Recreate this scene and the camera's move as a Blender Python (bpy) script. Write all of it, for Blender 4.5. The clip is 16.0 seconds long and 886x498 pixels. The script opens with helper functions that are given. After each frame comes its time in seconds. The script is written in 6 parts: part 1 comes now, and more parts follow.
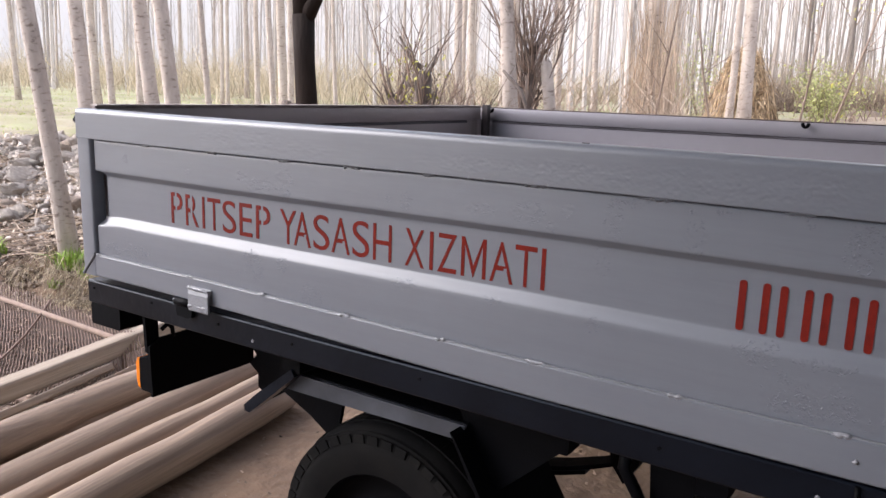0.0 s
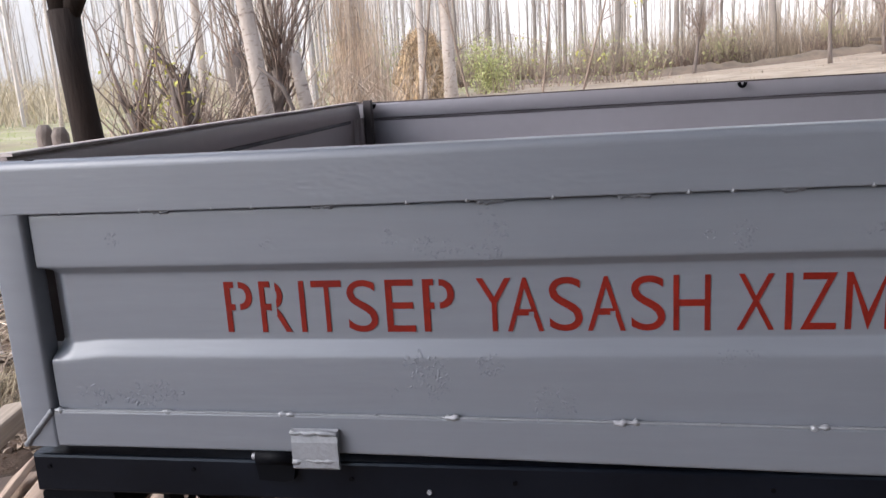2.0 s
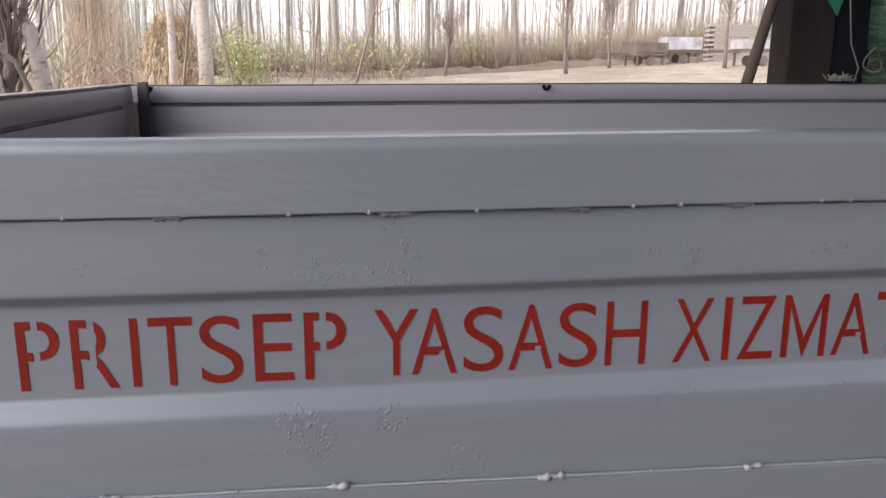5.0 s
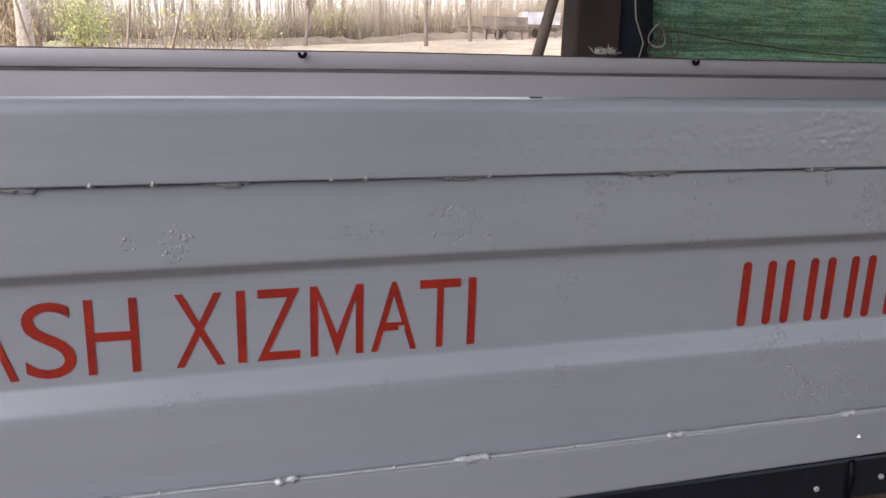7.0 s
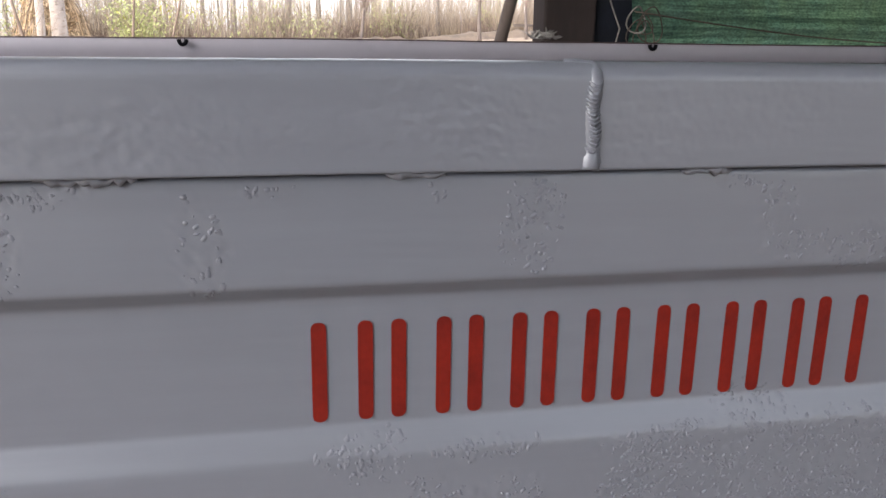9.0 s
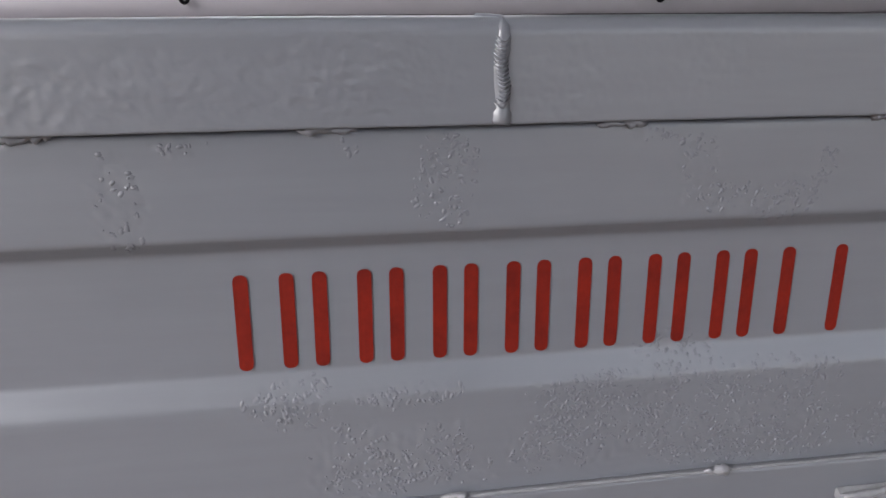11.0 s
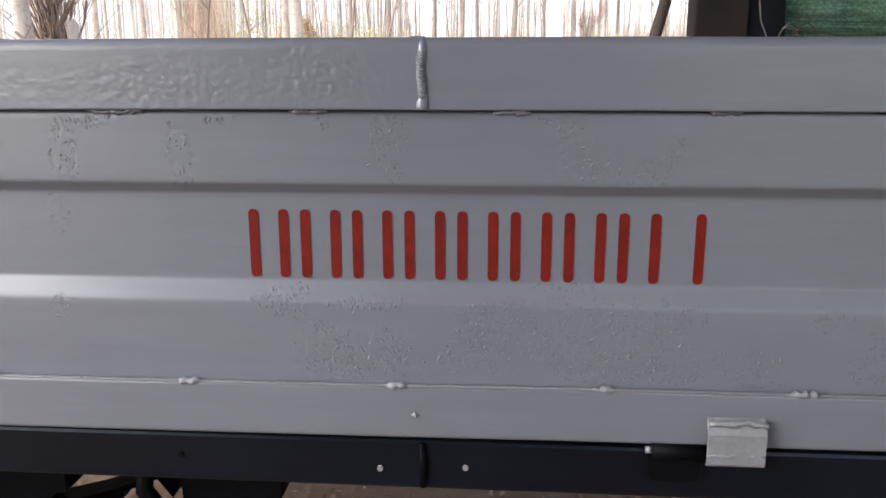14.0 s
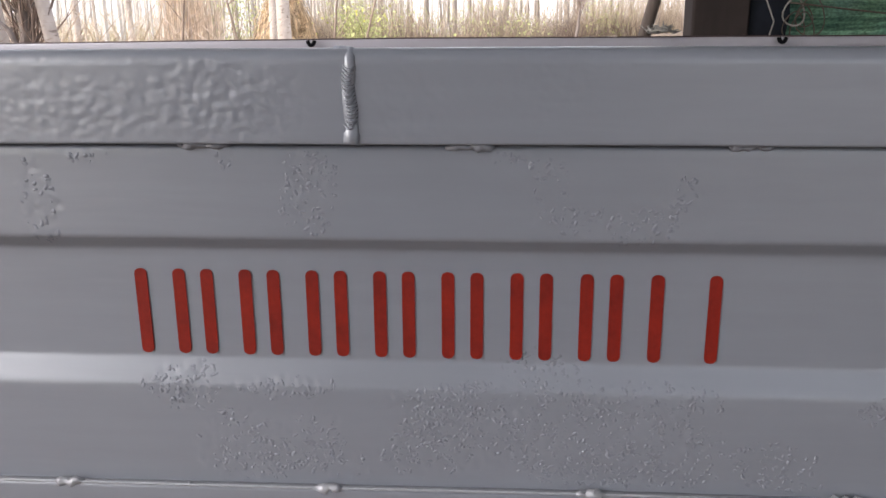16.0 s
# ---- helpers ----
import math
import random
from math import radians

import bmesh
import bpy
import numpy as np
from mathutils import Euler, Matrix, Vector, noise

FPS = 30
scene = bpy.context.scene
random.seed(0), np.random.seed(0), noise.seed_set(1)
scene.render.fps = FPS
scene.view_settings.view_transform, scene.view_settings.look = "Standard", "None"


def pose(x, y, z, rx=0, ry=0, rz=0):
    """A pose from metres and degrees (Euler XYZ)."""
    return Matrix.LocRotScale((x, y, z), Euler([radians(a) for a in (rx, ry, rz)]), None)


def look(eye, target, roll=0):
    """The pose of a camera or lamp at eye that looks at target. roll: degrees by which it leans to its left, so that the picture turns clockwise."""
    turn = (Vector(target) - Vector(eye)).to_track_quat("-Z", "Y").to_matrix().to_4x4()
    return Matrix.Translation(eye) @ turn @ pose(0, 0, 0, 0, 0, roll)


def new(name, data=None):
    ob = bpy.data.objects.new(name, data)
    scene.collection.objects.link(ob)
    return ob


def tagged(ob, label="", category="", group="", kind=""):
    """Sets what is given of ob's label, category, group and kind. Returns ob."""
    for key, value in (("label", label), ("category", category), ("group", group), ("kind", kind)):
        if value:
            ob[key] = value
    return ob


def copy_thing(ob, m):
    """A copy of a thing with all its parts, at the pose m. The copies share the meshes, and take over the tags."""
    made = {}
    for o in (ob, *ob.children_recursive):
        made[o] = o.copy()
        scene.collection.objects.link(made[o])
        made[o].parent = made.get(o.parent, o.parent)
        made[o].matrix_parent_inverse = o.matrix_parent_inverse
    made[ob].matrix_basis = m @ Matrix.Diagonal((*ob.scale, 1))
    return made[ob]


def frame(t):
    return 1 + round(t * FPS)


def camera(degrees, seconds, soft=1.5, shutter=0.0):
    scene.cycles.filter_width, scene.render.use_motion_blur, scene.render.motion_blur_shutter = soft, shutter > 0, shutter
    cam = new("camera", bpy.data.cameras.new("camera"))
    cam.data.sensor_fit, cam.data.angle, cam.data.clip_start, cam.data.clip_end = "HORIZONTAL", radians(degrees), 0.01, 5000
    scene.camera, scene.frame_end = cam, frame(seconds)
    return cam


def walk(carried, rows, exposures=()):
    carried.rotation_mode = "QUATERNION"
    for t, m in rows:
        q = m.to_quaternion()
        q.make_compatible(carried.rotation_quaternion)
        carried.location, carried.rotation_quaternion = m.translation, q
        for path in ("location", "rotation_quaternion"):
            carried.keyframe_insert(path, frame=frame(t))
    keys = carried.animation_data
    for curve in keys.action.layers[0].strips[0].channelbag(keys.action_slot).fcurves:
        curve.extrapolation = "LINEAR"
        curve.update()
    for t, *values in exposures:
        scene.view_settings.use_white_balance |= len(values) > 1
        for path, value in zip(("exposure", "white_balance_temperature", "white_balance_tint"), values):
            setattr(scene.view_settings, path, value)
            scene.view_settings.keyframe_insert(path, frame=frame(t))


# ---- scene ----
cam = camera(56.9, 16.0)
PATH = [
    (0, (1.833, -1.159, 1.276), (0.754, 0.475, 0.87), 1.9),
    (0.5, (1.481, -1.096, 1.267), (0.431, 0.559, 0.87), 0.4),
    (1, (1.134, -1.135, 1.246), (0.122, 0.542, 0.841), 0.2),
    (1.5, (0.949, -1.109, 1.276), (0.276, 0.73, 0.871), 1.1),
    (2, (0.802, -0.967, 1.269), (0.449, 0.954, 0.839), -3.4),
    (2.5, (0.668, -0.898, 1.272), (0.529, 1.048, 0.831), -1.6),
    (3, (0.52, -0.887, 1.303), (0.552, 1.062, 0.857), -0.7),
    (3.5, (0.44, -0.86, 1.279), (0.582, 1.088, 0.852), 1.6),
    (3.7, (0.445, -0.846, 1.276), (0.663, 1.097, 0.855), 2.3),
    (5.8, (0.78, -0.738, 1.247), (1.037, 1.181, 0.746), -0.4),
    (6, (0.813, -0.737, 1.247), (1.089, 1.177, 0.735), -0.5),
    (6.5, (0.907, -0.729, 1.239), (1.288, 1.163, 0.715), -0.1),
    (7, (1.01, -0.712, 1.245), (1.553, 1.143, 0.73), 1.7),
    (7.5, (1.177, -0.643, 1.281), (1.863, 1.185, 0.849), 3.5),
    (8, (1.303, -0.567, 1.264), (2.049, 1.24, 0.843), 3.8),
    (8.5, (1.446, -0.544, 1.236), (1.992, 1.328, 0.791), 2.3),
    (9, (1.548, -0.513, 1.206), (1.929, 1.381, 0.688), 0.9),
    (11.3, (1.657, -0.554, 1.208), (1.925, 1.328, 0.588), -0.5),
    (11.5, (1.695, -0.565, 1.194), (1.904, 1.34, 0.619), -0.8),
    (12, (1.799, -0.609, 1.169), (1.826, 1.327, 0.668), -0.0),
    (12.5, (1.827, -0.765, 1.14), (1.724, 1.178, 0.678), 0.2),
    (13, (1.858, -0.827, 1.152), (1.729, 1.112, 0.679), 0.7),
    (13.5, (1.85, -0.828, 1.162), (1.702, 1.112, 0.696), 0.4),
    (14, (1.835, -0.816, 1.164), (1.683, 1.127, 0.716), -0.1),
    (14.5, (1.831, -0.785, 1.165), (1.686, 1.162, 0.728), -0.4),
    (15, (1.822, -0.705, 1.199), (1.692, 1.238, 0.744), -0.7),
    (15.5, (1.843, -0.624, 1.192), (1.716, 1.323, 0.749), -0.6),
    (16, (1.863, -0.609, 1.2), (1.725, 1.318, 0.681), -0.4),
]
EXPOSURES = [(0, 1.95, 6400, 16), (0.5, 1.72, 6400, 14), (1.0, 1.5, 6450, 13), (1.5, 1.58, 6400, 13), (2, 1.78, 6250, 13), (2.5, 1.63, 6250, 13), (3, 1.56, 6300, 13), (3.5, 1.36, 6300, 13), (6, 2.12, 6500, 13), (6.5, 2.05, 6500, 13), (7, 2.25, 6500, 13), (7.5, 1.72, 6450, 13), (8, 2.05, 6500, 13), (8.5, 2.25, 6500, 13), (9, 2.37, 6500, 13), (11.3, 2.22, 6560, 13), (11.5, 2.02, 6560, 13), (12, 1.55, 6500, 13), (12.5, 1.82, 6450, 13), (13, 2.32, 6560, 13), (13.5, 2.37, 6560, 13), (14, 2.32, 6500, 13), (14.5, 2.24, 6450, 13), (15, 1.99, 6500, 13), (15.5, 1.79, 6400, 13), (16, 2.37, 6560, 13)]
walk(cam, [(t, look(eye, target, roll)) for t, eye, target, roll in PATH], EXPOSURES)

# ---- world and light ----
world = bpy.data.worlds.new("overcast_sky")
scene.world = world
world.use_nodes = True
wn = world.node_tree
sky = wn.nodes.new("ShaderNodeTexSky")
sky.sky_type = "NISHITA"
sky.sun_disc = False
sky.sun_elevation, sky.sun_rotation = radians(34), radians(-117)
sky.air_density, sky.dust_density = 1.0, 1.2
pale = wn.nodes.new("ShaderNodeHueSaturation")
pale.inputs["Saturation"].default_value = 0.45
wn.links.new(sky.outputs["Color"], pale.inputs["Color"])
wn.links.new(pale.outputs["Color"], wn.nodes["Background"].inputs["Color"])
wn.nodes["Background"].inputs["Strength"].default_value = 0.15

sun_data = bpy.data.lights.new("sun", "SUN")
sun_data.energy, sun_data.angle, sun_data.color = 1.0, radians(50), (1.0, 0.97, 0.93)
sun = new("sun", sun_data)
sun.matrix_world = look((0, 0, 30), (Vector((0, 0, 30)) - Vector((-0.75, -0.38, 0.55))))


# ---- small mesh toolkit ----
class Shape:
    """Collects vertices and faces of one mesh."""

    def __init__(self):
        self.v, self.f, self.smooth = [], [], []

    def add(self, verts, faces, smooth=False):
        base = len(self.v)
        self.v.extend(tuple(p) for p in verts)
        self.f.extend(tuple(base + i for i in face) for face in faces)
        self.smooth.extend([smooth] * len(faces))
        return self

    def box(self, lo, hi, m=None):
        (a, b, c), (d, e, g) = lo, hi
        pts = [Vector(p) for p in ((a, b, c), (d, b, c), (d, e, c), (a, e, c), (a, b, g), (d, b, g), (d, e, g), (a, e, g))]
        if m is not None:
            pts = [m @ p for p in pts]
        return self.add(pts, ((0, 3, 2, 1), (4, 5, 6, 7), (0, 1, 5, 4), (1, 2, 6, 5), (2, 3, 7, 6), (3, 0, 4, 7)))

    def tube(self, path, radii, sides=8, caps=True, smooth=True, squash=1.0):
        path = [Vector(p) for p in path]
        n = len(path)
        if not isinstance(radii, (list, tuple)):
            radii = [radii] * n
        d0 = (path[1] - path[0]).normalized()
        side = d0.cross(Vector((0, 0, 1)))
        side = side.normalized() if side.length > 0.05 else Vector((1, 0, 0))
        rings = []
        for i, p in enumerate(path):
            d = (path[min(i + 1, n - 1)] - path[max(i - 1, 0)]).normalized()
            side = (side - d * side.dot(d)).normalized()
            up = d.cross(side)
            rings += [p + (side * math.cos(2 * math.pi * k / sides) + up * math.sin(2 * math.pi * k / sides) * squash) * radii[i] for k in range(sides)]
        faces = []
        for i in range(n - 1):
            for k in range(sides):
                k2 = (k + 1) % sides
                faces.append((i * sides + k, i * sides + k2, (i + 1) * sides + k2, (i + 1) * sides + k))
        base = len(self.v)
        self.add(rings, faces, smooth)
        if caps:
            self.f.append(tuple(base + k for k in reversed(range(sides))))
            self.f.append(tuple(base + (n - 1) * sides + k for k in range(sides)))
            self.smooth.extend([False, False])
        return self

    def prism(self, outline, axis, lo, hi, smooth=False):
        """A closed outline of (a, b) pairs drawn out along axis 'x', 'y' or 'z' from lo to hi."""
        n = len(outline)
        put = {"x": lambda a, b, t: (t, a, b), "y": lambda a, b, t: (a, t, b), "z": lambda a, b, t: (a, b, t)}[axis]
        pts = [put(a, b, lo) for a, b in outline] + [put(a, b, hi) for a, b in outline]
        faces = [(k, (k + 1) % n, n + (k + 1) % n, n + k) for k in range(n)]
        base = len(self.v)
        self.add(pts, faces, smooth)
        self.f += [tuple(base + k for k in reversed(range(n))), tuple(base + n + k for k in range(n))]
        self.smooth += [False, False]
        return self

    def mesh(self, name, fix=True):
        me = bpy.data.meshes.new(name)
        me.from_pydata(self.v, [], self.f)
        if fix and len(self.f) < 60000:
            bm = bmesh.new()
            bm.from_mesh(me)
            bmesh.ops.recalc_face_normals(bm, faces=bm.faces)
            bm.to_mesh(me)
            bm.free()
        me.polygons.foreach_set("use_smooth", self.smooth)
        me.update()
        return me


ORIGIN = {}


def thing(name, at, label="", category="", group="", kind=""):
    """An Empty at the base of a thing, which parents its parts."""
    ob = new(name)
    ob.empty_display_size = 0.1
    ob.location = at
    ORIGIN[ob.name] = Vector(at)
    return tagged(ob, label, category, group, kind)


def link_mesh(name, me, material, parent=None, label="", origin=None):
    ob = new(name, me)
    me.materials.append(material)
    if parent is not None:
        origin = ORIGIN[parent.name]
        ob.parent = parent
    if origin is not None:
        me.transform(Matrix.Translation(-Vector(origin)))
        ORIGIN[ob.name] = Vector(origin)
        if parent is None:
            ob.location = origin
    else:
        ORIGIN[ob.name] = Vector((0, 0, 0))
    return tagged(ob, label)


def part(name, shape, material, parent, label=""):
    return link_mesh(name, shape.mesh(name), material, parent, label)


def solo(name, shape, material, at, label, category, group="", kind=""):
    """A thing that is one mesh."""
    return tagged(link_mesh(name, shape.mesh(name), material, None, "", at), label, category, group, kind)


def rounded(a0, b0, a1, b1, r, n=4):
    """Outline of a rectangle with round corners."""
    out = []
    for cx, cy, start in ((a1 - r, b1 - r, 0), (a0 + r, b1 - r, 90), (a0 + r, b0 + r, 180), (a1 - r, b0 + r, 270)):
        for k in range(n + 1):
            a = radians(start + 90 * k / n)
            out.append((cx + r * math.cos(a), cy + r * math.sin(a)))
    return out


def smoothstep(a, b, x):
    u = min(1.0, max(0.0, (x - a) / (b - a)))
    return u * u * (3 - 2 * u)


def fbm(x, y, z=0.0, octaves=3):
    total, amp, f = 0.0, 1.0, 1.0
    for _ in range(octaves):
        total += amp * noise.noise(Vector((x * f, y * f, z * f + 7.3)))
        amp, f = amp * 0.5, f * 2.1
    return total


# ---- materials ----
def surface(name, colour, rough=0.6, metal=0.0, second=None, scale=8.0, amount=0.5, bump=0.2, bump_scale=60.0, bump_dist=0.002, spec=0.5, grainy=0.35, stretch=(1, 1, 1), detail=6.0, island=0.0, third=None, turn=0.0):
    """A two-scale procedural surface: broad stains between two colours, fine grain and relief."""
    mat = bpy.data.materials.new(name)
    mat.use_nodes = True
    t = mat.node_tree
    bsdf = t.nodes["Principled BSDF"]
    bsdf.inputs["Metallic"].default_value = metal
    bsdf.inputs["Specular IOR Level"].default_value = spec
    co = t.nodes.new("ShaderNodeTexCoord")
    mapping = t.nodes.new("ShaderNodeMapping")
    mapping.inputs["Scale"].default_value = stretch
    if turn:
        mapping.vector_type = "TEXTURE"
        mapping.inputs["Scale"].default_value = tuple(1 / v for v in stretch)
        mapping.inputs["Rotation"].default_value = (0, 0, radians(turn))
    t.links.new(co.outputs["Object"], mapping.inputs["Vector"])
    broad = t.nodes.new("ShaderNodeTexNoise")
    broad.inputs["Scale"].default_value, broad.inputs["Detail"].default_value = scale, detail
    fine = t.nodes.new("ShaderNodeTexNoise")
    fine.inputs["Scale"].default_value, fine.inputs["Detail"].default_value = bump_scale, 4.0
    for node in (broad, fine):
        t.links.new(mapping.outputs["Vector"], node.inputs["Vector"])
    ramp = t.nodes.new("ShaderNodeValToRGB")
    ramp.color_ramp.elements[0].position, ramp.color_ramp.elements[1].position = 0.5 - 0.28 * amount - 0.08, 0.5 + 0.28 * amount + 0.08
    second = second or tuple(c * 0.75 for c in colour)
    ramp.color_ramp.elements[0].color, ramp.color_ramp.elements[1].color = (*second, 1), (*colour, 1)
    if third:
        e = ramp.color_ramp.elements.new(0.62)
        e.color = (*third, 1)
    t.links.new(broad.outputs["Fac"], ramp.inputs["Fac"])
    colour_out = ramp.outputs["Color"]
    mix = t.nodes.new("ShaderNodeMix")
    mix.data_type, mix.blend_type = "RGBA", "MULTIPLY"
    mix.inputs["Factor"].default_value = grainy
    t.links.new(colour_out, mix.inputs[6])
    grain = t.nodes.new("ShaderNodeMapRange")
    grain.inputs["To Min"].default_value, grain.inputs["To Max"].default_value = 0.35, 1.45
    t.links.new(fine.outputs["Fac"], grain.inputs["Value"])
    t.links.new(grain.outputs["Result"], mix.inputs[7])
    colour_out = mix.outputs[2]
    if island:
        info = t.nodes.new("ShaderNodeNewGeometry")
        rnd = t.nodes.new("ShaderNodeMapRange")
        rnd.inputs["To Min"].default_value, rnd.inputs["To Max"].default_value = 1 - island, 1 + island
        t.links.new(info.outputs["Random Per Island"], rnd.inputs["Value"])
        vary = t.nodes.new("ShaderNodeMix")
        vary.data_type, vary.blend_type = "RGBA", "MULTIPLY"
        vary.inputs["Factor"].default_value = 1.0
        t.links.new(colour_out, vary.inputs[6])
        t.links.new(rnd.outputs["Result"], vary.inputs[7])
        colour_out = vary.outputs[2]
    t.links.new(colour_out, bsdf.inputs["Base Color"])
    ro = t.nodes.new("ShaderNodeMapRange")
    ro.inputs["To Min"].default_value, ro.inputs["To Max"].default_value = max(0.05, rough - 0.12), min(1.0, rough + 0.12)
    t.links.new(broad.outputs["Fac"], ro.inputs["Value"])
    t.links.new(ro.outputs["Result"], bsdf.inputs["Roughness"])
    if bump:
        bp = t.nodes.new("ShaderNodeBump")
        bp.inputs["Strength"].default_value, bp.inputs["Distance"].default_value = bump, bump_dist
        t.links.new(fine.outputs["Fac"], bp.inputs["Height"])
        t.links.new(bp.outputs["Normal"], bsdf.inputs["Normal"])
    return mat


def flaking_paint(name, colour, second, rough=0.42):
    """Brushed-on enamel: faint streaks and a thin glossy coat."""
    mat = surface(name, colour, rough, 0.0, second, scale=3.0, amount=1.2, bump=0.0, bump_scale=40, grainy=0.05)
    t = mat.node_tree
    bsdf = t.nodes["Principled BSDF"]
    co = t.nodes["Texture Coordinate"]
    brush = t.nodes.new("ShaderNodeTexNoise")
    brush.inputs["Scale"].default_value, brush.inputs["Detail"].default_value = 26, 3
    squeeze = t.nodes.new("ShaderNodeMapping")
    squeeze.inputs["Scale"].default_value = (0.25, 1, 3.0)
    t.links.new(co.outputs["Object"], squeeze.inputs["Vector"])
    t.links.new(squeeze.outputs["Vector"], brush.inputs["Vector"])
    low = t.nodes.new("ShaderNodeBump")
    low.inputs["Strength"].default_value, low.inputs["Distance"].default_value = 0.22, 0.0010
    t.links.new(brush.outputs["Fac"], low.inputs["Height"])
    t.links.new(low.outputs["Normal"], bsdf.inputs["Normal"])
    streak = t.nodes.new("ShaderNodeMapRange")
    streak.inputs["From Min"].default_value, streak.inputs["From Max"].default_value = 0.3, 0.7
    streak.inputs["To Min"].default_value, streak.inputs["To Max"].default_value = 0.967, 1.028
    t.links.new(brush.outputs["Fac"], streak.inputs["Value"])
    tone = t.nodes.new("ShaderNodeMix")
    tone.data_type, tone.blend_type = "RGBA", "MULTIPLY"
    tone.inputs["Factor"].default_value = 1.0
    t.links.new(bsdf.inputs["Base Color"].links[0].from_socket, tone.inputs[6])
    t.links.new(streak.outputs["Result"], tone.inputs[7])
    t.links.new(tone.outputs[2], bsdf.inputs["Base Color"])
    bsdf.inputs["Coat Weight"].default_value, bsdf.inputs["Coat Roughness"].default_value = 0.28, 0.20
    t.links.new(low.outputs["Normal"], bsdf.inputs["Coat Normal"])
    return mat


GREY = (0.1215, 0.1301, 0.1510)
PAINT = flaking_paint("grey_enamel", GREY, (0.1110, 0.1190, 0.1400), 0.43)
CRUMB = surface("painted_crumbs", (0.122, 0.129, 0.149), 0.50, 0, (0.110, 0.117, 0.137), scale=3.0, amount=1.0, bump=0.0, grainy=0.05, spec=0.3)
# inner grey, brightened in its colour to offset the roof's shade
PAINT_IN = surface("lifted_inner_grey", (0.208, 0.198, 0.222), 0.45, 0, (0.178, 0.163, 0.180), scale=1.6, amount=0.9, bump=0.12, bump_scale=30, grainy=0.08)
# lighter, warmer grey for the tail board
PAINT_MAUVE = surface("light_mauve_grey_paint", (0.33, 0.285, 0.29), 0.5, 0, (0.26, 0.21, 0.21), scale=1.8, amount=0.9, bump=0.12, bump_scale=30, grainy=0.08)
PAINT_LIGHT = surface("fresh_grey_enamel", (0.183, 0.188, 0.2084), 0.42, 0, (0.1525, 0.1575, 0.1728), scale=40, bump=0.5, bump_scale=160)
WELD = surface("painted_weld", (0.1321, 0.1372, 0.1525), 0.45, 0, (0.09656, 0.1016, 0.1118), scale=60, bump=0.6, bump_scale=220)
WELD_PALE = surface("pale_weld_paint", (0.2118, 0.216, 0.2372), 0.40, 0, (0.1525, 0.1567, 0.1736), scale=70, bump=0.6, bump_scale=240)
RED = surface("red_stencil_paint", (0.152, 0.0090, 0.0036), 0.65, 0, (0.085, 0.0052, 0.0030), scale=45, amount=0.8, bump=0.15, bump_scale=200, spec=0.15)
BLACK_RAIL = surface("black_rail_paint", (0.0044, 0.0056, 0.0095), 0.33, 0, (0.002, 0.0025, 0.0045), scale=5, bump=0.5, bump_scale=45, spec=0.2)
BLACK_RAIL.node_tree.nodes["Principled BSDF"].inputs["Specular Tint"].default_value = (0.75, 0.85, 1.0, 1)
BLACK = surface("black_chassis_paint", (0.0024, 0.0027, 0.004), 0.55, 0, (0.0014, 0.0014, 0.002), scale=6, bump=0.3, bump_scale=60, spec=0.05)
RUST = surface("rusty_rim_edge", (0.05, 0.028, 0.026), 0.75, 0.2, (0.018, 0.012, 0.013), scale=30, bump=0.4, bump_scale=120)
CORNER_STEEL = surface("dark_rusty_corner_steel", (0.055, 0.045, 0.048), 0.6, 0.1, (0.03, 0.02, 0.02), scale=14, bump=0.3, bump_scale=80)
STEEL_BLUE = surface("worn_blue_grey_steel", (0.060, 0.066, 0.082), 0.45, 0.1, (0.026, 0.029, 0.037), scale=9, bump=0.3, bump_scale=60)
RUBBER = surface("tyre_rubber", (0.004, 0.004, 0.0046), 0.78, 0, (0.008, 0.0075, 0.0072), spec=0.07, scale=12, bump=0.3, bump_scale=90)
AMBER = surface("amber_lens", (0.75, 0.22, 0.01), 0.2, 0, (0.60, 0.15, 0.01), scale=60, bump=0.3, bump_scale=150)
LOG = surface("peeled_pole_wood", (0.47, 0.345, 0.25), 0.8, 0, (0.15, 0.10, 0.072), scale=5, amount=1.0, bump=0.5, bump_scale=24, stretch=(4.5, 0.14, 4.5), bump_dist=0.005, grainy=0.6, turn=9.9)
LOG_GREY = surface("weathered_beam_wood", (0.43, 0.35, 0.27), 0.85, 0, (0.22, 0.168, 0.125), scale=6, amount=1.0, bump=0.6, bump_scale=26, stretch=(4.2, 0.14, 4.2), bump_dist=0.005, grainy=0.65, turn=11.0)
END_GRAIN = surface("sawn_end_wood", (0.55, 0.40, 0.27), 0.8, 0, (0.35, 0.24, 0.16), scale=40, bump=0.4, bump_scale=90)
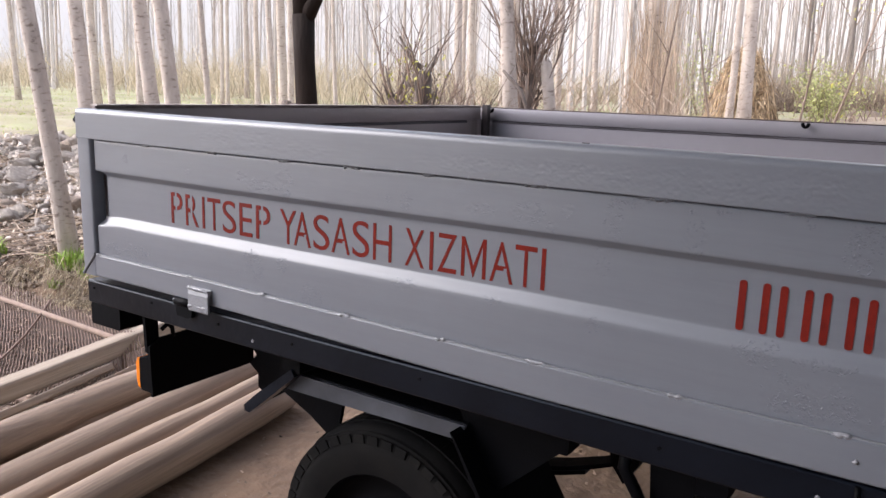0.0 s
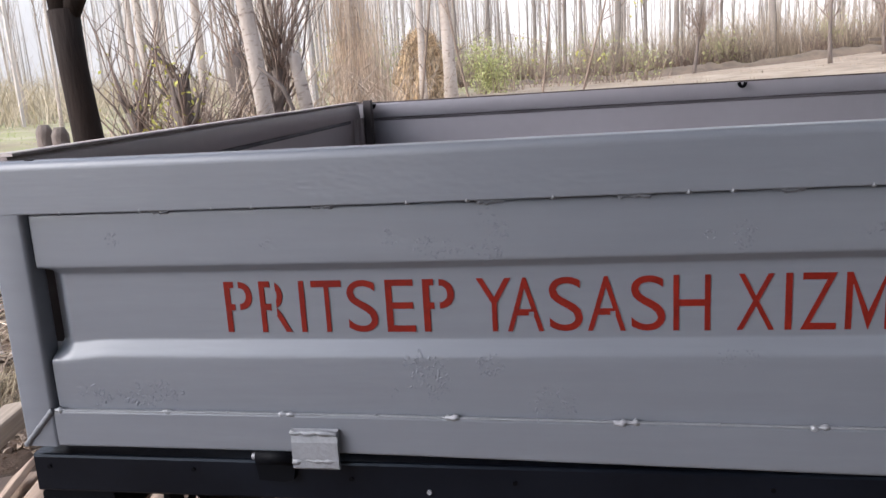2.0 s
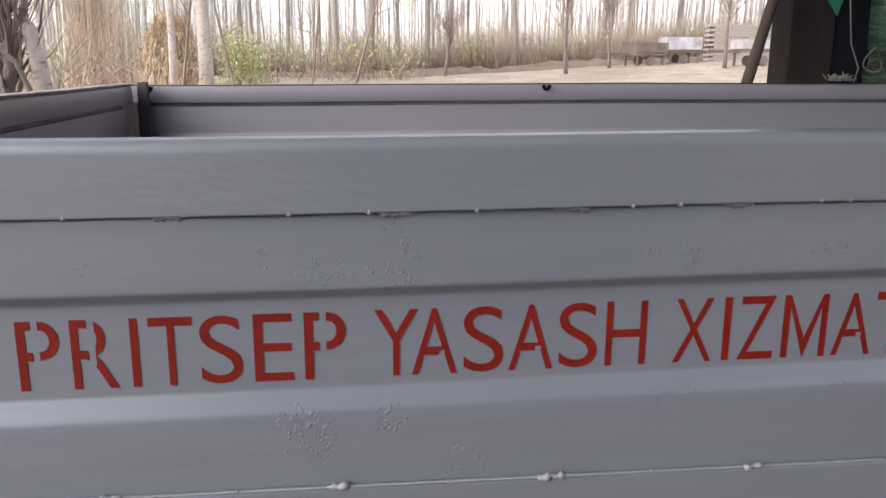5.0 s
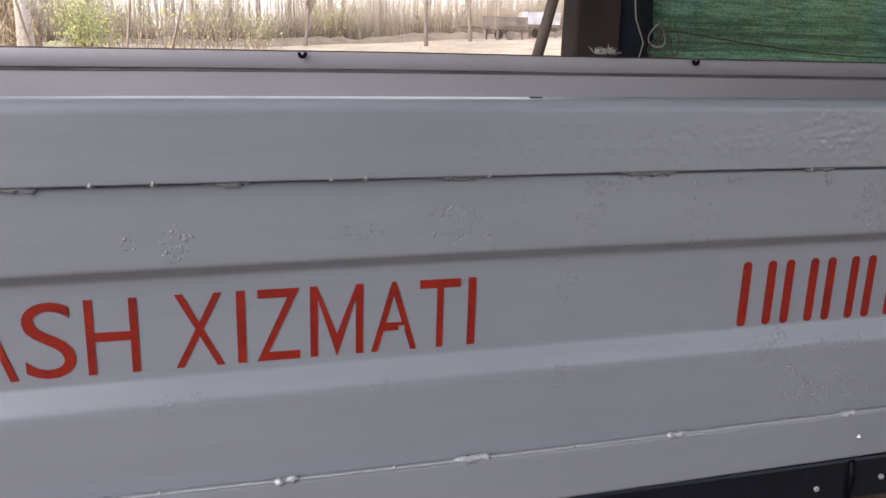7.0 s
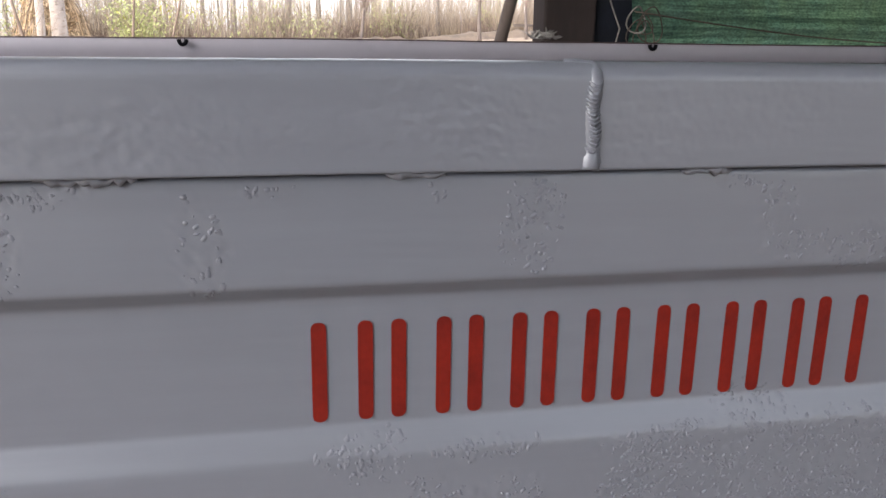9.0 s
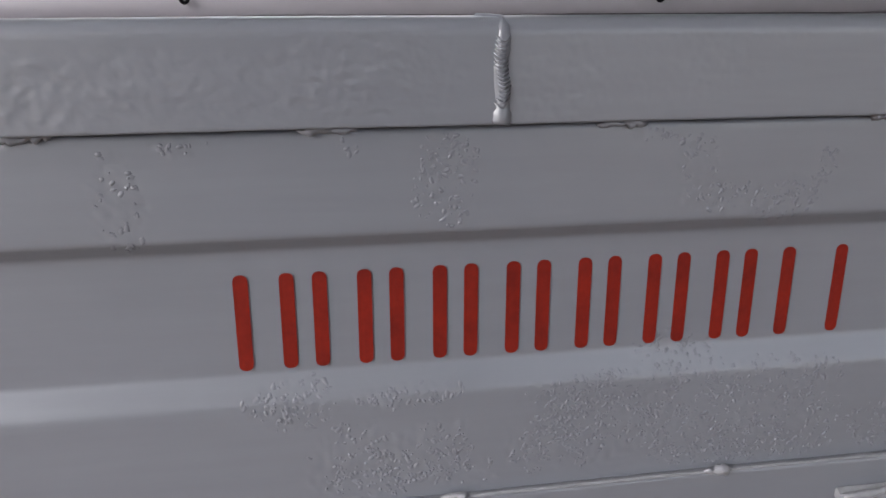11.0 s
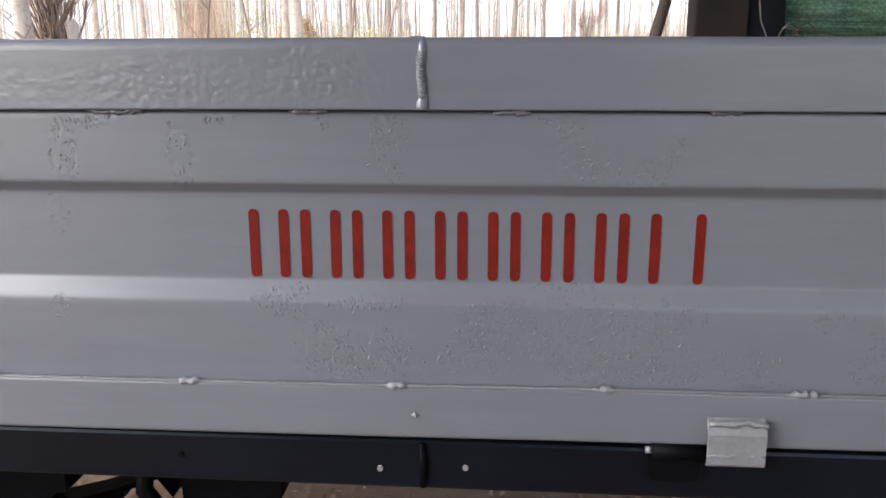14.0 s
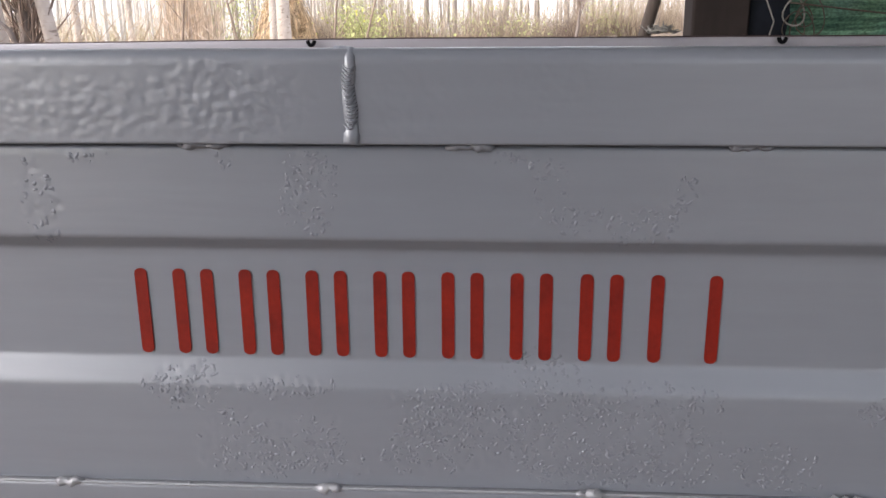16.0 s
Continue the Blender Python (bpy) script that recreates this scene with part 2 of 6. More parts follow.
def banded_bark():
    """Pale poplar bark with dark cross marks and soft mottling."""
    mat = surface("poplar_bark", (0.56, 0.475, 0.410), 0.85, 0, (0.34, 0.275, 0.23), scale=5.0, amount=0.8, bump=0.6, bump_scale=26, stretch=(1, 1, 0.6), bump_dist=0.01)
    t = mat.node_tree
    bsdf = t.nodes["Principled BSDF"]
    base = bsdf.inputs["Base Color"].links[0].from_socket
    squeeze = t.nodes.new("ShaderNodeMapping")
    squeeze.inputs["Scale"].default_value = (11, 11, 34)
    t.links.new(t.nodes["Texture Coordinate"].outputs["Object"], squeeze.inputs["Vector"])
    marks = t.nodes.new("ShaderNodeTexNoise")
    marks.inputs["Scale"].default_value, marks.inputs["Detail"].default_value = 1.0, 3
    t.links.new(squeeze.outputs["Vector"], marks.inputs["Vector"])
    cut = t.nodes.new("ShaderNodeValToRGB")
    cut.color_ramp.elements[0].position, cut.color_ramp.elements[1].position = 0.56, 0.70
    cut.color_ramp.elements[0].color, cut.color_ramp.elements[1].color = (1, 1, 1, 1), (0.48, 0.44, 0.41, 1)
    t.links.new(marks.outputs["Fac"], cut.inputs["Fac"])
    mix = t.nodes.new("ShaderNodeMix")
    mix.data_type, mix.blend_type = "RGBA", "MULTIPLY"
    mix.inputs["Factor"].default_value = 1.0
    t.links.new(base, mix.inputs[6])
    t.links.new(cut.outputs["Color"], mix.inputs[7])
    t.links.new(mix.outputs[2], bsdf.inputs["Base Color"])
    return mat


BARK = banded_bark()
BARK_GREY = surface("grey_field_bark", (0.33, 0.275, 0.23), 0.88, 0, (0.19, 0.155, 0.13), scale=4.0, amount=0.8, bump=0.5, bump_scale=22, stretch=(1, 1, 0.5), bump_dist=0.01)
# two barks for far trees, coloured paler to stand in for haze
BARK_FIELD = surface("hazed_grey_bark", (0.42, 0.36, 0.31), 0.9, 0, (0.26, 0.22, 0.19), scale=1.2, amount=0.6, bump=0.0, island=0.4)
BARK_FAR = surface("hazed_poplar_bark", (0.57, 0.51, 0.465), 0.9, 0, (0.40, 0.355, 0.325), scale=1.2, amount=0.6, bump=0.0, island=0.35)
BARK_OLD = surface("willow_bark", (0.31, 0.245, 0.19), 0.9, 0, (0.13, 0.10, 0.08), scale=9, amount=0.9, bump=0.9, bump_scale=30, stretch=(1, 1, 0.3), bump_dist=0.02)
BARK_DARK = surface("dark_willow_bark", (0.23, 0.18, 0.15), 0.9, 0, (0.095, 0.072, 0.062), scale=12, amount=0.9, bump=0.9, bump_scale=34, stretch=(1, 1, 0.35), bump_dist=0.02)
TWIG_DARK = surface("dark_willow_shoot", (0.30, 0.215, 0.165), 0.85, 0, (0.155, 0.106, 0.082), scale=4, bump=0.0, island=0.4)
TWIG = surface("bare_twig", (0.36, 0.265, 0.20), 0.85, 0, (0.20, 0.142, 0.108), scale=4, bump=0.0, island=0.35)
REED = surface("field_reed", (0.48, 0.38, 0.27), 0.9, 0, (0.30, 0.225, 0.16), scale=0.4, bump=0.0, island=0.45)
YOUNG_BRUSH = surface("budding_brush", (0.60, 0.50, 0.36), 0.9, 0, (0.42, 0.35, 0.24), scale=0.5, bump=0.0, island=0.4)
TWIG_PALE = surface("dry_brush", (0.64, 0.505, 0.38), 0.9, 0, (0.38, 0.285, 0.21), scale=1.5, bump=0.0, island=0.4)
POST = surface("dark_weathered_post", (0.036, 0.025, 0.020), 0.85, 0, (0.012, 0.009, 0.008), spec=0.12, scale=10, amount=0.9, bump=0.8, bump_scale=35, stretch=(1.4, 1.4, 0.28), bump_dist=0.008)
POST_BROWN = surface("dark_brown_post", (0.033, 0.024, 0.022), 0.85, 0, (0.014, 0.010, 0.010), scale=6, bump=0.6, bump_scale=30, spec=0.25, stretch=(1.4, 1.4, 0.3))
POST_BLACK = surface("tarred_post", (0.010, 0.012, 0.019), 0.85, 0, (0.005, 0.006, 0.009), scale=8, bump=0.6, bump_scale=40, spec=0.2)
STICK = surface("brown_prop_wood", (0.095, 0.070, 0.058), 0.85, 0, (0.045, 0.032, 0.027), scale=14, bump=0.5, bump_scale=60, stretch=(1, 1, 0.3))
STONE = surface("grey_rubble", (0.66, 0.575, 0.50), 0.95, 0, (0.36, 0.30, 0.25), scale=4, amount=0.9, bump=1.0, bump_scale=14, bump_dist=0.05, island=0.2, spec=0.2)
SOIL_ROCK = surface("clod_soil", (0.33, 0.255, 0.195), 0.95, 0, (0.19, 0.14, 0.105), scale=6, bump=0.8, bump_scale=35, bump_dist=0.01)
LITTER = surface("leaf_litter", (0.36, 0.265, 0.20), 0.9, 0, (0.17, 0.12, 0.09), scale=8, bump=0.0, island=0.7)
LITTER_PALE = surface("bleached_litter", (0.54, 0.45, 0.355), 0.9, 0, (0.34, 0.275, 0.215), scale=8, bump=0.0, island=0.5)
LITTER_DARK = surface("damp_litter", (0.15, 0.105, 0.075), 0.9, 0, (0.07, 0.05, 0.035), scale=8, bump=0.0, island=0.5)
DRY_GRASS = surface("dry_grass", (0.43, 0.345, 0.22), 0.85, 0, (0.22, 0.165, 0.105), scale=9, bump=0.0, island=0.6)
GREEN_GRASS = surface("spring_grass", (0.31, 0.43, 0.065), 0.7, 0, (0.19, 0.29, 0.04), scale=5, bump=0.0, island=0.3)
LEAF = surface("young_leaf", (0.46, 0.46, 0.19), 0.65, 0, (0.33, 0.34, 0.13), scale=5, bump=0.0, island=0.4)
LEAF_YELLOW = surface("yellow_bud", (0.55, 0.50, 0.10), 0.6, 0, (0.38, 0.36, 0.08), scale=5, bump=0.0, island=0.35)
STRAW = surface("maize_straw", (0.61, 0.45, 0.28), 0.8, 0, (0.30, 0.19, 0.10), scale=6, bump=0.0, island=0.65)
WIRE = surface("rusty_wire", (0.22, 0.140, 0.105), 0.75, 0.1, (0.11, 0.066, 0.050), scale=40, bump=0.0)
NET_BAR = surface("rusty_bar", (0.36, 0.26, 0.20), 0.8, 0.1, (0.24, 0.165, 0.13), scale=30, bump=0.6, bump_scale=150)
ROPE = surface("jute_rope", (0.075, 0.056, 0.04), 0.9, 0, (0.035, 0.026, 0.02), scale=80, bump=0.4, bump_scale=300)
WHITE_LINE = surface("pale_cord", (0.20, 0.19, 0.17), 0.7, 0, (0.13, 0.12, 0.11), scale=60, bump=0.2, bump_scale=200)
ROOFING = surface("light_blocker_board", (0.045, 0.040, 0.037), 0.8, 0, (0.028, 0.025, 0.023), scale=4, bump=0.3, bump_scale=30)
BRICK_GREY = surface("stacked_grey_block", (0.39, 0.335, 0.285), 0.9, 0, (0.24, 0.20, 0.17), scale=3, bump=0.5, bump_scale=30, island=0.15)
BOARD_PALE = surface("pale_blue_board", (0.50, 0.51, 0.54), 0.7, 0, (0.25, 0.19, 0.165), scale=2.5, bump=0.2, bump_scale=40)
BOARD_BROWN = surface("brown_board", (0.20, 0.155, 0.125), 0.85, 0, (0.10, 0.075, 0.06), scale=3, bump=0.3, bump_scale=40)


def ground_material():
    mat = surface("bare_earth", (0.235, 0.150, 0.094), 0.95, 0, (0.095, 0.060, 0.040), scale=3.4, amount=0.7, bump=0.9, bump_scale=22, bump_dist=0.02)
    t = mat.node_tree
    bsdf = t.nodes["Principled BSDF"]
    base = bsdf.inputs["Base Color"].links[0].from_socket
    at = t.nodes.new("ShaderNodeAttribute")
    at.attribute_name = "turf"
    speck = t.nodes.new("ShaderNodeTexNoise")
    speck.inputs["Scale"].default_value, speck.inputs["Detail"].default_value = 1.6, 10
    co = t.nodes["Texture Coordinate"]
    t.links.new(co.outputs["Object"], speck.inputs["Vector"])
    turf = t.nodes.new("ShaderNodeValToRGB")
    turf.color_ramp.elements[0].position, turf.color_ramp.elements[1].position = 0.35, 0.68
    turf.color_ramp.elements[0].color, turf.color_ramp.elements[1].color = (0.43, 0.375, 0.26, 1), (0.32, 0.345, 0.150, 1)
    t.links.new(speck.outputs["Fac"], turf.inputs["Fac"])
    mix = t.nodes.new("ShaderNodeMix")
    mix.data_type = "RGBA"
    t.links.new(at.outputs["Fac"], mix.inputs["Factor"])
    t.links.new(base, mix.inputs[6])
    t.links.new(turf.outputs["Color"], mix.inputs[7])
    dusty = t.nodes.new("ShaderNodeAttribute")
    dusty.attribute_name = "dust"
    pale = t.nodes.new("ShaderNodeMix")
    pale.data_type = "RGBA"
    dirt = t.nodes.new("ShaderNodeTexNoise")
    dirt.inputs["Scale"].default_value, dirt.inputs["Detail"].default_value, dirt.inputs["Roughness"].default_value = 1.3, 9, 0.72
    t.links.new(co.outputs["Object"], dirt.inputs["Vector"])
    tone = t.nodes.new("ShaderNodeValToRGB")
    tone.color_ramp.elements[0].position, tone.color_ramp.elements[1].position = 0.32, 0.66
    tone.color_ramp.elements[0].color, tone.color_ramp.elements[1].color = (0.23, 0.172, 0.117, 1), (0.45, 0.36, 0.262, 1)
    t.links.new(dirt.outputs["Fac"], tone.inputs["Fac"])
    t.links.new(tone.outputs["Color"], pale.inputs[7])
    t.links.new(dusty.outputs["Fac"], pale.inputs["Factor"])
    t.links.new(mix.outputs[2], pale.inputs[6])
    # earth is multiplied darker in the ditch
    ditch_dark = t.nodes.new("ShaderNodeAttribute")
    ditch_dark.attribute_name = "ditch_dark"
    darken = t.nodes.new("ShaderNodeMix")
    darken.data_type, darken.blend_type = "RGBA", "MULTIPLY"
    darken.inputs[7].default_value = (0.36, 0.33, 0.31, 1)
    t.links.new(ditch_dark.outputs["Fac"], darken.inputs["Factor"])
    t.links.new(pale.outputs[2], darken.inputs[6])
    t.links.new(darken.outputs[2], bsdf.inputs["Base Color"])
    return mat


EARTH = ground_material()


def net_material():
    """Woven green shade net: horizontal tapes with fine gaps, painted crease shade, faded streaks."""
    mat = surface("green_shade_net", (0.062, 0.125, 0.085), 0.7, 0, (0.040, 0.090, 0.058), scale=2.2, amount=0.8, bump=0.35, bump_scale=70, stretch=(1.2, 1, 1.6), spec=0.3)
    t = mat.node_tree
    bsdf, out = t.nodes["Principled BSDF"], t.nodes["Material Output"]
    co = t.nodes["Texture Coordinate"]

    def stripes(scale, stretch, detail, lo, hi, dark, light):
        sq = t.nodes.new("ShaderNodeMapping")
        sq.inputs["Scale"].default_value = stretch
        n = t.nodes.new("ShaderNodeTexNoise")
        n.inputs["Scale"].default_value, n.inputs["Detail"].default_value = scale, detail
        r = t.nodes.new("ShaderNodeValToRGB")
        r.color_ramp.elements[0].position, r.color_ramp.elements[1].position = lo, hi
        r.color_ramp.elements[0].color, r.color_ramp.elements[1].color = (*dark, 1), (*light, 1)
        t.links.new(co.outputs["Object"], sq.inputs["Vector"])
        t.links.new(sq.outputs["Vector"], n.inputs["Vector"])
        t.links.new(n.outputs["Fac"], r.inputs["Fac"])
        return r.outputs["Color"]

    def times(a, b):
        m = t.nodes.new("ShaderNodeMix")
        m.data_type, m.blend_type = "RGBA", "MULTIPLY"
        m.inputs["Factor"].default_value = 1.0
        t.links.new(a, m.inputs[6])
        t.links.new(b, m.inputs[7])
        return m.outputs[2]

    tape = stripes(16, (0.30, 1, 6.0), 5, 0.36, 0.64, (0.62, 0.66, 0.66), (1.35, 1.32, 1.28))
    # shade of the creases, put into the colour as dark bands
    crease_shade = stripes(1.0, (0.25, 1, 16.0), 2, 0.40, 0.50, (0.45, 0.50, 0.50), (1, 1, 1))
    fade = stripes(2.6, (1.6, 1, 0.5), 3, 0.38, 0.66, (0.90, 0.98, 1.06), (1.18, 1.06, 0.86))
    grain = stripes(75, (1.0, 1, 1.7), 3, 0.34, 0.66, (0.60, 0.64, 0.62), (1.40, 1.36, 1.36))
    pattern = times(times(times(tape, crease_shade), fade), grain)
    t.links.new(times(bsdf.inputs["Base Color"].links[0].from_socket, pattern), bsdf.inputs["Base Color"])
    gaps = stripes(22, (1.5, 1, 6.0), 4, 0.50, 0.74, (0.01, 0.01, 0.01), (0.03, 0.03, 0.03))
    clear = t.nodes.new("ShaderNodeBsdfTransparent")
    lit = t.nodes.new("ShaderNodeBsdfTranslucent")
    green = t.nodes.new("ShaderNodeRGB")
    green.outputs[0].default_value = (0.100, 0.205, 0.138, 1)
    t.links.new(times(green.outputs[0], pattern), lit.inputs["Color"])
    both = t.nodes.new("ShaderNodeMixShader")
    both.inputs["Fac"].default_value = 0.45
    t.links.new(bsdf.outputs["BSDF"], both.inputs[1])
    t.links.new(lit.outputs["BSDF"], both.inputs[2])
    mix = t.nodes.new("ShaderNodeMixShader")
    t.links.new(gaps, mix.inputs["Fac"])
    t.links.new(both.outputs["Shader"], mix.inputs[1])
    t.links.new(clear.outputs["BSDF"], mix.inputs[2])
    t.links.new(mix.outputs["Shader"], out.inputs["Surface"])
    return mat


NET = net_material()


# ---- ground ----
def bank_side(x, y):
    return -(x + 3.4) * 0.334 + (y - 1.25) * 0.943


def ground_height(x, y):
    ramp = 0.62 * smoothstep(2.6, 12.0, y) + 0.05 * min(17.0, max(0.0, x - 3.0)) * smoothstep(8.0, 27.0, y)
    s = bank_side(x, y)
    bank = 0.0
    if s > -0.65:
        bank = -0.12 * smoothstep(-0.62, -0.46, s) * (1 - smoothstep(-0.44, 0.0, s))
        bank += 0.15 * smoothstep(-0.40, 0.06, s) + 0.05 * smoothstep(0.2, 1.4, s) + 0.33 * smoothstep(1.3, 2.7, s) - 0.06 * smoothstep(3.0, 8.0, s)
    k = smoothstep(0.6, -0.9, x)
    left = smoothstep(-3.5, -14.0, x)
    z = ramp * (1 - k) + max(bank, ramp * (1 - left)) * k
    rough = smoothstep(0.0, 0.6, s) * k
    z += 0.012 * fbm(x * 2.3, y * 2.3) + 0.05 * rough * fbm(x * 1.7, y * 1.7, 3)
    if abs(x) + abs(y) > 14:
        z += 0.10 * fbm(x * 0.08, y * 0.08, 5)
    return z


def build_ground():
    def axis(fine_lo, fine_hi, step, far):
        out = list(np.arange(fine_lo, fine_hi + 1e-6, step))
        d = step
        while out[-1] < far:
            d *= 1.17
            out.append(out[-1] + d)
        d = step
        while out[0] > -far:
            d *= 1.17
            out.insert(0, out[0] - d)
        return out

    xs, ys = axis(-7.0, 5.0, 0.10, 700), axis(-3.0, 7.0, 0.10, 700)
    nx = len(xs)
    sh = Shape()
    verts = [(x, y, ground_height(x, y)) for y in ys for x in xs]
    faces = [(j * nx + i, j * nx + i + 1, (j + 1) * nx + i + 1, (j + 1) * nx + i) for j in range(len(ys) - 1) for i in range(nx - 1)]
    sh.add(verts, faces, True)
    me = sh.mesh("ground", fix=False)
    turf = me.attributes.new("turf", "FLOAT", "POINT")
    dust = me.attributes.new("dust", "FLOAT", "POINT")
    ditch_dark = me.attributes.new("ditch_dark", "FLOAT", "POINT")
    tv, dv, wv = [], [], []
    for x, y, z in verts:
        s = bank_side(x, y)
        g = smoothstep(2.6, 4.2, s + 0.6 * fbm(x * 0.5, y * 0.5)) * smoothstep(-1.5, -3.0, x) * (0.75 + 0.5 * fbm(x * 0.3, y * 0.3, 2))
        g = max(g, smoothstep(31, 34, y) * 0.7)
        tv.append(min(1.0, max(0.0, g)))
        wv.append(min(1.0, max(0.0, (smoothstep(-0.36, -0.5, s) * smoothstep(-0.95, -1.25, x) * smoothstep(-0.5, 0.1, y) * (0.95 + 0.5 * fbm(x * 1.6, y * 1.6, 9))))))
        d = smoothstep(5.0, 9.0, y) * (1 - smoothstep(27, 30, y + 1.5 * fbm(x * 0.2, y * 0.2))) * smoothstep(-3.5, -1.0, x)
        d = max(d, 0.9 * smoothstep(0.2, 0.8, s) * (1 - smoothstep(2.6, 3.8, s)) * smoothstep(-0.6, -1.2, x))
        dv.append(min(1.0, max(0.0, d * (0.85 + 0.4 * fbm(x * 0.6, y * 0.6, 4)))))
    turf.data.foreach_set("value", tv)
    ditch_dark.data.foreach_set("value", wv)
    dust.data.foreach_set("value", dv)
    return tagged(link_mesh("ground", me, EARTH), "bare trodden earth rising to a turf field", "ground", kind="structure")


build_ground()


# ---- the trailer ----
LENGTH, WIDTH, RIM = 4.0, 1.89, 1.181
# patches of lifted old paint on the side board: x, z, half width, half height
UPPER_PATCHES = [
    (1.372, 1.069, 0.015, 0.026), (1.496, 1.064, 0.015, 0.026), (1.538, 1.105, 0.016, 0.009), (1.406, 1.104, 0.027, 0.010), (1.650, 1.101, 0.006, 0.008), (1.717, 1.074, 0.020, 0.030),
    (1.867, 1.104, 0.017, 0.009), (1.899, 1.078, 0.016, 0.017), (1.913, 1.053, 0.025, 0.011), (1.972, 1.051, 0.025, 0.016), (2.003, 1.075, 0.009, 0.009), (1.296, 1.076, 0.009, 0.010),
    (1.269, 1.046, 0.007, 0.008), (1.239, 1.066, 0.008, 0.012), (0.680, 1.065, 0.019, 0.024), (0.614, 1.053, 0.034, 0.013), (0.557, 1.067, 0.016, 0.008), (0.979, 1.058, 0.011, 0.012),
]
UPPER_PATCHES += [(1.139, 1.060, 0.027, 0.009), (1.225, 1.065, 0.030, 0.015), (0.943, 1.059, 0.008, 0.005), (0.173, 1.073, 0.009, 0.011), (0.394, 1.063, 0.008, 0.006), (1.355, 1.000, 0.012, 0.018), (3.1, 1.06, 0.08, 0.02)]
LOWER_PATCHES = [
    (1.599, 0.907, 0.027, 0.016), (1.353, 0.899, 0.013, 0.011), (1.684, 0.908, 0.037, 0.008), (1.646, 0.856, 0.030, 0.027), (1.732, 0.850, 0.020, 0.012), (1.816, 0.878, 0.024, 0.026),
    (1.850, 0.901, 0.062, 0.012), (1.790, 0.858, 0.026, 0.014), (2.092, 0.854, 0.031, 0.016), (2.172, 0.899, 0.017, 0.011), (2.212, 0.860, 0.020, 0.022), (1.898, 0.924, 0.034, 0.009),
    (1.986, 0.901, 0.057, 0.014), (1.975, 0.845, 0.060, 0.012), (0.594, 0.888, 0.026, 0.026), (0.755, 0.853, 0.025, 0.018), (0.673, 0.896, 0.016, 0.013), (0.983, 0.907, 0.023, 0.009),
]
LOWER_PATCHES += [(1.166, 0.905, 0.016, 0.006), (0.196, 0.856, 0.038, 0.016), (0.112, 0.850, 0.024, 0.015), (0.546, 0.864, 0.007, 0.007), (1.900, 0.936, 0.02, 0.008), (2.6, 0.87, 0.2, 0.03), (3.5, 0.88, 0.15, 0.03), (1.70, 0.865, 0.03, 0.018), (1.86, 0.872, 0.06, 0.018), (1.93, 0.866, 0.05, 0.022), (2.005, 0.870, 0.03, 0.018)]
# softly wrinkled paint: on the rail either side of the weld and on the lower panel
WRINKLES = [(1.36, 1.134, 0.16, 0.018, 1.5), (1.52, 1.136, 0.12, 0.022, 2.0), (1.655, 1.145, 0.055, 0.028, 2.6), (1.70, 1.140, 0.02, 0.020, 1.4), (1.795, 1.140, 0.03, 0.028, 1.5), (1.87, 1.150, 0.05, 0.022, 1.0), (1.92, 1.172, 0.05, 0.007, 1.2), (1.55, 1.176, 0.10, 0.006, 1.2),
            (1.915, 0.872, 0.13, 0.032, 1.2), (0.56, 1.140, 0.12, 0.026, 1.2), (0.72, 1.130, 0.08, 0.016, 1.0), (1.10, 1.132, 0.10, 0.014, 1.0), (1.83, 0.795, 0.12, 0.022, 0.4), (0.18, 0.86, 0.08, 0.02, 0.8)]


def patch(table, x, z):
    w = 0.0
    for row in table:
        d = ((x - row[0]) / row[2]) ** 2 + ((z - row[1]) / row[3]) ** 2
        if d < 2.6:
            w = max(w, (1.0 - smoothstep(0.3, 2.6, d)) * (row[4] if len(row) > 4 else 1.0))
    return w


def relief(x, z, flat=False):
    """How far the paint stands out: crisp crumbs of old flaking paint, soft wrinkles, faint brush marks."""
    h = 0.00006 * noise.noise(Vector((x * 30, 3.1, z * 260))) * (1 + noise.noise(Vector((x * 5, 1.2, z * 9))))
    w = patch(WRINKLES, x, z)
    if w:
        h += 0.00021 * w * (noise.noise(Vector((x * 125, 7.7, z * 190))) + 0.6 * noise.noise(Vector((x * 270, 1.7, z * 300))))
    w = 0.0 if flat else patch(LOWER_PATCHES if z < 0.95 else UPPER_PATCHES, x, z)
    if w:
        where = smoothstep(0.30, 0.62, w + 0.55 * noise.noise(Vector((x * 62, 4.4, z * 62))))
        h += where * (0.00045 * noise.noise(Vector((x * 150, 2.6, z * 150))) + 0.00034 * noise.noise(Vector((x * 290, 5.6, z * 290))))
    return h


def lift(x, z):
    """The board is not quite straight: its upper lines climb a little along it, the lower rail dips."""
    k = smoothstep(0.84, 0.90, z)
    low = 0.0035 * smoothstep(1.5, 2.05, x) - 0.0075 * smoothstep(0.25, 1.3, x) - 0.006 * smoothstep(0.25, 1.3, x) * (1 - smoothstep(0.775, 0.80, z))
    return 0.0055 * smoothstep(0.45, 1.35, x) * k + low * (1 - k)


SEAM, EAVE, TEXT = 0.831, 1.1105, 0.0165
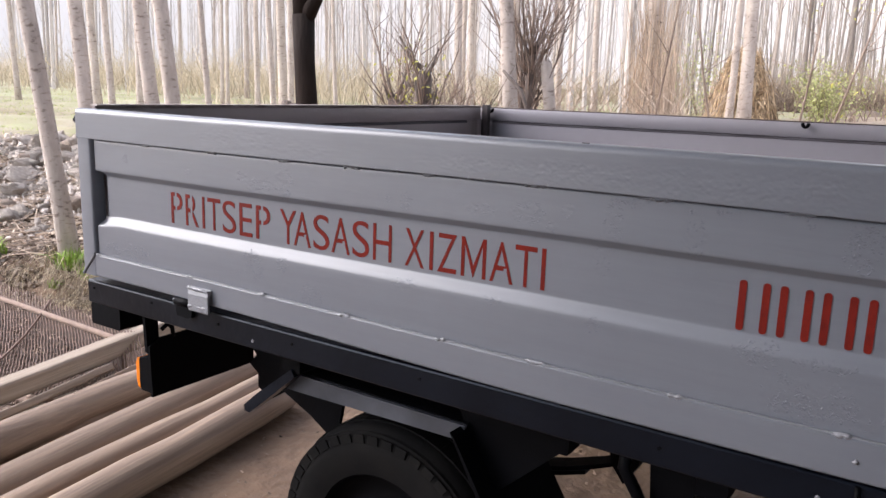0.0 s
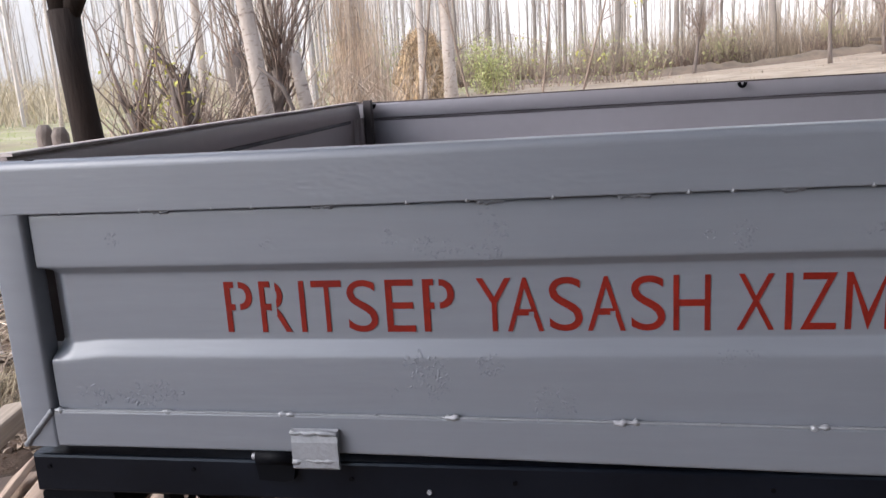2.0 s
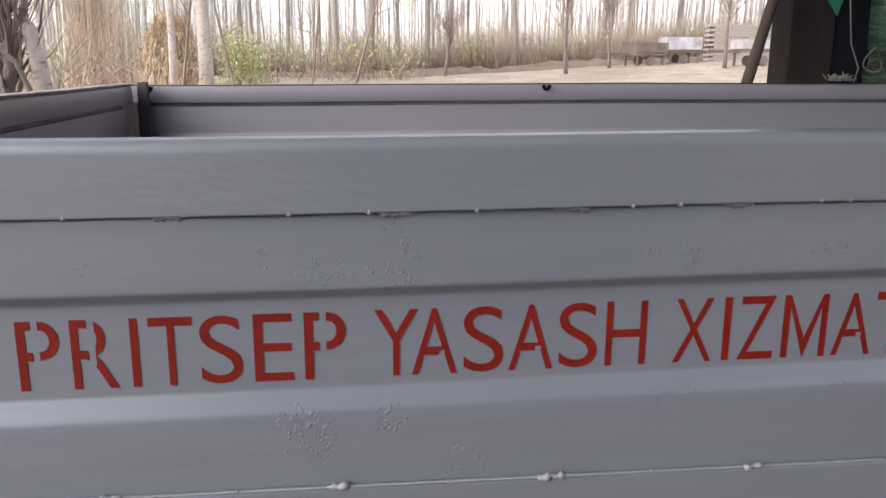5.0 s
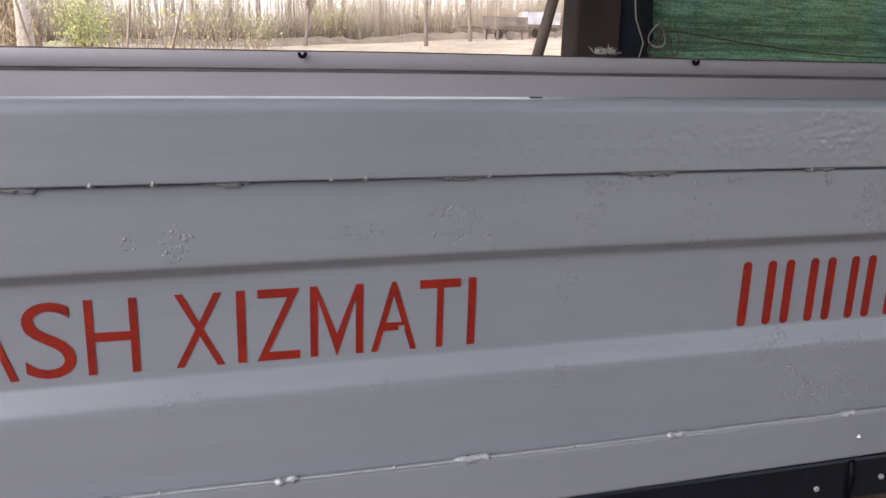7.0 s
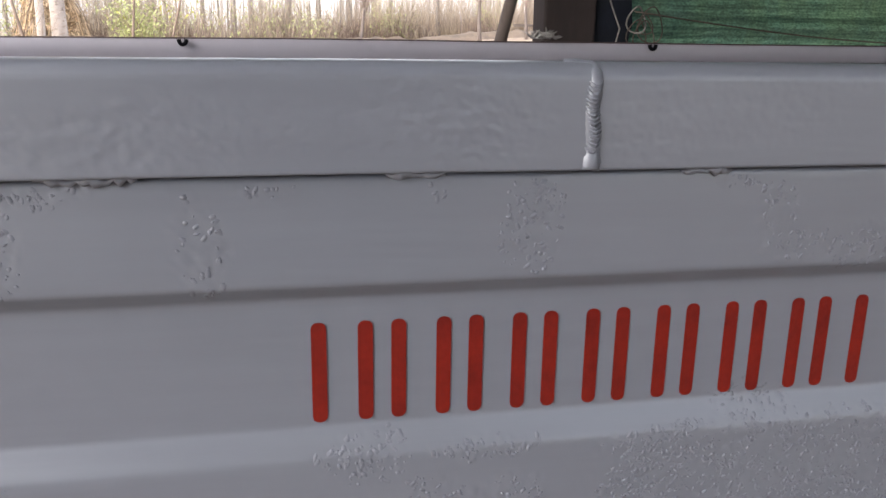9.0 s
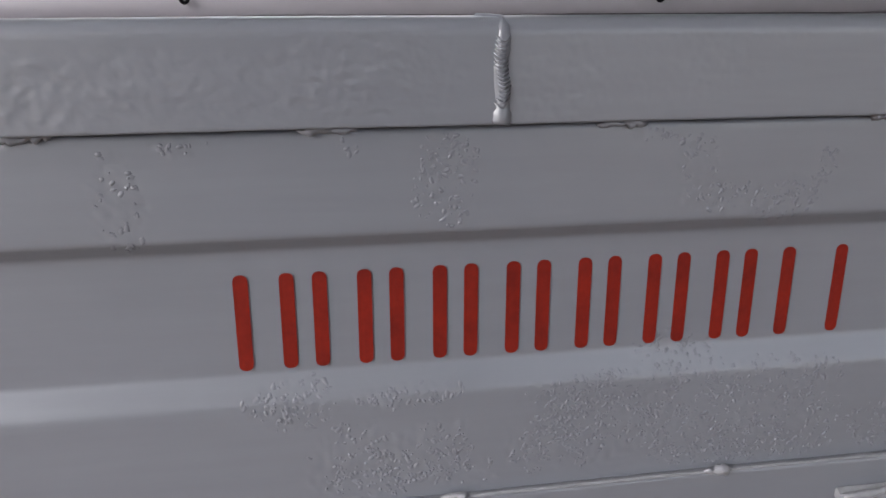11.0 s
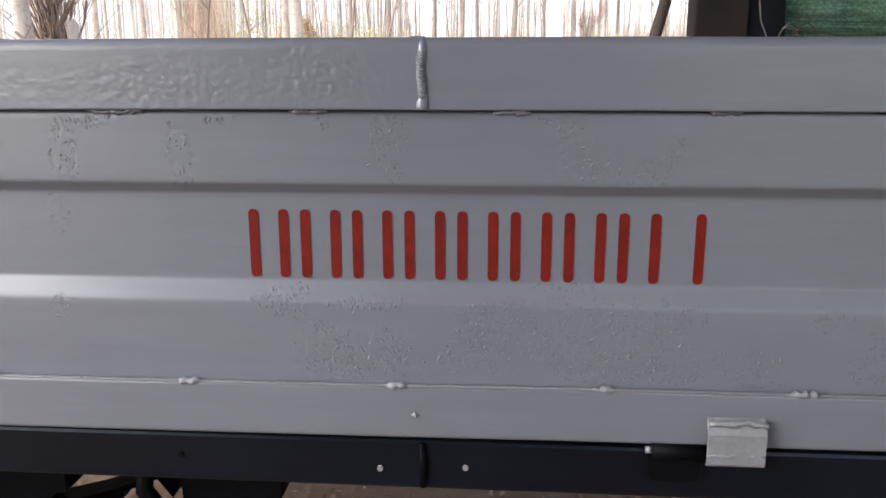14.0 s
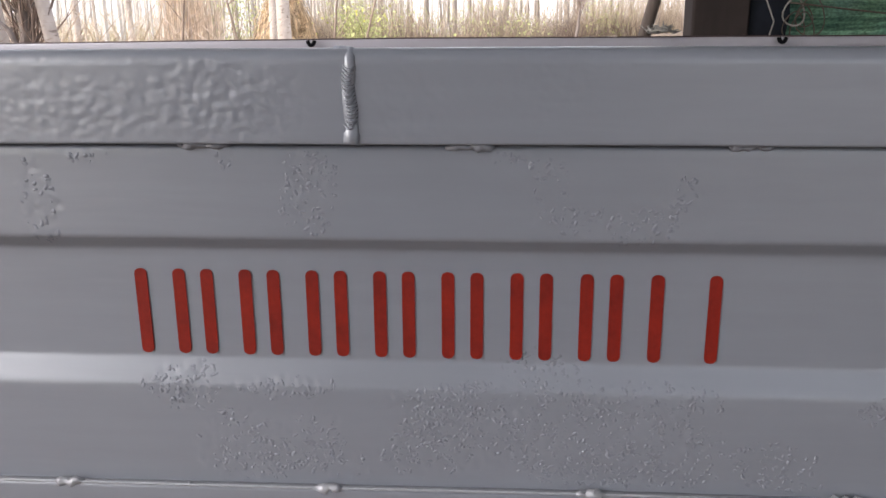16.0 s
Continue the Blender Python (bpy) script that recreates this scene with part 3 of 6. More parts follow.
PROFILE = [(1.128, 0.016), (1.1105, 0.016), (1.1095, 0.0148), (1.1085, 0.0085), (1.1065, 0.0074), (1.102, 0.0070), (1.07, 0.0068), (1.0420, 0.0066), (1.0370, 0.0067), (1.0348, 0.0074), (1.0333, 0.0088), (1.0262, 0.0147), (1.0245, 0.0158), (1.0225, 0.0163), (1.018, 0.0165),
           (1.00, 0.0165), (0.965, 0.0165), (0.936, 0.0165), (0.9310, 0.0164), (0.9290, 0.0159), (0.9270, 0.0149), (0.9120, 0.0078), (0.9095, 0.0068), (0.9070, 0.0063), (0.902, 0.006), (0.88, 0.0058), (0.85, 0.006), (0.835, 0.0062), (0.812, 0.007)]
PROFILE_IN = [(1.138, 0.0075), (1.12, 0.0072)] + PROFILE[5:]


def finer(values, step):
    """The same run of numbers with no gap wider than step."""
    out = [values[0]]
    for v in values[1:]:
        n = max(1, math.ceil(abs(v - out[-1]) / step - 1e-6))
        out += [out[-1] + (v - out[-1]) * k / n for k in range(1, n)] + [v]
    return out


def along(profile, z):
    for (za, wa), (zb, wb) in zip(profile, profile[1:]):
        if zb <= z <= za:
            return wa + (wb - wa) * (za - z) / (za - zb)
    return profile[-1][1]


def sheet_shape(length, place, step, profile, fine=False):
    """A pressed sheet, 2 mm thick, with one long recessed channel that deepens and runs out beside the end channels."""
    us = [0.03, 0.05, 0.0535] + [0.055 + 0.003 * k for k in range(28)]
    us = us + [u for u in np.arange(0.14, length - 0.14, step)] + [length - u for u in reversed(us)]
    if fine:
        us = [u for u in us if u < 0.06] + finer([0.06, 1.08], 0.0030) + finer([1.0815, 2.26], 0.0017) + [u for u in us if u > 2.265]
    zs = [z for z, w in profile]
    if fine:
        zs = finer(zs, 0.0018)
    sh = Shape()
    for skin in (0.0, 0.002):
        if skin and fine:
            zs, us = [z for z, w in profile], us[:1] + us[2:-1:8] + us[-1:]
        verts, faces, rows = [], [], len(zs)
        for u in us:
            d = min(u, length - u)
            deep = 1 - smoothstep(0.054, 0.092, d)
            slot = 0.014 * (1 - smoothstep(0.0535, 0.0575, d))
            sag = 0.007 * (1 - smoothstep(0.055, 0.15, d))
            for z in zs:
                w = along(profile, z)
                f = max(0.0, (w - 0.0068) / 0.0097) if 0.90 < z < 1.05 else 0.0
                out = w + 0.026 * f * deep + slot + skin + 0.0004 * fbm(u * 3.1, z * 5.0, 2.0, 2)
                if fine and not skin:
                    out -= relief(u, z)
                zz = z - sag * smoothstep(0.89, 0.91, z) * (1 - smoothstep(0.93, 0.96, z))
                verts.append(place(u, out, zz))
        for i in range(len(us) - 1):
            for j in range(rows - 1):
                a = i * rows + j
                faces.append((a, a + rows, a + rows + 1, a + 1) if skin else (a, a + 1, a + rows + 1, a + rows))
        sh.add(verts, faces, True)
    return sh


def bar_shape(length, place, outline, step=0.02, wobble=0.0, start=0.0, fine=False):
    """A long bar of constant section: outline in (w, z)."""
    if fine:
        closed = outline + outline[:1]
        full = []
        for (wa, za), (wb, zb) in zip(closed, closed[1:]):
            k = max(1, math.ceil(abs(zb - za) / 0.0014)) if max(wa, wb) < 0.004 else 1
            full += [(wa + (wb - wa) * q / k, za + (zb - za) * q / k) for q in range(k)]
        outline = full
    n = len(outline)
    us = [start + k * step for k in range(int(round((length - start) / step)) + 1)]
    if fine:
        us = [start] + finer([start + 0.01, 1.08], 0.004) + finer([1.082, 2.0], 0.0014) + finer([2.003, 2.26], 0.003) + [u for u in us if u > 2.265]
    verts = []
    for u in us:
        s = wobble * fbm(u * 2.2, 3.3, 1.0, 2)
        for w, z in outline:
            proud = relief(u, z, True) if fine and w < 0.004 else 0.0
            verts.append(place(u, w + s * 0.5 - proud, z + s))
    faces = [(i * n + k, i * n + (k + 1) % n, (i + 1) * n + (k + 1) % n, (i + 1) * n + k) for i in range(len(us) - 1) for k in range(n)]
    sh = Shape()
    sh.add(verts, faces, True)
    sh.add([verts[k] for k in range(n)], [tuple(reversed(range(n)))])
    sh.add([verts[(len(us) - 1) * n + k] for k in range(n)], [tuple(range(n))])
    return sh


trailer = thing("trailer", (2.0, 0.945, 0.0), "grey-painted flatbed farm trailer with red stencilled lettering, on black chassis", "trailer")


# section of the top rail: round above, sharp below
RAIL = [(-0.0010, EAVE + 0.0013), (-0.0002, EAVE + 0.0002), (0.0020, EAVE), (0.040, EAVE), (0.042, EAVE + 0.002), (0.042, RIM - 0.011)]
RAIL += [(0.042 - 0.009 + 0.009 * math.cos(a), RIM - 0.009 + 0.009 * math.sin(a)) for a in [k * math.pi / 8 for k in range(5)]] + [(0.030, RIM), (0.013, RIM)]
RAIL += [(0.010 - 0.011 * math.cos(a), RIM - 0.011 + 0.011 * math.sin(a)) for a in [math.pi / 2 - k * math.pi / 12 for k in range(7)]] + [(-0.001, RIM - 0.0145), (-0.001, EAVE + 0.0045)]


RUST_PALE = surface("worn_rim_edge", (0.34, 0.29, 0.275), 0.7, 0.0, (0.17, 0.125, 0.115), scale=30, bump=0.4, bump_scale=120)
RAIL_SHADE = surface("rail_shade_paint", (0.055, 0.046, 0.052), 0.7, 0, (0.12, 0.108, 0.12), scale=9, amount=0.8, bump=0.2, bump_scale=60)
PALE_EDGE = surface("pale_tan_edge", (0.52, 0.47, 0.44), 0.8, 0, (0.26, 0.20, 0.19), scale=22, amount=0.8, bump=0.4, bump_scale=110)
# the boards seen from inside have a slim folded rail
RAIL_SLIM = [(-0.0010, 1.1325), (0.0005, 1.1305), (0.0165, 1.1305), (0.0185, 1.1322), (0.0155, RIM - 0.004), (0.0145, RIM - 0.0012), (0.0135, RIM), (0.013, RIM)] + RAIL[-9:-1]


def side_board(name, length, place, paint, step, rusty, label, fine=False):
    board = part(name, sheet_shape(length, place, step, PROFILE_IN if rusty else PROFILE, fine), paint, trailer, label)
    part("top_rail", bar_shape(length, place, RAIL_SLIM if rusty else RAIL, 0.02, 0.0012, 0.0, fine), paint, board, "box-section top rail with thick brushed paint")
    for lo, hi in ((0.0, 0.052), (length - 0.052, length)):
        sh = Shape()
        o = rounded(-0.001, lo, 0.036, hi, 0.006, 3)
        n, zs = len(o), finer([0.775, 1.1325 if rusty else EAVE], 0.02)
        pts = [place(u, w, z) for z in zs for w, u in o]
        sh.add(pts, [(j * n + k, j * n + (k + 1) % n, (j + 1) * n + (k + 1) % n, (j + 1) * n + k) for j in range(len(zs) - 1) for k in range(n)], True)
        sh.add(pts[:n], [tuple(reversed(range(n)))])
        sh.add(pts[-n:], [tuple(range(n))])
        part("end_channel", sh, paint, board)
    part("bottom_rail", bar_shape(length - 0.053, place, rounded(-0.0015, 0.776, 0.032, SEAM, 0.004, 3), 0.0203, 0.001, 0.053, fine), paint, board)
    if rusty:
        sh = bar_shape(length, place, [(0.000, RIM - 0.004), (0.012, RIM - 0.004), (0.012, RIM + 0.004), (0.000, RIM + 0.004)], 0.05, 0.001)
        part("rusty_edge", sh, rusty, board, "dark rusty edge of the top rail")
        # dark strip that paints in the shade below the rail's overhang
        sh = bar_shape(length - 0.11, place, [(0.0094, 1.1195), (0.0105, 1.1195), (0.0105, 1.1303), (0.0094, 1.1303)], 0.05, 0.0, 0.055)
        part("shade_strip", sh, RAIL_SHADE, board, "dark strip painting the shade under the rail")
    return board


def far_lift(x):
    return -0.008 - 0.009 * (1 - smoothstep(0.0, 1.7, x))


near = side_board("side_board", LENGTH, lambda u, w, z: (u, w, z + lift(u, z)), PAINT, 0.0125, None, "grey pressed-steel side board with red lettering", True)
far = side_board("side_board", LENGTH, lambda u, w, z: (u, WIDTH - w, z + far_lift(u)), PAINT_IN, 0.04, RUST, "grey pressed-steel side board seen from inside")
rear = side_board("tail_board", WIDTH - 0.09, lambda u, w, z: (w, 0.045 + u, z - 0.018 * u / WIDTH), PAINT_MAUVE, 0.04, RUST_PALE, "grey pressed-steel tail board")
# pale tan strip along the top of the tail board
part("pale_top", bar_shape(WIDTH - 0.09, lambda u, w, z: (w, 0.045 + u, z - 0.018 * u / WIDTH), [(-0.006, RIM + 0.0045), (0.020, RIM + 0.0045), (0.022, RIM + 0.0075), (0.018, RIM + 0.0095), (-0.004, RIM + 0.0095), (-0.007, RIM + 0.0075)], 0.05, 0.001), PALE_EDGE, rear, "pale tan top of the tail board")
front = side_board("head_board", WIDTH - 0.09, lambda u, w, z: (LENGTH - w, 0.045 + u, z), PAINT, 0.04, None, "grey pressed-steel head board")


def paint_crumbs(name, table, density, seed):
    """Curled crumbs of old paint, a few millimetres each, painted over with the sheet."""
    rg = random.Random(seed)
    verts, faces = [], []
    for bx, bz, rx, rz in [row[:4] for row in table if row[0] < 2.3]:
        for _ in range(int(density * rx * rz)):
            a, q = rg.uniform(0, 6.283), 1.45 * math.sqrt(rg.random())
            x, z = bx + rx * q * math.cos(a), bz + rz * q * math.sin(a)
            if patch(table, x, z) + 1.0 * noise.noise(Vector((x * 45, 4.4, z * 45))) + 0.5 * noise.noise(Vector((x * 140, 9.1, z * 140))) < rg.uniform(0.45, 0.80) or z < SEAM + 0.004 or EAVE - 0.006 < z < EAVE + 0.006:
                continue
            size, long, turn = rg.uniform(0.0009, 0.0024), rg.uniform(1.0, 1.9), rg.uniform(0, 3.142)
            high, y, b = rg.uniform(0.00010, 0.00050) * rg.choice((1.0, 1.0, 1.5)), along(PROFILE, z) + 0.0003, len(verts)
            slope = (along(PROFILE, z + 0.002) - along(PROFILE, z - 0.002)) / 0.004
            up = lift(x, z) + z
            for reach, tall in ((1.0, 0.0), (0.66, 0.72)):
                for k in range(6):
                    q = size * reach * rg.uniform(0.7, 1.25)
                    p1, p2 = q * long * math.cos(k * 1.0472), q * math.sin(k * 1.0472)
                    dx, dz = p1 * math.cos(turn) - p2 * math.sin(turn), p1 * math.sin(turn) + p2 * math.cos(turn)
                    verts.append((x + dx, y + slope * dz - (high + 0.0003) * tall * rg.uniform(0.8, 1.2), up + dz))
            verts.append((x, y - high - 0.0003, up))
            faces += [(b + k, b + (k + 1) % 6, b + 6 + (k + 1) % 6, b + 6 + k) for k in range(6)] + [(b + 6 + k, b + 6 + (k + 1) % 6, b + 12) for k in range(6)]
    me = bpy.data.meshes.new(name)
    me.from_pydata(verts, [], faces)
    me.polygons.foreach_set("use_smooth", [True] * len(faces))
    tagged(link_mesh(name, me, CRUMB, near, "crumbs of old flaking paint, painted over"), kind="stuff")


paint_crumbs("paint_crumb", UPPER_PATCHES, 420000, 101)
paint_crumbs("paint_crumb", LOWER_PATCHES, 420000, 102)


# lettering on the recessed band
def glyph_mesh(char, x0, x1, z0, z1, y, gaps=()):
    """One letter of the built-in font, fitted to a box, with stencil bridges cut out."""
    cu = bpy.data.curves.new("glyph", "FONT")
    cu.body, cu.resolution_u = char, 6
    tmp = bpy.data.objects.new("glyph", cu)
    scene.collection.objects.link(tmp)
    bpy.context.view_layer.update()
    me = bpy.data.meshes.new_from_object(tmp.evaluated_get(bpy.context.evaluated_depsgraph_get()))
    bpy.data.objects.remove(tmp)
    bpy.data.curves.remove(cu)
    bm = bmesh.new()
    bm.from_mesh(me)
    bpy.data.meshes.remove(me)
    lo = [min(v.co[k] for v in bm.verts) for k in (0, 1)]
    hi = [max(v.co[k] for v in bm.verts) for k in (0, 1)]
    for v in bm.verts:
        v.co = ((v.co.x - lo[0]) / (hi[0] - lo[0]), (v.co.y - lo[1]) / (hi[1] - lo[1]), 0)
    splay = min(v.co.x for v in bm.verts if v.co.y > 0.98) if char == "M" else 0.0
    for v in bm.verts:
        v.co.x = (v.co.x - splay * v.co.y) / (1 - 2 * splay * v.co.y)
    if char == "M":
        inner = [v for v in bm.verts if 0.25 < v.co.x < 0.75 and v.co.y < 0.9]
        tip = min(v.co.y for v in inner)
        for v in inner:
            v.co.y = 1 - (1 - v.co.y) / (1 - tip)
    for a0, b0, a1, b1 in gaps:
        for co, no in (((a0, 0, 0), (1, 0, 0)), ((a1, 0, 0), (1, 0, 0)), ((0, b0, 0), (0, 1, 0)), ((0, b1, 0), (0, 1, 0))):
            bmesh.ops.bisect_plane(bm, geom=bm.verts[:] + bm.edges[:] + bm.faces[:], plane_co=co, plane_no=no)
        drop = [f for f in bm.faces if a0 < f.calc_center_median().x < a1 and b0 < f.calc_center_median().y < b1]
        bmesh.ops.delete(bm, geom=drop, context="FACES")
    for v in bm.verts:
        v.co = (x0 + v.co.x * (x1 - x0), y, z0 + v.co.y * (z1 - z0))
    bmesh.ops.remove_doubles(bm, verts=bm.verts[:], dist=1e-5)
    bmesh.ops.recalc_face_normals(bm, faces=bm.faces)
    rim = bmesh.ops.inset_region(bm, faces=bm.faces[:], thickness=0.0004, use_even_offset=True, use_boundary=True)
    bmesh.ops.delete(bm, geom=rim["faces"], context="FACES")
    ext = bmesh.ops.extrude_face_region(bm, geom=bm.faces[:])
    for g in ext["geom"]:
        if isinstance(g, bmesh.types.BMVert):
            g.co.y -= 0.0012
    bmesh.ops.recalc_face_normals(bm, faces=bm.faces)
    out = bpy.data.meshes.new("letter")
    bm.to_mesh(out)
    bm.free()
    return out


BOWL = ((0.37, 0.80, 0.52, 1.01), (0.37, 0.34, 0.52, 0.64))
BAR = ((0.60, 0.15, 0.72, 0.36),)
LETTERS = [
    ("P", 0.322, 0.361, BOWL), ("R", 0.371, 0.414, BOWL), ("I", 0.4258, 0.4338, ()), ("T", 0.4430, 0.4845, ()), ("S", 0.4905, 0.5315, ()), ("E", 0.5420, 0.5805, ()), ("P", 0.5910, 0.6325, BOWL),
    ("Y", 0.6600, 0.7050, ()), ("A", 0.6980, 0.7445, BAR), ("S", 0.7505, 0.7925, ()), ("A", 0.7975, 0.8445, BAR), ("S", 0.8500, 0.8915, ()), ("H", 0.9000, 0.9440, ()),
    ("X", 0.9735, 1.0175, ()), ("I", 1.0282, 1.0366, ()), ("Z", 1.0455, 1.0860, ()), ("M", 1.0950, 1.1460, ()), ("A", 1.1530, 1.1990, BAR), ("T", 1.2010, 1.2425, ()), ("I", 1.2500, 1.2585, ()),
]
for char, x0, x1, gaps in LETTERS:
    rise = 0.5 * lift(x0, 1.0)
    link_mesh("letter", glyph_mesh(char, x0, x1, 0.9400 + rise, 1.0105 + rise, TEXT + 0.0004, gaps), RED, near, "red stencilled letter")
# the row of plain bars beside it
for k in range(9):
    a = 1.5635 + 0.0553 * k
    for x0, x1 in (((a, a + 0.0105), (a + 0.032, a + 0.0425)) if k < 8 else ((a + 0.022, a + 0.032),)):
        sh = Shape().prism(rounded(x0, 0.9385, x1, 1.0125, 0.0045, 3), "y", TEXT - 0.0008, TEXT + 0.0004)
        part("painted_bar", sh, RED, near, "red painted bar")


# welds and beads
def weld(x0, x1, z, y, r, material, label, seed):
    """A short crumbly bead: uneven swellings along a wandering line."""
    rnd = random.Random(seed)
    n = max(5, int((x1 - x0) / 0.0034))
    path = [(x0 + (x1 - x0) * k / n, y + rnd.uniform(-0.0006, 0.0006), z + rnd.uniform(-0.0016, 0.0014)) for k in range(n + 1)]
    radii = [r * (0.3 if k in (0, n) else rnd.choice((0.45, 0.7, 0.95, 1.15)) * rnd.uniform(0.85, 1.1)) for k in range(n + 1)]
    return part("weld_bead", Shape().tube(path, radii, 7), material, near, label)


for k, (x, half) in enumerate(((0.473, 0.016), (0.684, 0.018), (0.855, 0.020), (1.027, 0.018), (1.237, 0.020), (1.432, 0.030), (1.634, 0.020), (1.84, 0.019), (2.047, 0.016), (0.25, 0.014), (2.30, 0.018), (2.56, 0.02))):
    weld(x - half, x + half, EAVE - 0.0012 + lift(x, EAVE), 0.0062, 0.0036, PAINT, "lumpy grey-painted weld", k)
for k, x in enumerate((0.111, 0.226, 0.326, 0.381, 0.582, 0.657, 0.760, 0.916, 0.965, 1.114, 1.145, 1.262)):
    part("drip", Shape().tube([(x - 0.003, 0.003, EAVE + lift(x, EAVE)), (x, 0.0005, EAVE + 0.001 + lift(x, EAVE)), (x + 0.003, 0.003, EAVE + lift(x, EAVE))], [0.0012, 0.0034, 0.0012], 7), WELD_PALE, near, "paint drip")
for k, (x, half) in enumerate(((0.062, 0.008), (0.226, 0.009), (0.398, 0.013), (0.622, 0.012), (0.843, 0.017), (1.069, 0.012), (1.257, 0.020), (1.493, 0.013), (1.720, 0.013), (1.941, 0.013), (2.145, 0.016), (2.36, 0.014))):
    weld(x - half, x + half, SEAM + lift(x, SEAM), 0.0005, 0.0042, WELD_PALE, "pale painted tack weld", 40 + k)
for k, x in enumerate((0.521, 0.734, 0.954, 1.175, 1.369, 1.60, 0.315)):
    part("drip", Shape().tube([(x - 0.002, 0.002, SEAM + lift(x, SEAM)), (x, 0.000, SEAM + 0.0005 + lift(x, SEAM)), (x + 0.002, 0.002, SEAM + lift(x, SEAM))], [0.001, 0.0025, 0.001], 6), WELD_PALE, near, "paint drip")
weld(1.737, 1.745, 0.793, -0.0015, 0.0035, WELD_PALE, "small pale weld spatter", 70)
sh = bar_shape(3.94, lambda u, w, z: (u, w, z + lift(u, SEAM)), [(-0.0019, SEAM - 0.0004), (0.004, SEAM - 0.0004), (0.004, SEAM + 0.0006), (-0.0019, SEAM + 0.0006)], 0.03, 0.0006, 0.055)
part("seam_ridge", sh, PAINT_LIGHT, near, "pale paint ridge along the lower seam")
rnd = random.Random(5)
face = [(0.0040, 1.117 + 0.0555 * k / 22) for k in range(23)]
face += [(0.0125 - 0.0085 * math.cos(a), RIM - 0.0055 + 0.0085 * math.sin(a)) for a in (0.5, 0.95, 1.4)]
bead = [(1.7505 + 0.0012 * math.sin(k * 0.35), y, z) for k, (y, z) in enumerate(face)]
bead += [(1.7480, 0.0165, RIM + 0.0030), (1.7430, 0.0205, RIM + 0.0032), (1.7370, 0.0240, RIM + 0.0032)]
sh = Shape().tube(bead, [(0.0078 if k < 4 else 0.0067 if k < 24 else 0.0045) * (1 + rnd.uniform(-0.05, 0.05)) for k in range(len(bead))], 12)
part("weld_bead", sh, PAINT, near, "thick rippled vertical weld")
for k in range(17):
    x, z = 1.7505 + 0.0012 * math.sin(k * 0.45) + rnd.uniform(-0.0004, 0.0004), 1.129 + 0.0027 * k
    part("weld_ripple", Shape().tube([(x - 0.0046, -0.0006, z + 0.0030), (x - 0.0020, -0.0026, z + 0.0006), (x + 0.0004, -0.0031, z - 0.0004), (x + 0.0024, -0.0024, z + 0.0006), (x + 0.0048, -0.0005, z + 0.0030)], [0.0005, 0.0009, 0.0010, 0.0009, 0.0005], 6), PAINT, near)
n = 12
part("weld_bead", Shape().tube([(0.052 - 0.052 * k / n, -0.001, SEAM + 0.001 - 0.056 * k / n + rnd.uniform(-0.001, 0.001)) for k in range(n + 1)], [0.0042] * (n + 1), 7), WELD, near, "diagonal mitre weld")
for x in (0.063, 1.312):
    part("rail_hole", Shape().prism([(x + 0.007 * math.cos(a), 0.021 + 0.004 * math.sin(a)) for a in [k * math.pi / 6 for k in range(12)]], "z", RIM - 0.002 + lift(x, RIM), RIM + 0.0007 + lift(x, RIM)), BLACK, near, "dark hole in the top rail")


def hinge(x0, x1, zt, zb):
    """A painted hinge leaf folded over the lower rail, with its black barrel."""
    sh = Shape()
    outline = [(-0.003, zt), (-0.010, zt - 0.004), (-0.0135, zt - 0.016), (-0.0135, zb + 0.003), (-0.011, zb), (-0.007, zb), (-0.0085, zb + 0.005), (-0.0085, zt - 0.018), (0.000, zt - 0.006)]
    sh.prism(outline, "x", x0, x1)
    leaf = part("hinge_leaf", sh, PAINT_LIGHT, near, "pale grey painted hinge leaf")
    rn = random.Random(int(x0 * 100))
    for z in (zt - 0.003, zb + 0.012):
        part("weld_bead", Shape().tube([(x0 + (x1 - x0) * k / 9, -0.012 + 0.002 * rn.random(), z + rn.uniform(-0.002, 0.002)) for k in range(10)], [0.0035 * (0.6 + 0.7 * rn.random()) for k in range(10)], 6), PAINT_LIGHT, near)
    part("hinge_barrel", Shape().tube([(x0 - 0.056, 0.000, zb + 0.010), (x0 + 0.002, 0.000, zb + 0.010)], 0.0095, 12), BLACK, near, "black hinge barrel")
    part("hinge_plate", Shape().prism([(x0 - 0.060, zb + 0.006), (x0 - 0.002, zb + 0.006), (x0 - 0.006, zb - 0.022), (x0 - 0.020, zb - 0.026), (x0 - 0.056, zb - 0.024)], "y", -0.001, 0.0080), BLACK, near, "black hinge plate on the chassis rail")
    part("hinge_pin", Shape().tube([(x0 - 0.062, -0.002, zb + 0.012), (x0 - 0.055, -0.002, zb + 0.012)], 0.0042, 8), WELD_PALE, near, "pale paint-flecked hinge pin")


hinge(0.406, 0.470, 0.812, 0.757)
hinge(2.049, 2.108, 0.801, 0.749)
hinge(3.535, 3.595, 0.800, 0.748)

# chassis: rails, cross members, bed
sh = Shape()
sh.prism([(0.0100, 0.700), (0.060, 0.700), (0.060, 0.707), (0.017, 0.707), (0.017, 0.751), (0.060, 0.751), (0.060, 0.758), (0.0125, 0.758), (0.0100, 0.7565), (0.0088, 0.753), (0.0085, 0.703)], "x", 0.0, LENGTH)
rail = part("chassis_rail", sh, BLACK_RAIL, trailer, "black channel rail with bolt holes")
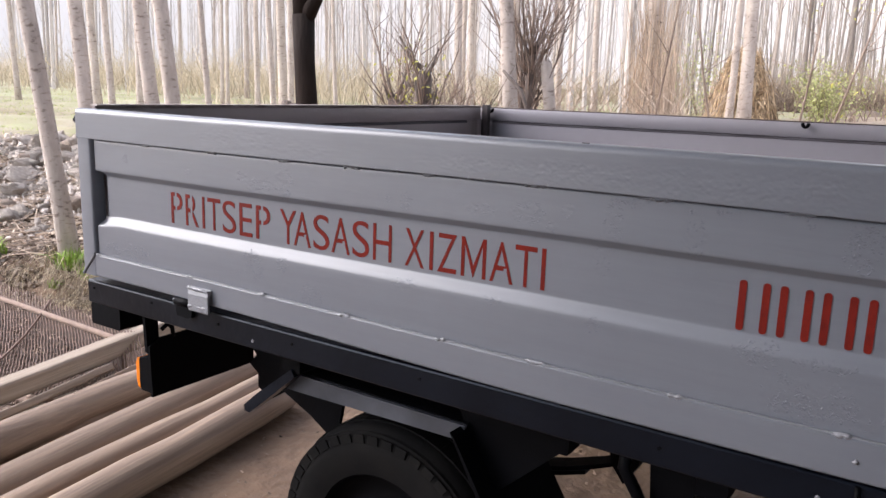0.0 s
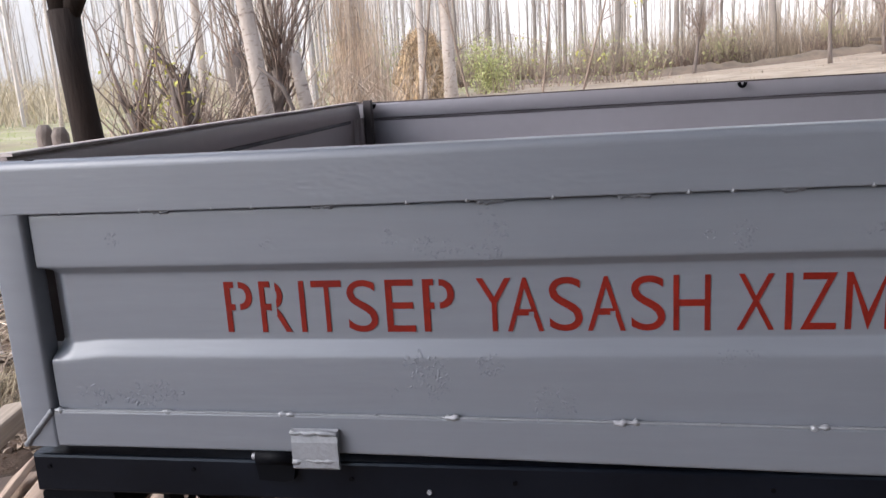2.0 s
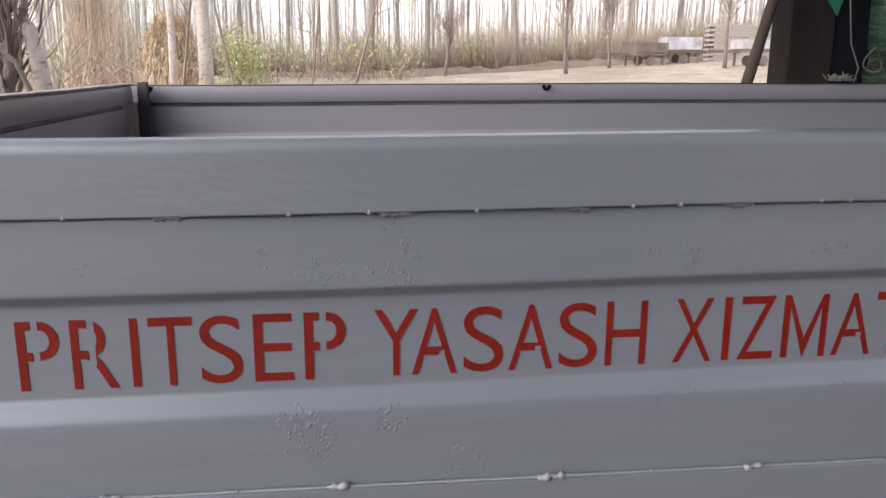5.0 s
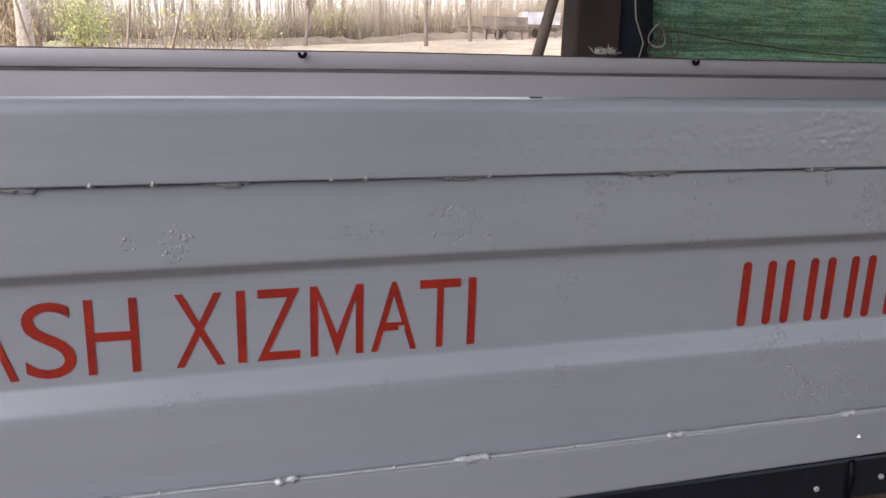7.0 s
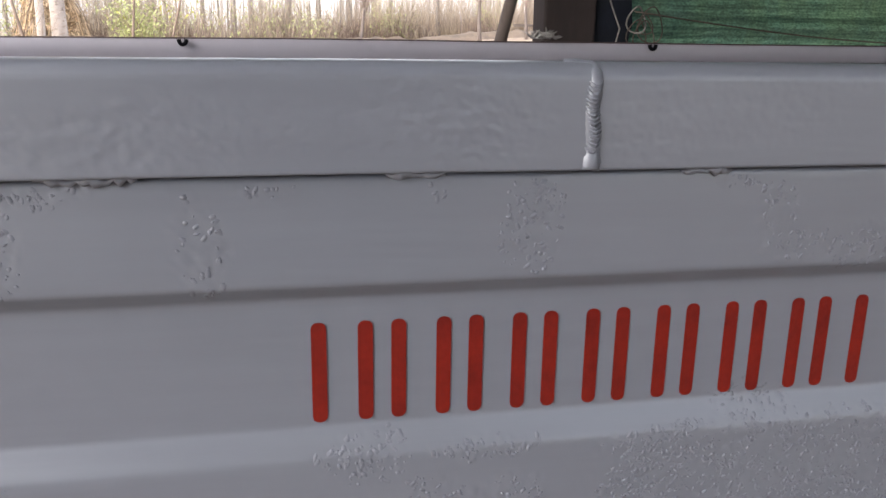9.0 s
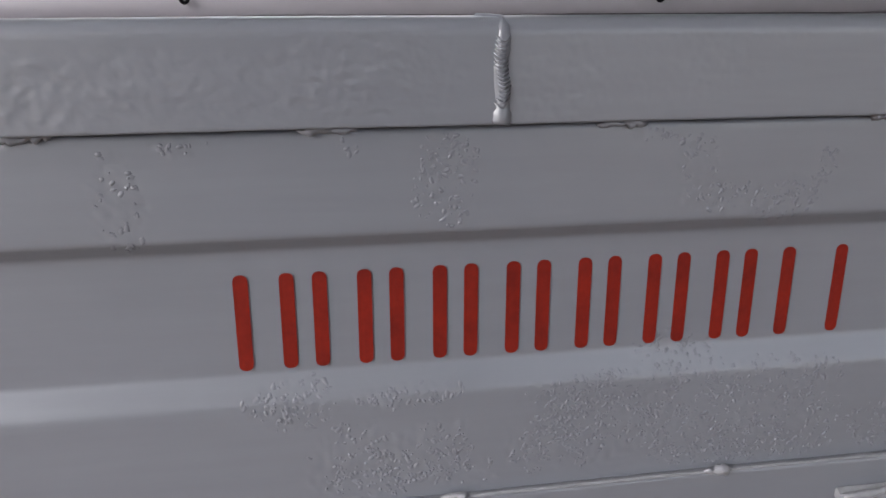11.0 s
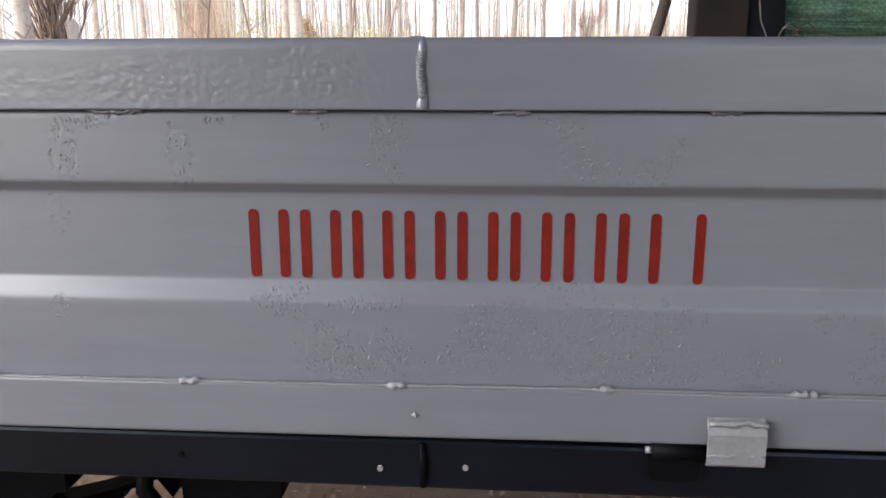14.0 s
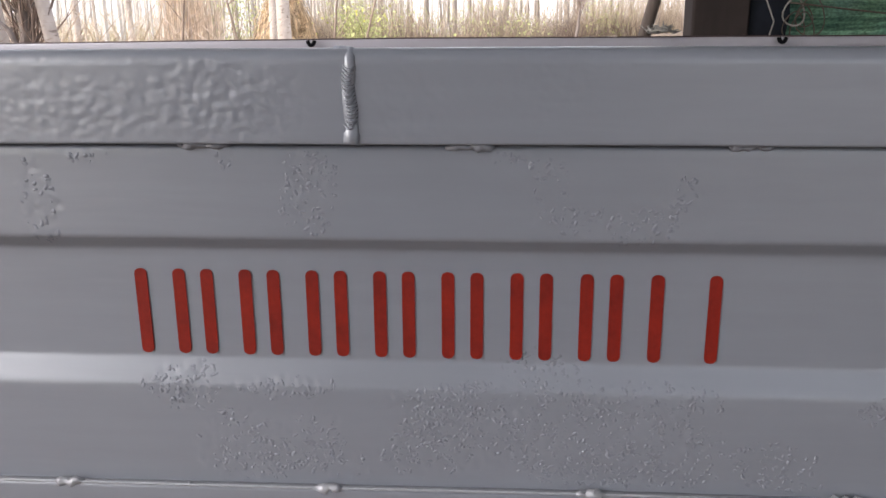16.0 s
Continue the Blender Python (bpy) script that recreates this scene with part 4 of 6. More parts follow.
for x, z, pale in ((1.700, 0.723, 1), (1.795, 0.727, 1), (1.473, 0.731, 0), (0.024, 0.739, 0), (0.249, 0.741, 0), (0.478, 0.734, 0), (0.70, 0.735, 0), (0.585, 0.718, 1), (1.02, 0.736, 0), (2.25, 0.738, 1)):
    part("bolt", Shape().tube([(x, 0.010, z), (x, 0.0062, z)], 0.0034 if pale else 0.0032, 8), WELD_PALE if pale else BLACK, rail, "paint-flecked bolt" if pale else "")
part("rail_seam", Shape().tube([(1.748, 0.0085, 0.702), (1.749, 0.0070, 0.730), (1.747, 0.0085, 0.755)], [0.004, 0.0055, 0.004], 6), BLACK, rail)
sh = Shape()
sh.prism([(WIDTH - 0.010, 0.700), (WIDTH - 0.060, 0.700), (WIDTH - 0.060, 0.707), (WIDTH - 0.017, 0.707), (WIDTH - 0.017, 0.751), (WIDTH - 0.060, 0.751), (WIDTH - 0.060, 0.758), (WIDTH - 0.010, 0.758)], "x", 0.0, LENGTH)
part("chassis_rail", sh, BLACK, trailer)
part("rear_beam", Shape().prism(rounded(0.002, 0.644, 0.118, 0.699, 0.006, 2), "y", 0.012, WIDTH - 0.012), BLACK, trailer, "black rear cross beam")
for x in (0.62, 1.25, 1.52, 2.2, 2.9, 3.5, 3.92):
    part("cross_member", Shape().prism(rounded(x, 0.645, x + 0.05, 0.699, 0.004, 2), "y", 0.061, WIDTH - 0.061), BLACK, trailer)
for y in (0.42, 1.40):
    part("main_beam", Shape().prism(rounded(y, 0.52, y + 0.06, 0.645, 0.004, 2), "x", 0.3, 3.98), BLACK, trailer)
sh = Shape()
sh.box((0.045, 0.045, 0.760), (LENGTH - 0.045, WIDTH - 0.045, 0.778))
part("bed", sh, PAINT_IN, trailer, "grey sheet-steel load bed")
for x, y in ((0.037, WIDTH - 0.07), (LENGTH - 0.067, WIDTH - 0.07), (0.037, 0.046), (LENGTH - 0.067, 0.046)):
    part("corner_post", Shape().prism(rounded(x, y, x + 0.03, y + 0.025, 0.004, 2), "z", 0.779, RIM - 0.004), CORNER_STEEL, trailer, "dark rusty corner post")
for x in (0.060, 1.299, 2.660, 3.93):
    arc = [(x + 0.010 * math.cos(a), WIDTH - 0.034, RIM - 0.001 + far_lift(x) + 0.014 * math.sin(a)) for a in [math.pi + k * math.pi / 8 for k in range(9)]]
    part("rope_hook", Shape().tube(arc, 0.0062, 6), BLACK, far, "small black rope hook")
part("latch", Shape().tube([(0.004, 0.050, 1.146), (-0.022, 0.030, 1.146), (-0.038, 0.024, 1.154)], [0.014, 0.016, 0.010], 8), BLACK, rear, "black board latch")


# running gear
def wheel(x, y, out):
    """Tyre with blocky tread and a dished steel rim; out is -1 where the face looks towards the near side."""
    cz, r = 0.277, 0.282
    q = r / 0.306
    sh = Shape()
    ring = 44
    section = [(0.085, 0.190 * q), (0.090, 0.215 * q), (0.094, 0.250 * q), (0.090, 0.280 * q), (0.076, 0.296 * q), (0.045, r - 0.002), (0.0, r), (-0.045, r - 0.002), (-0.076, 0.296 * q), (-0.090, 0.280 * q), (-0.094, 0.250 * q), (-0.090, 0.215 * q), (-0.085, 0.190 * q)]
    verts = [(x + rr * math.cos(2 * math.pi * k / ring), y + w, cz + rr * math.sin(2 * math.pi * k / ring)) for k in range(ring) for w, rr in section]
    m = len(section)
    sh.add(verts, [(k * m + j, k * m + j + 1, ((k + 1) % ring) * m + j + 1, ((k + 1) % ring) * m + j) for k in range(ring) for j in range(m - 1)], True)
    tread = Shape()
    for k in range(ring):
        a = 2 * math.pi * (k + 0.5) / ring
        for w0, w1 in ((-0.086, -0.050), (-0.044, -0.004), (0.004, 0.044), (0.050, 0.086)):
            shoulder = 0.012 if abs(w0 + w1) > 0.1 else 0.0
            m4 = Matrix.Translation((x, y, cz)) @ Matrix.Rotation(-a + 0.03 * (w0 > 0), 4, "Y")
            tread.box((r - 0.006 - shoulder, w0, -0.0195), (r + 0.0012 - shoulder, w1, 0.0195), m4)
        for side in (-1, 1):
            m4 = Matrix.Translation((x, y, cz)) @ Matrix.Rotation(-a, 4, "Y")
            tread.box((0.268 * q, side * 0.0905 - 0.0035, -0.013), (0.289 * q, side * 0.0905 + 0.0006, 0.013), m4)
    w = thing("wheel", (x, y, cz))
    w.parent = trailer
    w.location = Vector((x, y, cz)) - ORIGIN[trailer.name]
    part("tyre", sh, RUBBER, w, "worn black rubber tyre")
    tagged(part("tread", tread, RUBBER, w), kind="stuff")
    sh = Shape()
    face = [(0.19 * q, 0.086), (0.185 * q, 0.05), (0.165 * q, 0.035), (0.12 * q, 0.05), (0.07, 0.045), (0.05, 0.075), (0.0, 0.078)]
    verts = [(x + rr * math.cos(2 * math.pi * k / 28), y + out * d, cz + rr * math.sin(2 * math.pi * k / 28)) for k in range(28) for rr, d in face]
    m = len(face)
    sh.add(verts, [(k * m + j, k * m + j + 1, ((k + 1) % 28) * m + j + 1, ((k + 1) % 28) * m + j) for k in range(28) for j in range(m - 1)], True)
    part("rim", sh, BLACK, w)
    for k in range(5):
        a = 2 * math.pi * k / 5
        p = (x + 0.095 * math.cos(a), y + out * 0.046, cz + 0.095 * math.sin(a))
        part("wheel_nut", Shape().tube([p, (p[0], p[1] + out * 0.02, p[2])], 0.011, 6, smooth=False), BLACK, w)


for x in (0.865, 3.15):
    wheel(x, 0.185, -1)
    wheel(x, WIDTH - 0.185, 1)
    part("axle", Shape().tube([(x, 0.14, 0.277), (x, WIDTH - 0.14, 0.277)], 0.035, 10), BLACK, trailer)
    for y in (0.40, WIDTH - 0.44):
        sh = Shape()
        for k in range(4):
            half = 0.42 - 0.09 * k
            o = [(x + half * (q / 6 - 1), 0.40 - 0.011 * k + 0.10 * (q / 6 - 1) ** 2 * (half / 0.42) ** 2) for q in range(13)]
            sh.prism(o + [(a, b - 0.010) for a, b in reversed(o)], "y", y, y + 0.055)
        part("leaf_spring", sh, BLACK, trailer)
        for hx in (x - 0.43, x + 0.40):
            part("spring_hanger", Shape().prism([(hx - 0.03, 0.655), (hx + 0.07, 0.655), (hx + 0.05, 0.50), (hx + 0.02, 0.45), (hx - 0.01, 0.49)], "y", y - 0.01, y + 0.065), BLACK, trailer)

# mudguard over the rear wheel: pale plate, sloping ends
part("mudguard_top", Shape().prism([(0.625, 0.634), (0.64, 0.638), (1.075, 0.634), (1.075, 0.626), (0.635, 0.628)], "y", 0.0915, 0.30), BLACK, trailer, "black mudguard plate")
part("mudguard_lip", Shape().prism([(0.618, 0.634), (1.076, 0.632), (1.070, 0.600), (0.612, 0.594)], "y", 0.083, 0.091), STEEL_BLUE, trailer, "worn blue-grey mudguard lip")
part("mudguard_flap", Shape().prism([(0.650, 0.655), (0.660, 0.640), (0.560, 0.555), (0.520, 0.523), (0.505, 0.524), (0.503, 0.538), (0.545, 0.575)], "y", 0.055, 0.081), BLACK_RAIL, trailer, "bent dark mudguard tongue")
part("mudguard_slope", Shape().prism([(1.066, 0.630), (1.076, 0.622), (1.20, 0.42), (1.188, 0.415)], "y", 0.045, 0.30), BLACK, trailer)
part("mudguard_bracket", Shape().prism([(1.03, 0.700), (1.30, 0.700), (1.31, 0.665), (1.13, 0.50), (1.10, 0.56)], "y", 0.10, 0.112), BLACK, trailer, "black triangular bracket")
part("mudguard_bracket", Shape().prism([(0.470, 0.645), (0.480, 0.526), (0.573, 0.484), (0.631, 0.450), (0.665, 0.480), (0.700, 0.645)], "y", 0.196, 0.206), BLACK, trailer)
part("rear_hanger", Shape().prism([(0.285, 0.645), (0.315, 0.605), (0.345, 0.570), (0.320, 0.543), (0.350, 0.522), (0.350, 0.485), (0.395, 0.463), (0.484, 0.520), (0.446, 0.528), (0.444, 0.645)], "y", 0.245, 0.262), BLACK, trailer, "black stepped spring hanger")
part("prop_leg", Shape().prism([(1.440, 0.700), (1.515, 0.700), (1.520, 0.60), (1.505, 0.45), (1.470, 0.42), (1.452, 0.52)], "y", 0.07, 0.13), BLACK, trailer, "black stub leg")
part("hook", Shape().tube([(1.405, 0.06, 0.700), (1.405, 0.05, 0.66), (1.425, 0.05, 0.63), (1.44, 0.055, 0.60), (1.42, 0.055, 0.585)], 0.011, 7), BLACK, trailer)
part("lamp_arm", Shape().prism([(0.026, 0.700), (0.062, 0.700), (0.066, 0.600), (0.030, 0.600)], "x", 0.186, 0.196), BLACK, trailer)
part("lamp_board", Shape().prism([(0.034, 0.486), (0.366, 0.486), (0.368, 0.600), (0.352, 0.633), (0.060, 0.633), (0.030, 0.617)], "x", 0.1965, 0.2045), BLACK, trailer, "black board that carries the tail lamp")
part("lamp_cable", Shape().tube([(0.205, 0.100, 0.628), (0.207, 0.096, 0.652), (0.202, 0.085, 0.662), (0.198, 0.070, 0.650)], 0.006, 6), BLACK, trailer)
lamp = part("tail_lamp", Shape().prism(rounded(0.1415, 0.489, 0.196, 0.576, 0.010, 3), "y", 0.044, 0.150), BLACK, trailer, "black tail lamp housing")
part("lens", Shape().prism([(0.141, 0.491), (0.141, 0.574), (0.131, 0.570), (0.126, 0.552), (0.126, 0.512), (0.131, 0.495)], "y", 0.046, 0.148), AMBER, lamp, "orange lamp lens")


# ---- shed: posts and net, plus unseen roof and walls added to block light ----
# roof and walls stay out of view; they only shade the trailer
ROOF_X = -0.15
sh = Shape()
for k in range(50):
    x = ROOF_X + 0.15 * k
    o = [(x + 0.15 * q / 4, 0.016 * math.sin(2 * math.pi * q / 4)) for q in range(5)]
    verts = [(a, -3.2, 2.62 + b) for a, b in o] + [(a, 3.9, 2.76 + b) for a, b in o]
    sh.add(verts, [(q, q + 1, 6 + q, 5 + q) for q in range(4)], True)
    sh.add([(a, b, c + 0.004) for a, b, c in verts], [(q, q + 1, 6 + q, 5 + q) for q in range(4)], True)
tagged(link_mesh("roof", sh.mesh("roof", fix=False), ROOFING), "unseen dark corrugated roof added to shade the trailer", "roof", kind="structure")
tagged(link_mesh("blocker_south", Shape().box((0.0, -3.3, -0.1), (2.5, -3.2, 2.62)).mesh("blocker_south"), ROOFING), "unseen dark wall added to block light", "wall", kind="structure")
tagged(link_mesh("blocker_east", Shape().box((7.6, -3.3, -0.1), (7.7, 3.9, 2.70)).mesh("blocker_east"), ROOFING), "unseen dark wall added to block light", "wall", kind="structure")

rnd = random.Random(11)
post = thing("shed_post", (-1.20, 2.08, 0.0), "dark weathered forked tree-trunk post of the shed", "post")
path = [(-1.155, 2.06, 0.0), (-1.165, 2.065, 0.5), (-1.175, 2.065, 1.0), (-1.205, 2.072, 1.35), (-1.215, 2.075, 1.58)]
part("trunk", Shape().tube(path, [0.085, 0.070, 0.060, 0.055, 0.060], 12), POST, post)
part("fork_limb", Shape().tube([(-1.215, 2.075, 1.54), (-1.245, 2.075, 1.80), (-1.26, 2.075, 2.2), (-1.25, 2.075, 2.70)], [0.052, 0.042, 0.038, 0.036], 10), POST, post)
part("fork_limb", Shape().tube([(-1.205, 2.075, 1.55), (-1.135, 2.085, 1.66), (-1.03, 2.09, 1.84), (-0.90, 2.10, 2.25), (-0.86, 2.10, 2.71)], [0.046, 0.036, 0.032, 0.028, 0.026], 10), POST, post)
for k, (x, y, dx, top) in enumerate(((-1.50, 2.26, 0.02, 1.132), (-1.415, 2.24, -0.05, 1.120))):
    g = ground_height(x, y)
    log = solo("short_log", Shape().tube([(x + dx, y + 0.25, g - 0.02), (x, y, 0.7), (x, y - 0.02, top - 0.03), (x, y - 0.02, top)], [0.042, 0.040, 0.036, 0.022], 9), BARK_DARK, (x, y, g), "short dark log propped up beside the shed post", "log", "short logs by the post")

black = thing("shed_post", (2.665, 2.78, 0.0), "broad tarred black timber post of the shed", "post")
part("timber", Shape().prism(rounded(2.588, 2.70, 2.805, 2.86, 0.012, 3), "z", 0.0, 2.73), POST_BROWN, black)
part("batten", Shape().box((2.807, 2.72, 0.0), (2.99, 2.79, 2.72)), POST_BLACK, black, "black batten beside the post")
prop = solo("leaning_prop", Shape().tube([(2.08, 2.68, 0.0), (2.408, 2.68, 1.17), (2.622, 2.67, 2.05), (2.78, 2.66, 2.70)], [0.027, 0.025, 0.023, 0.021], 7), STICK, (2.06, 2.72, 0.0), "dark wooden stick leaning against the black post", "prop")


def net_sheet():
    sh = Shape()
    nx, nz = 90, 40
    verts = []
    for i in range(nx + 1):
        u = i / nx
        x, y = 2.925 + 5.23 * u, 2.665 + 1.04 * u
        for j in range(nz + 1):
            z = 0.45 + 2.25 * j / nz
            fold = 0.035 * math.sin(u * 31 + 2 * fbm(u * 5, z, 1)) * (0.4 + 0.6 * abs(z - 1.25)) + 0.03 * fbm(u * 9, z * 1.5, 3)
            tuck = -0.04 * math.exp(-((z - 1.25 + 0.07 * u) / 0.05) ** 2)
            verts.append((x + fold * 0.2, y - fold + tuck, z))
    faces = [(i * (nz + 1) + j, (i + 1) * (nz + 1) + j, (i + 1) * (nz + 1) + j + 1, i * (nz + 1) + j + 1) for i in range(nx) for j in range(nz)]
    sh.add(verts, faces, True)
    return sh


net = thing("shade_net", (5.5, 3.1, 0.45), "green woven shade net hung as the shed wall", "net")
part("sheet", net_sheet(), NET, net)
sh = Shape()
sh.add([(2.40, 2.665, 2.10), (2.62, 2.655, 1.64), (2.78, 2.66, 1.44), (2.84, 2.665, 1.62), (2.90, 2.67, 2.2)], [(0, 1, 2, 3, 4)])
sh.add([(2.40, 2.672, 2.10), (2.62, 2.662, 1.64), (2.78, 2.667, 1.44), (2.84, 2.672, 1.62), (2.90, 2.677, 2.2)], [(0, 1, 2, 3, 4)])
part("flap", sh, surface("bright_green_net", (0.02, 0.19, 0.11), 0.6, 0, (0.012, 0.13, 0.08), scale=12, bump=0.3, bump_scale=160), net, "bright green folded corner of the net")
rope = []
for k in range(41):
    u = k / 40
    x = 2.90 + 5.0 * u
    sag = 1.285 - 0.11 * math.sin(math.pi * min(1.0, u / 0.32) * 0.5) + (0.055 * smoothstep(0.32, 0.6, u))
    rope.append((x, 2.60 + 1.0 * u - 0.05, sag))
tagged(link_mesh("rope", Shape().tube(rope, 0.0034, 6).mesh("rope"), ROPE, None, "", (5.4, 3.05, 1.2)), "thin brown rope tied along the green net", "rope")
coil = thing("wire_coil", (2.92, 2.60, 1.20), "loose loops of pale cord hung on the post", "cord")
for k in range(5):
    r, cx, cz, ph = rnd.uniform(0.035, 0.07), 2.90 + rnd.uniform(-0.05, 0.10), 1.22 + rnd.uniform(-0.03, 0.04), rnd.uniform(0, 1)
    loop = [(cx + r * 0.75 * math.cos(a), 2.60 + 0.02 * math.sin(2 * a + ph), cz + r * math.sin(a)) for a in [2 * math.pi * q / 18 for q in range(19)]]
    part("loop", Shape().tube(loop, 0.0025 if k else 0.0035, 5), ROPE if k else WHITE_LINE, coil)
part("hanging_end", Shape().tube([(2.81, 2.62, 1.75), (2.80, 2.61, 1.50), (2.82, 2.60, 1.32), (2.86, 2.59, 1.22), (2.84, 2.59, 1.14)], 0.0032, 6), WHITE_LINE, coil, "grey cord end")
sh = Shape()
for k in range(60):
    a, b = rnd.uniform(0, 6.28), rnd.uniform(0, 1)
    p = Vector((2.318 + 0.045 * math.cos(a) * b, WIDTH - 0.02 + 0.03 * math.sin(a), RIM + 0.005 + 0.018 * rnd.random() * (1 - b)))
    sh.tube([p, p + Vector((rnd.uniform(-0.03, 0.03), 0, rnd.uniform(0.0, 0.02)))], [0.004, 0.001], 4)
solo("rag", sh, WHITE_LINE, (2.318, WIDTH - 0.02, RIM), "tuft of pale fibre caught on the trailer rim", "rag")


# ---- timber beside the trailer ----
def pole(name, a, b, r0, r1, material, label, group="poles beside the trailer", sides=14, squash=1.0):
    a, b = Vector(a), Vector(b)
    n = 10
    path = [a.lerp(b, k / n) + Vector((0.012 * fbm(k * 0.5, a.x * 7, 1), 0, 0.008 * fbm(k * 0.5, a.x * 5, 4))) for k in range(n + 1)]
    radii = [(r0 + (r1 - r0) * k / n) * (1 + 0.05 * fbm(k * 0.9, a.x * 9, 2)) for k in range(n + 1)]
    ob = solo(name, Shape().tube(path, radii, sides, squash=squash), material, tuple(a.lerp(b, 0.5)), label, "log", group)
    return ob


pole("wooden_pole", (0.02, -0.95, 0.070), (-0.315, 1.03, 0.068), 0.068, 0.062, LOG, "peeled round pole lying on bare earth")
pole("wooden_pole", (-0.16, -0.95, 0.062), (-0.46, 1.12, 0.060), 0.058, 0.050, LOG, "peeled round pole lying on bare earth")
pole("wooden_pole", (-0.27, -0.85, 0.070), (-0.63, 1.25, 0.070), 0.066, 0.066, LOG, "thick peeled pole lying on bare earth")
pole("wooden_pole", (-0.42, -0.9, 0.062), (-0.76, 0.95, 0.060), 0.060, 0.052, LOG, "peeled round pole lying on bare earth")
pole("wooden_pole", (-0.46, -0.6, 0.150), (-0.85, 1.30, 0.085), 0.062, 0.064, LOG, "peeled round pole resting on other poles")
pole("wooden_pole", (-0.62, -1.0, 0.060), (-0.80, 0.14, 0.062), 0.060, 0.062, LOG_GREY, "short grey pole lying on bare earth")


def plank(a, b, width, thick, material, label, roll=0.0):
    a, b = Vector(a), Vector(b)
    d = (b - a).normalized()
    side = d.cross(Vector((0, 0, 1))).normalized()
    up = side.cross(d)
    side, up = side * math.cos(roll) + up * math.sin(roll), up * math.cos(roll) - side * math.sin(roll)
    sh = Shape()
    n, o = 12, rounded(-width / 2, -thick / 2, width / 2, thick / 2, min(width, thick) * 0.18, 2)
    m = len(o)
    verts = []
    for k in range(n + 1):
        c = a.lerp(b, k / n)
        for p, q in o:
            verts.append(c + side * p * (1 + 0.06 * fbm(k * 0.6, p * 9, 1)) + up * (q + 0.004 * fbm(k * 0.5, 2, 2)))
    sh.add(verts, [(k * m + i, k * m + (i + 1) % m, (k + 1) * m + (i + 1) % m, (k + 1) * m + i) for k in range(n) for i in range(m)])
    sh.add(verts[:m], [tuple(range(m))])
    sh.add(verts[-m:], [tuple(range(m))])
    return solo("timber_plank", sh, material, tuple(a.lerp(b, 0.5)), label, "plank", "timber beside the trailer")


plank((-0.86, -0.6, 0.10), (-1.275, 1.53, 0.130), 0.11, 0.075, LOG_GREY, "thick weathered beam lying across other timber", 0.15)
plank((-0.80, -0.2, 0.075), (-1.02, 0.72, 0.085), 0.07, 0.03, LOG_GREY, "thin weathered lath beside the beam", 0.5)
plank((-0.72, -0.1, 0.030), (-1.06, 1.22, 0.035), 0.15, 0.028, LOG, "flat brown board on bare earth", 0.1)
plank((-0.92, 0.2, 0.018), (-1.02, 1.0, 0.018), 0.12, 0.025, LOG_GREY, "flat grey board on bare earth", -0.05)
plank((-0.70, 0.35, 0.14), (-0.98, 1.18, 0.11), 0.10, 0.02, LOG, "brown board leaning on the poles", 0.7)
for x, y in ((-0.92, 0.02), (-1.11, 0.86)):
    solo("stake", Shape().tube([(x, y, -0.05), (x, y, 0.10)], 0.016, 7), LOG, (x, y, 0.0), "short wooden stake under the beam", "stake", "stakes under the beam")
solo("wood_chip", Shape().box((-0.95, 0.64, 0.0), (-0.86, 0.70, 0.022), Matrix.Rotation(0.05, 4, "X")), END_GRAIN, (-0.9, 0.67, 0.0), "pale offcut of sawn wood on bare earth", "offcut")
solo("offcut", Shape().tube([(-0.81, 1.05, 0.10), (-0.82, 1.16, 0.10)], [0.028, 0.026], 8), BARK_OLD, (-0.82, 1.1, 0.1), "small brown knot of wood on the poles", "offcut")


# old bed mesh of wavy wire
mesh_panel = thing("wire_mesh_panel", (-1.6, 0.55, 0.0), "rusty old bed mesh of wavy wire leaning against the bank", "mesh panel")
TL, TR, BL, BR = Vector((-2.75, 0.80, 0.31)), Vector((-1.12, 0.94, 0.16)), Vector((-2.20, 0.05, -0.02)), Vector((-0.98, 0.42, 0.02))


def on_mesh(u, v):
    return TL.lerp(TR, u).lerp(BL.lerp(BR, u), v) + Vector((0, 0.05, -0.06)) * math.sin(math.pi * v) * 0.6


for k in range(104):
    u = -0.34 + 1.34 * k / 103
    pts = [on_mesh(u + 0.34 * j / 60 + 0.0015 * math.sin(j * math.pi / 3 + 0.6 + 0.4 * math.sin(k * 1.7)), j / 60) for j in range(61)]
    part("wire", Shape().tube(pts, 0.0029, 4, caps=False), WIRE, mesh_panel)
for v in (0.13, 0.93):
    pts = [on_mesh(k / 12, v) + Vector((0, -0.006, 0.008)) for k in range(13)]
    part("cross_bar", Shape().tube(pts, 0.013 if v < 0.5 else 0.018, 8), NET_BAR, mesh_panel, "rusty pale cross bar")
for u in (0.36, 0.66):
    part("rod", Shape().tube([on_mesh(u, v / 8) + Vector((0, -0.01, 0.012)) for v in range(9)], 0.0055, 6), WIRE, mesh_panel)


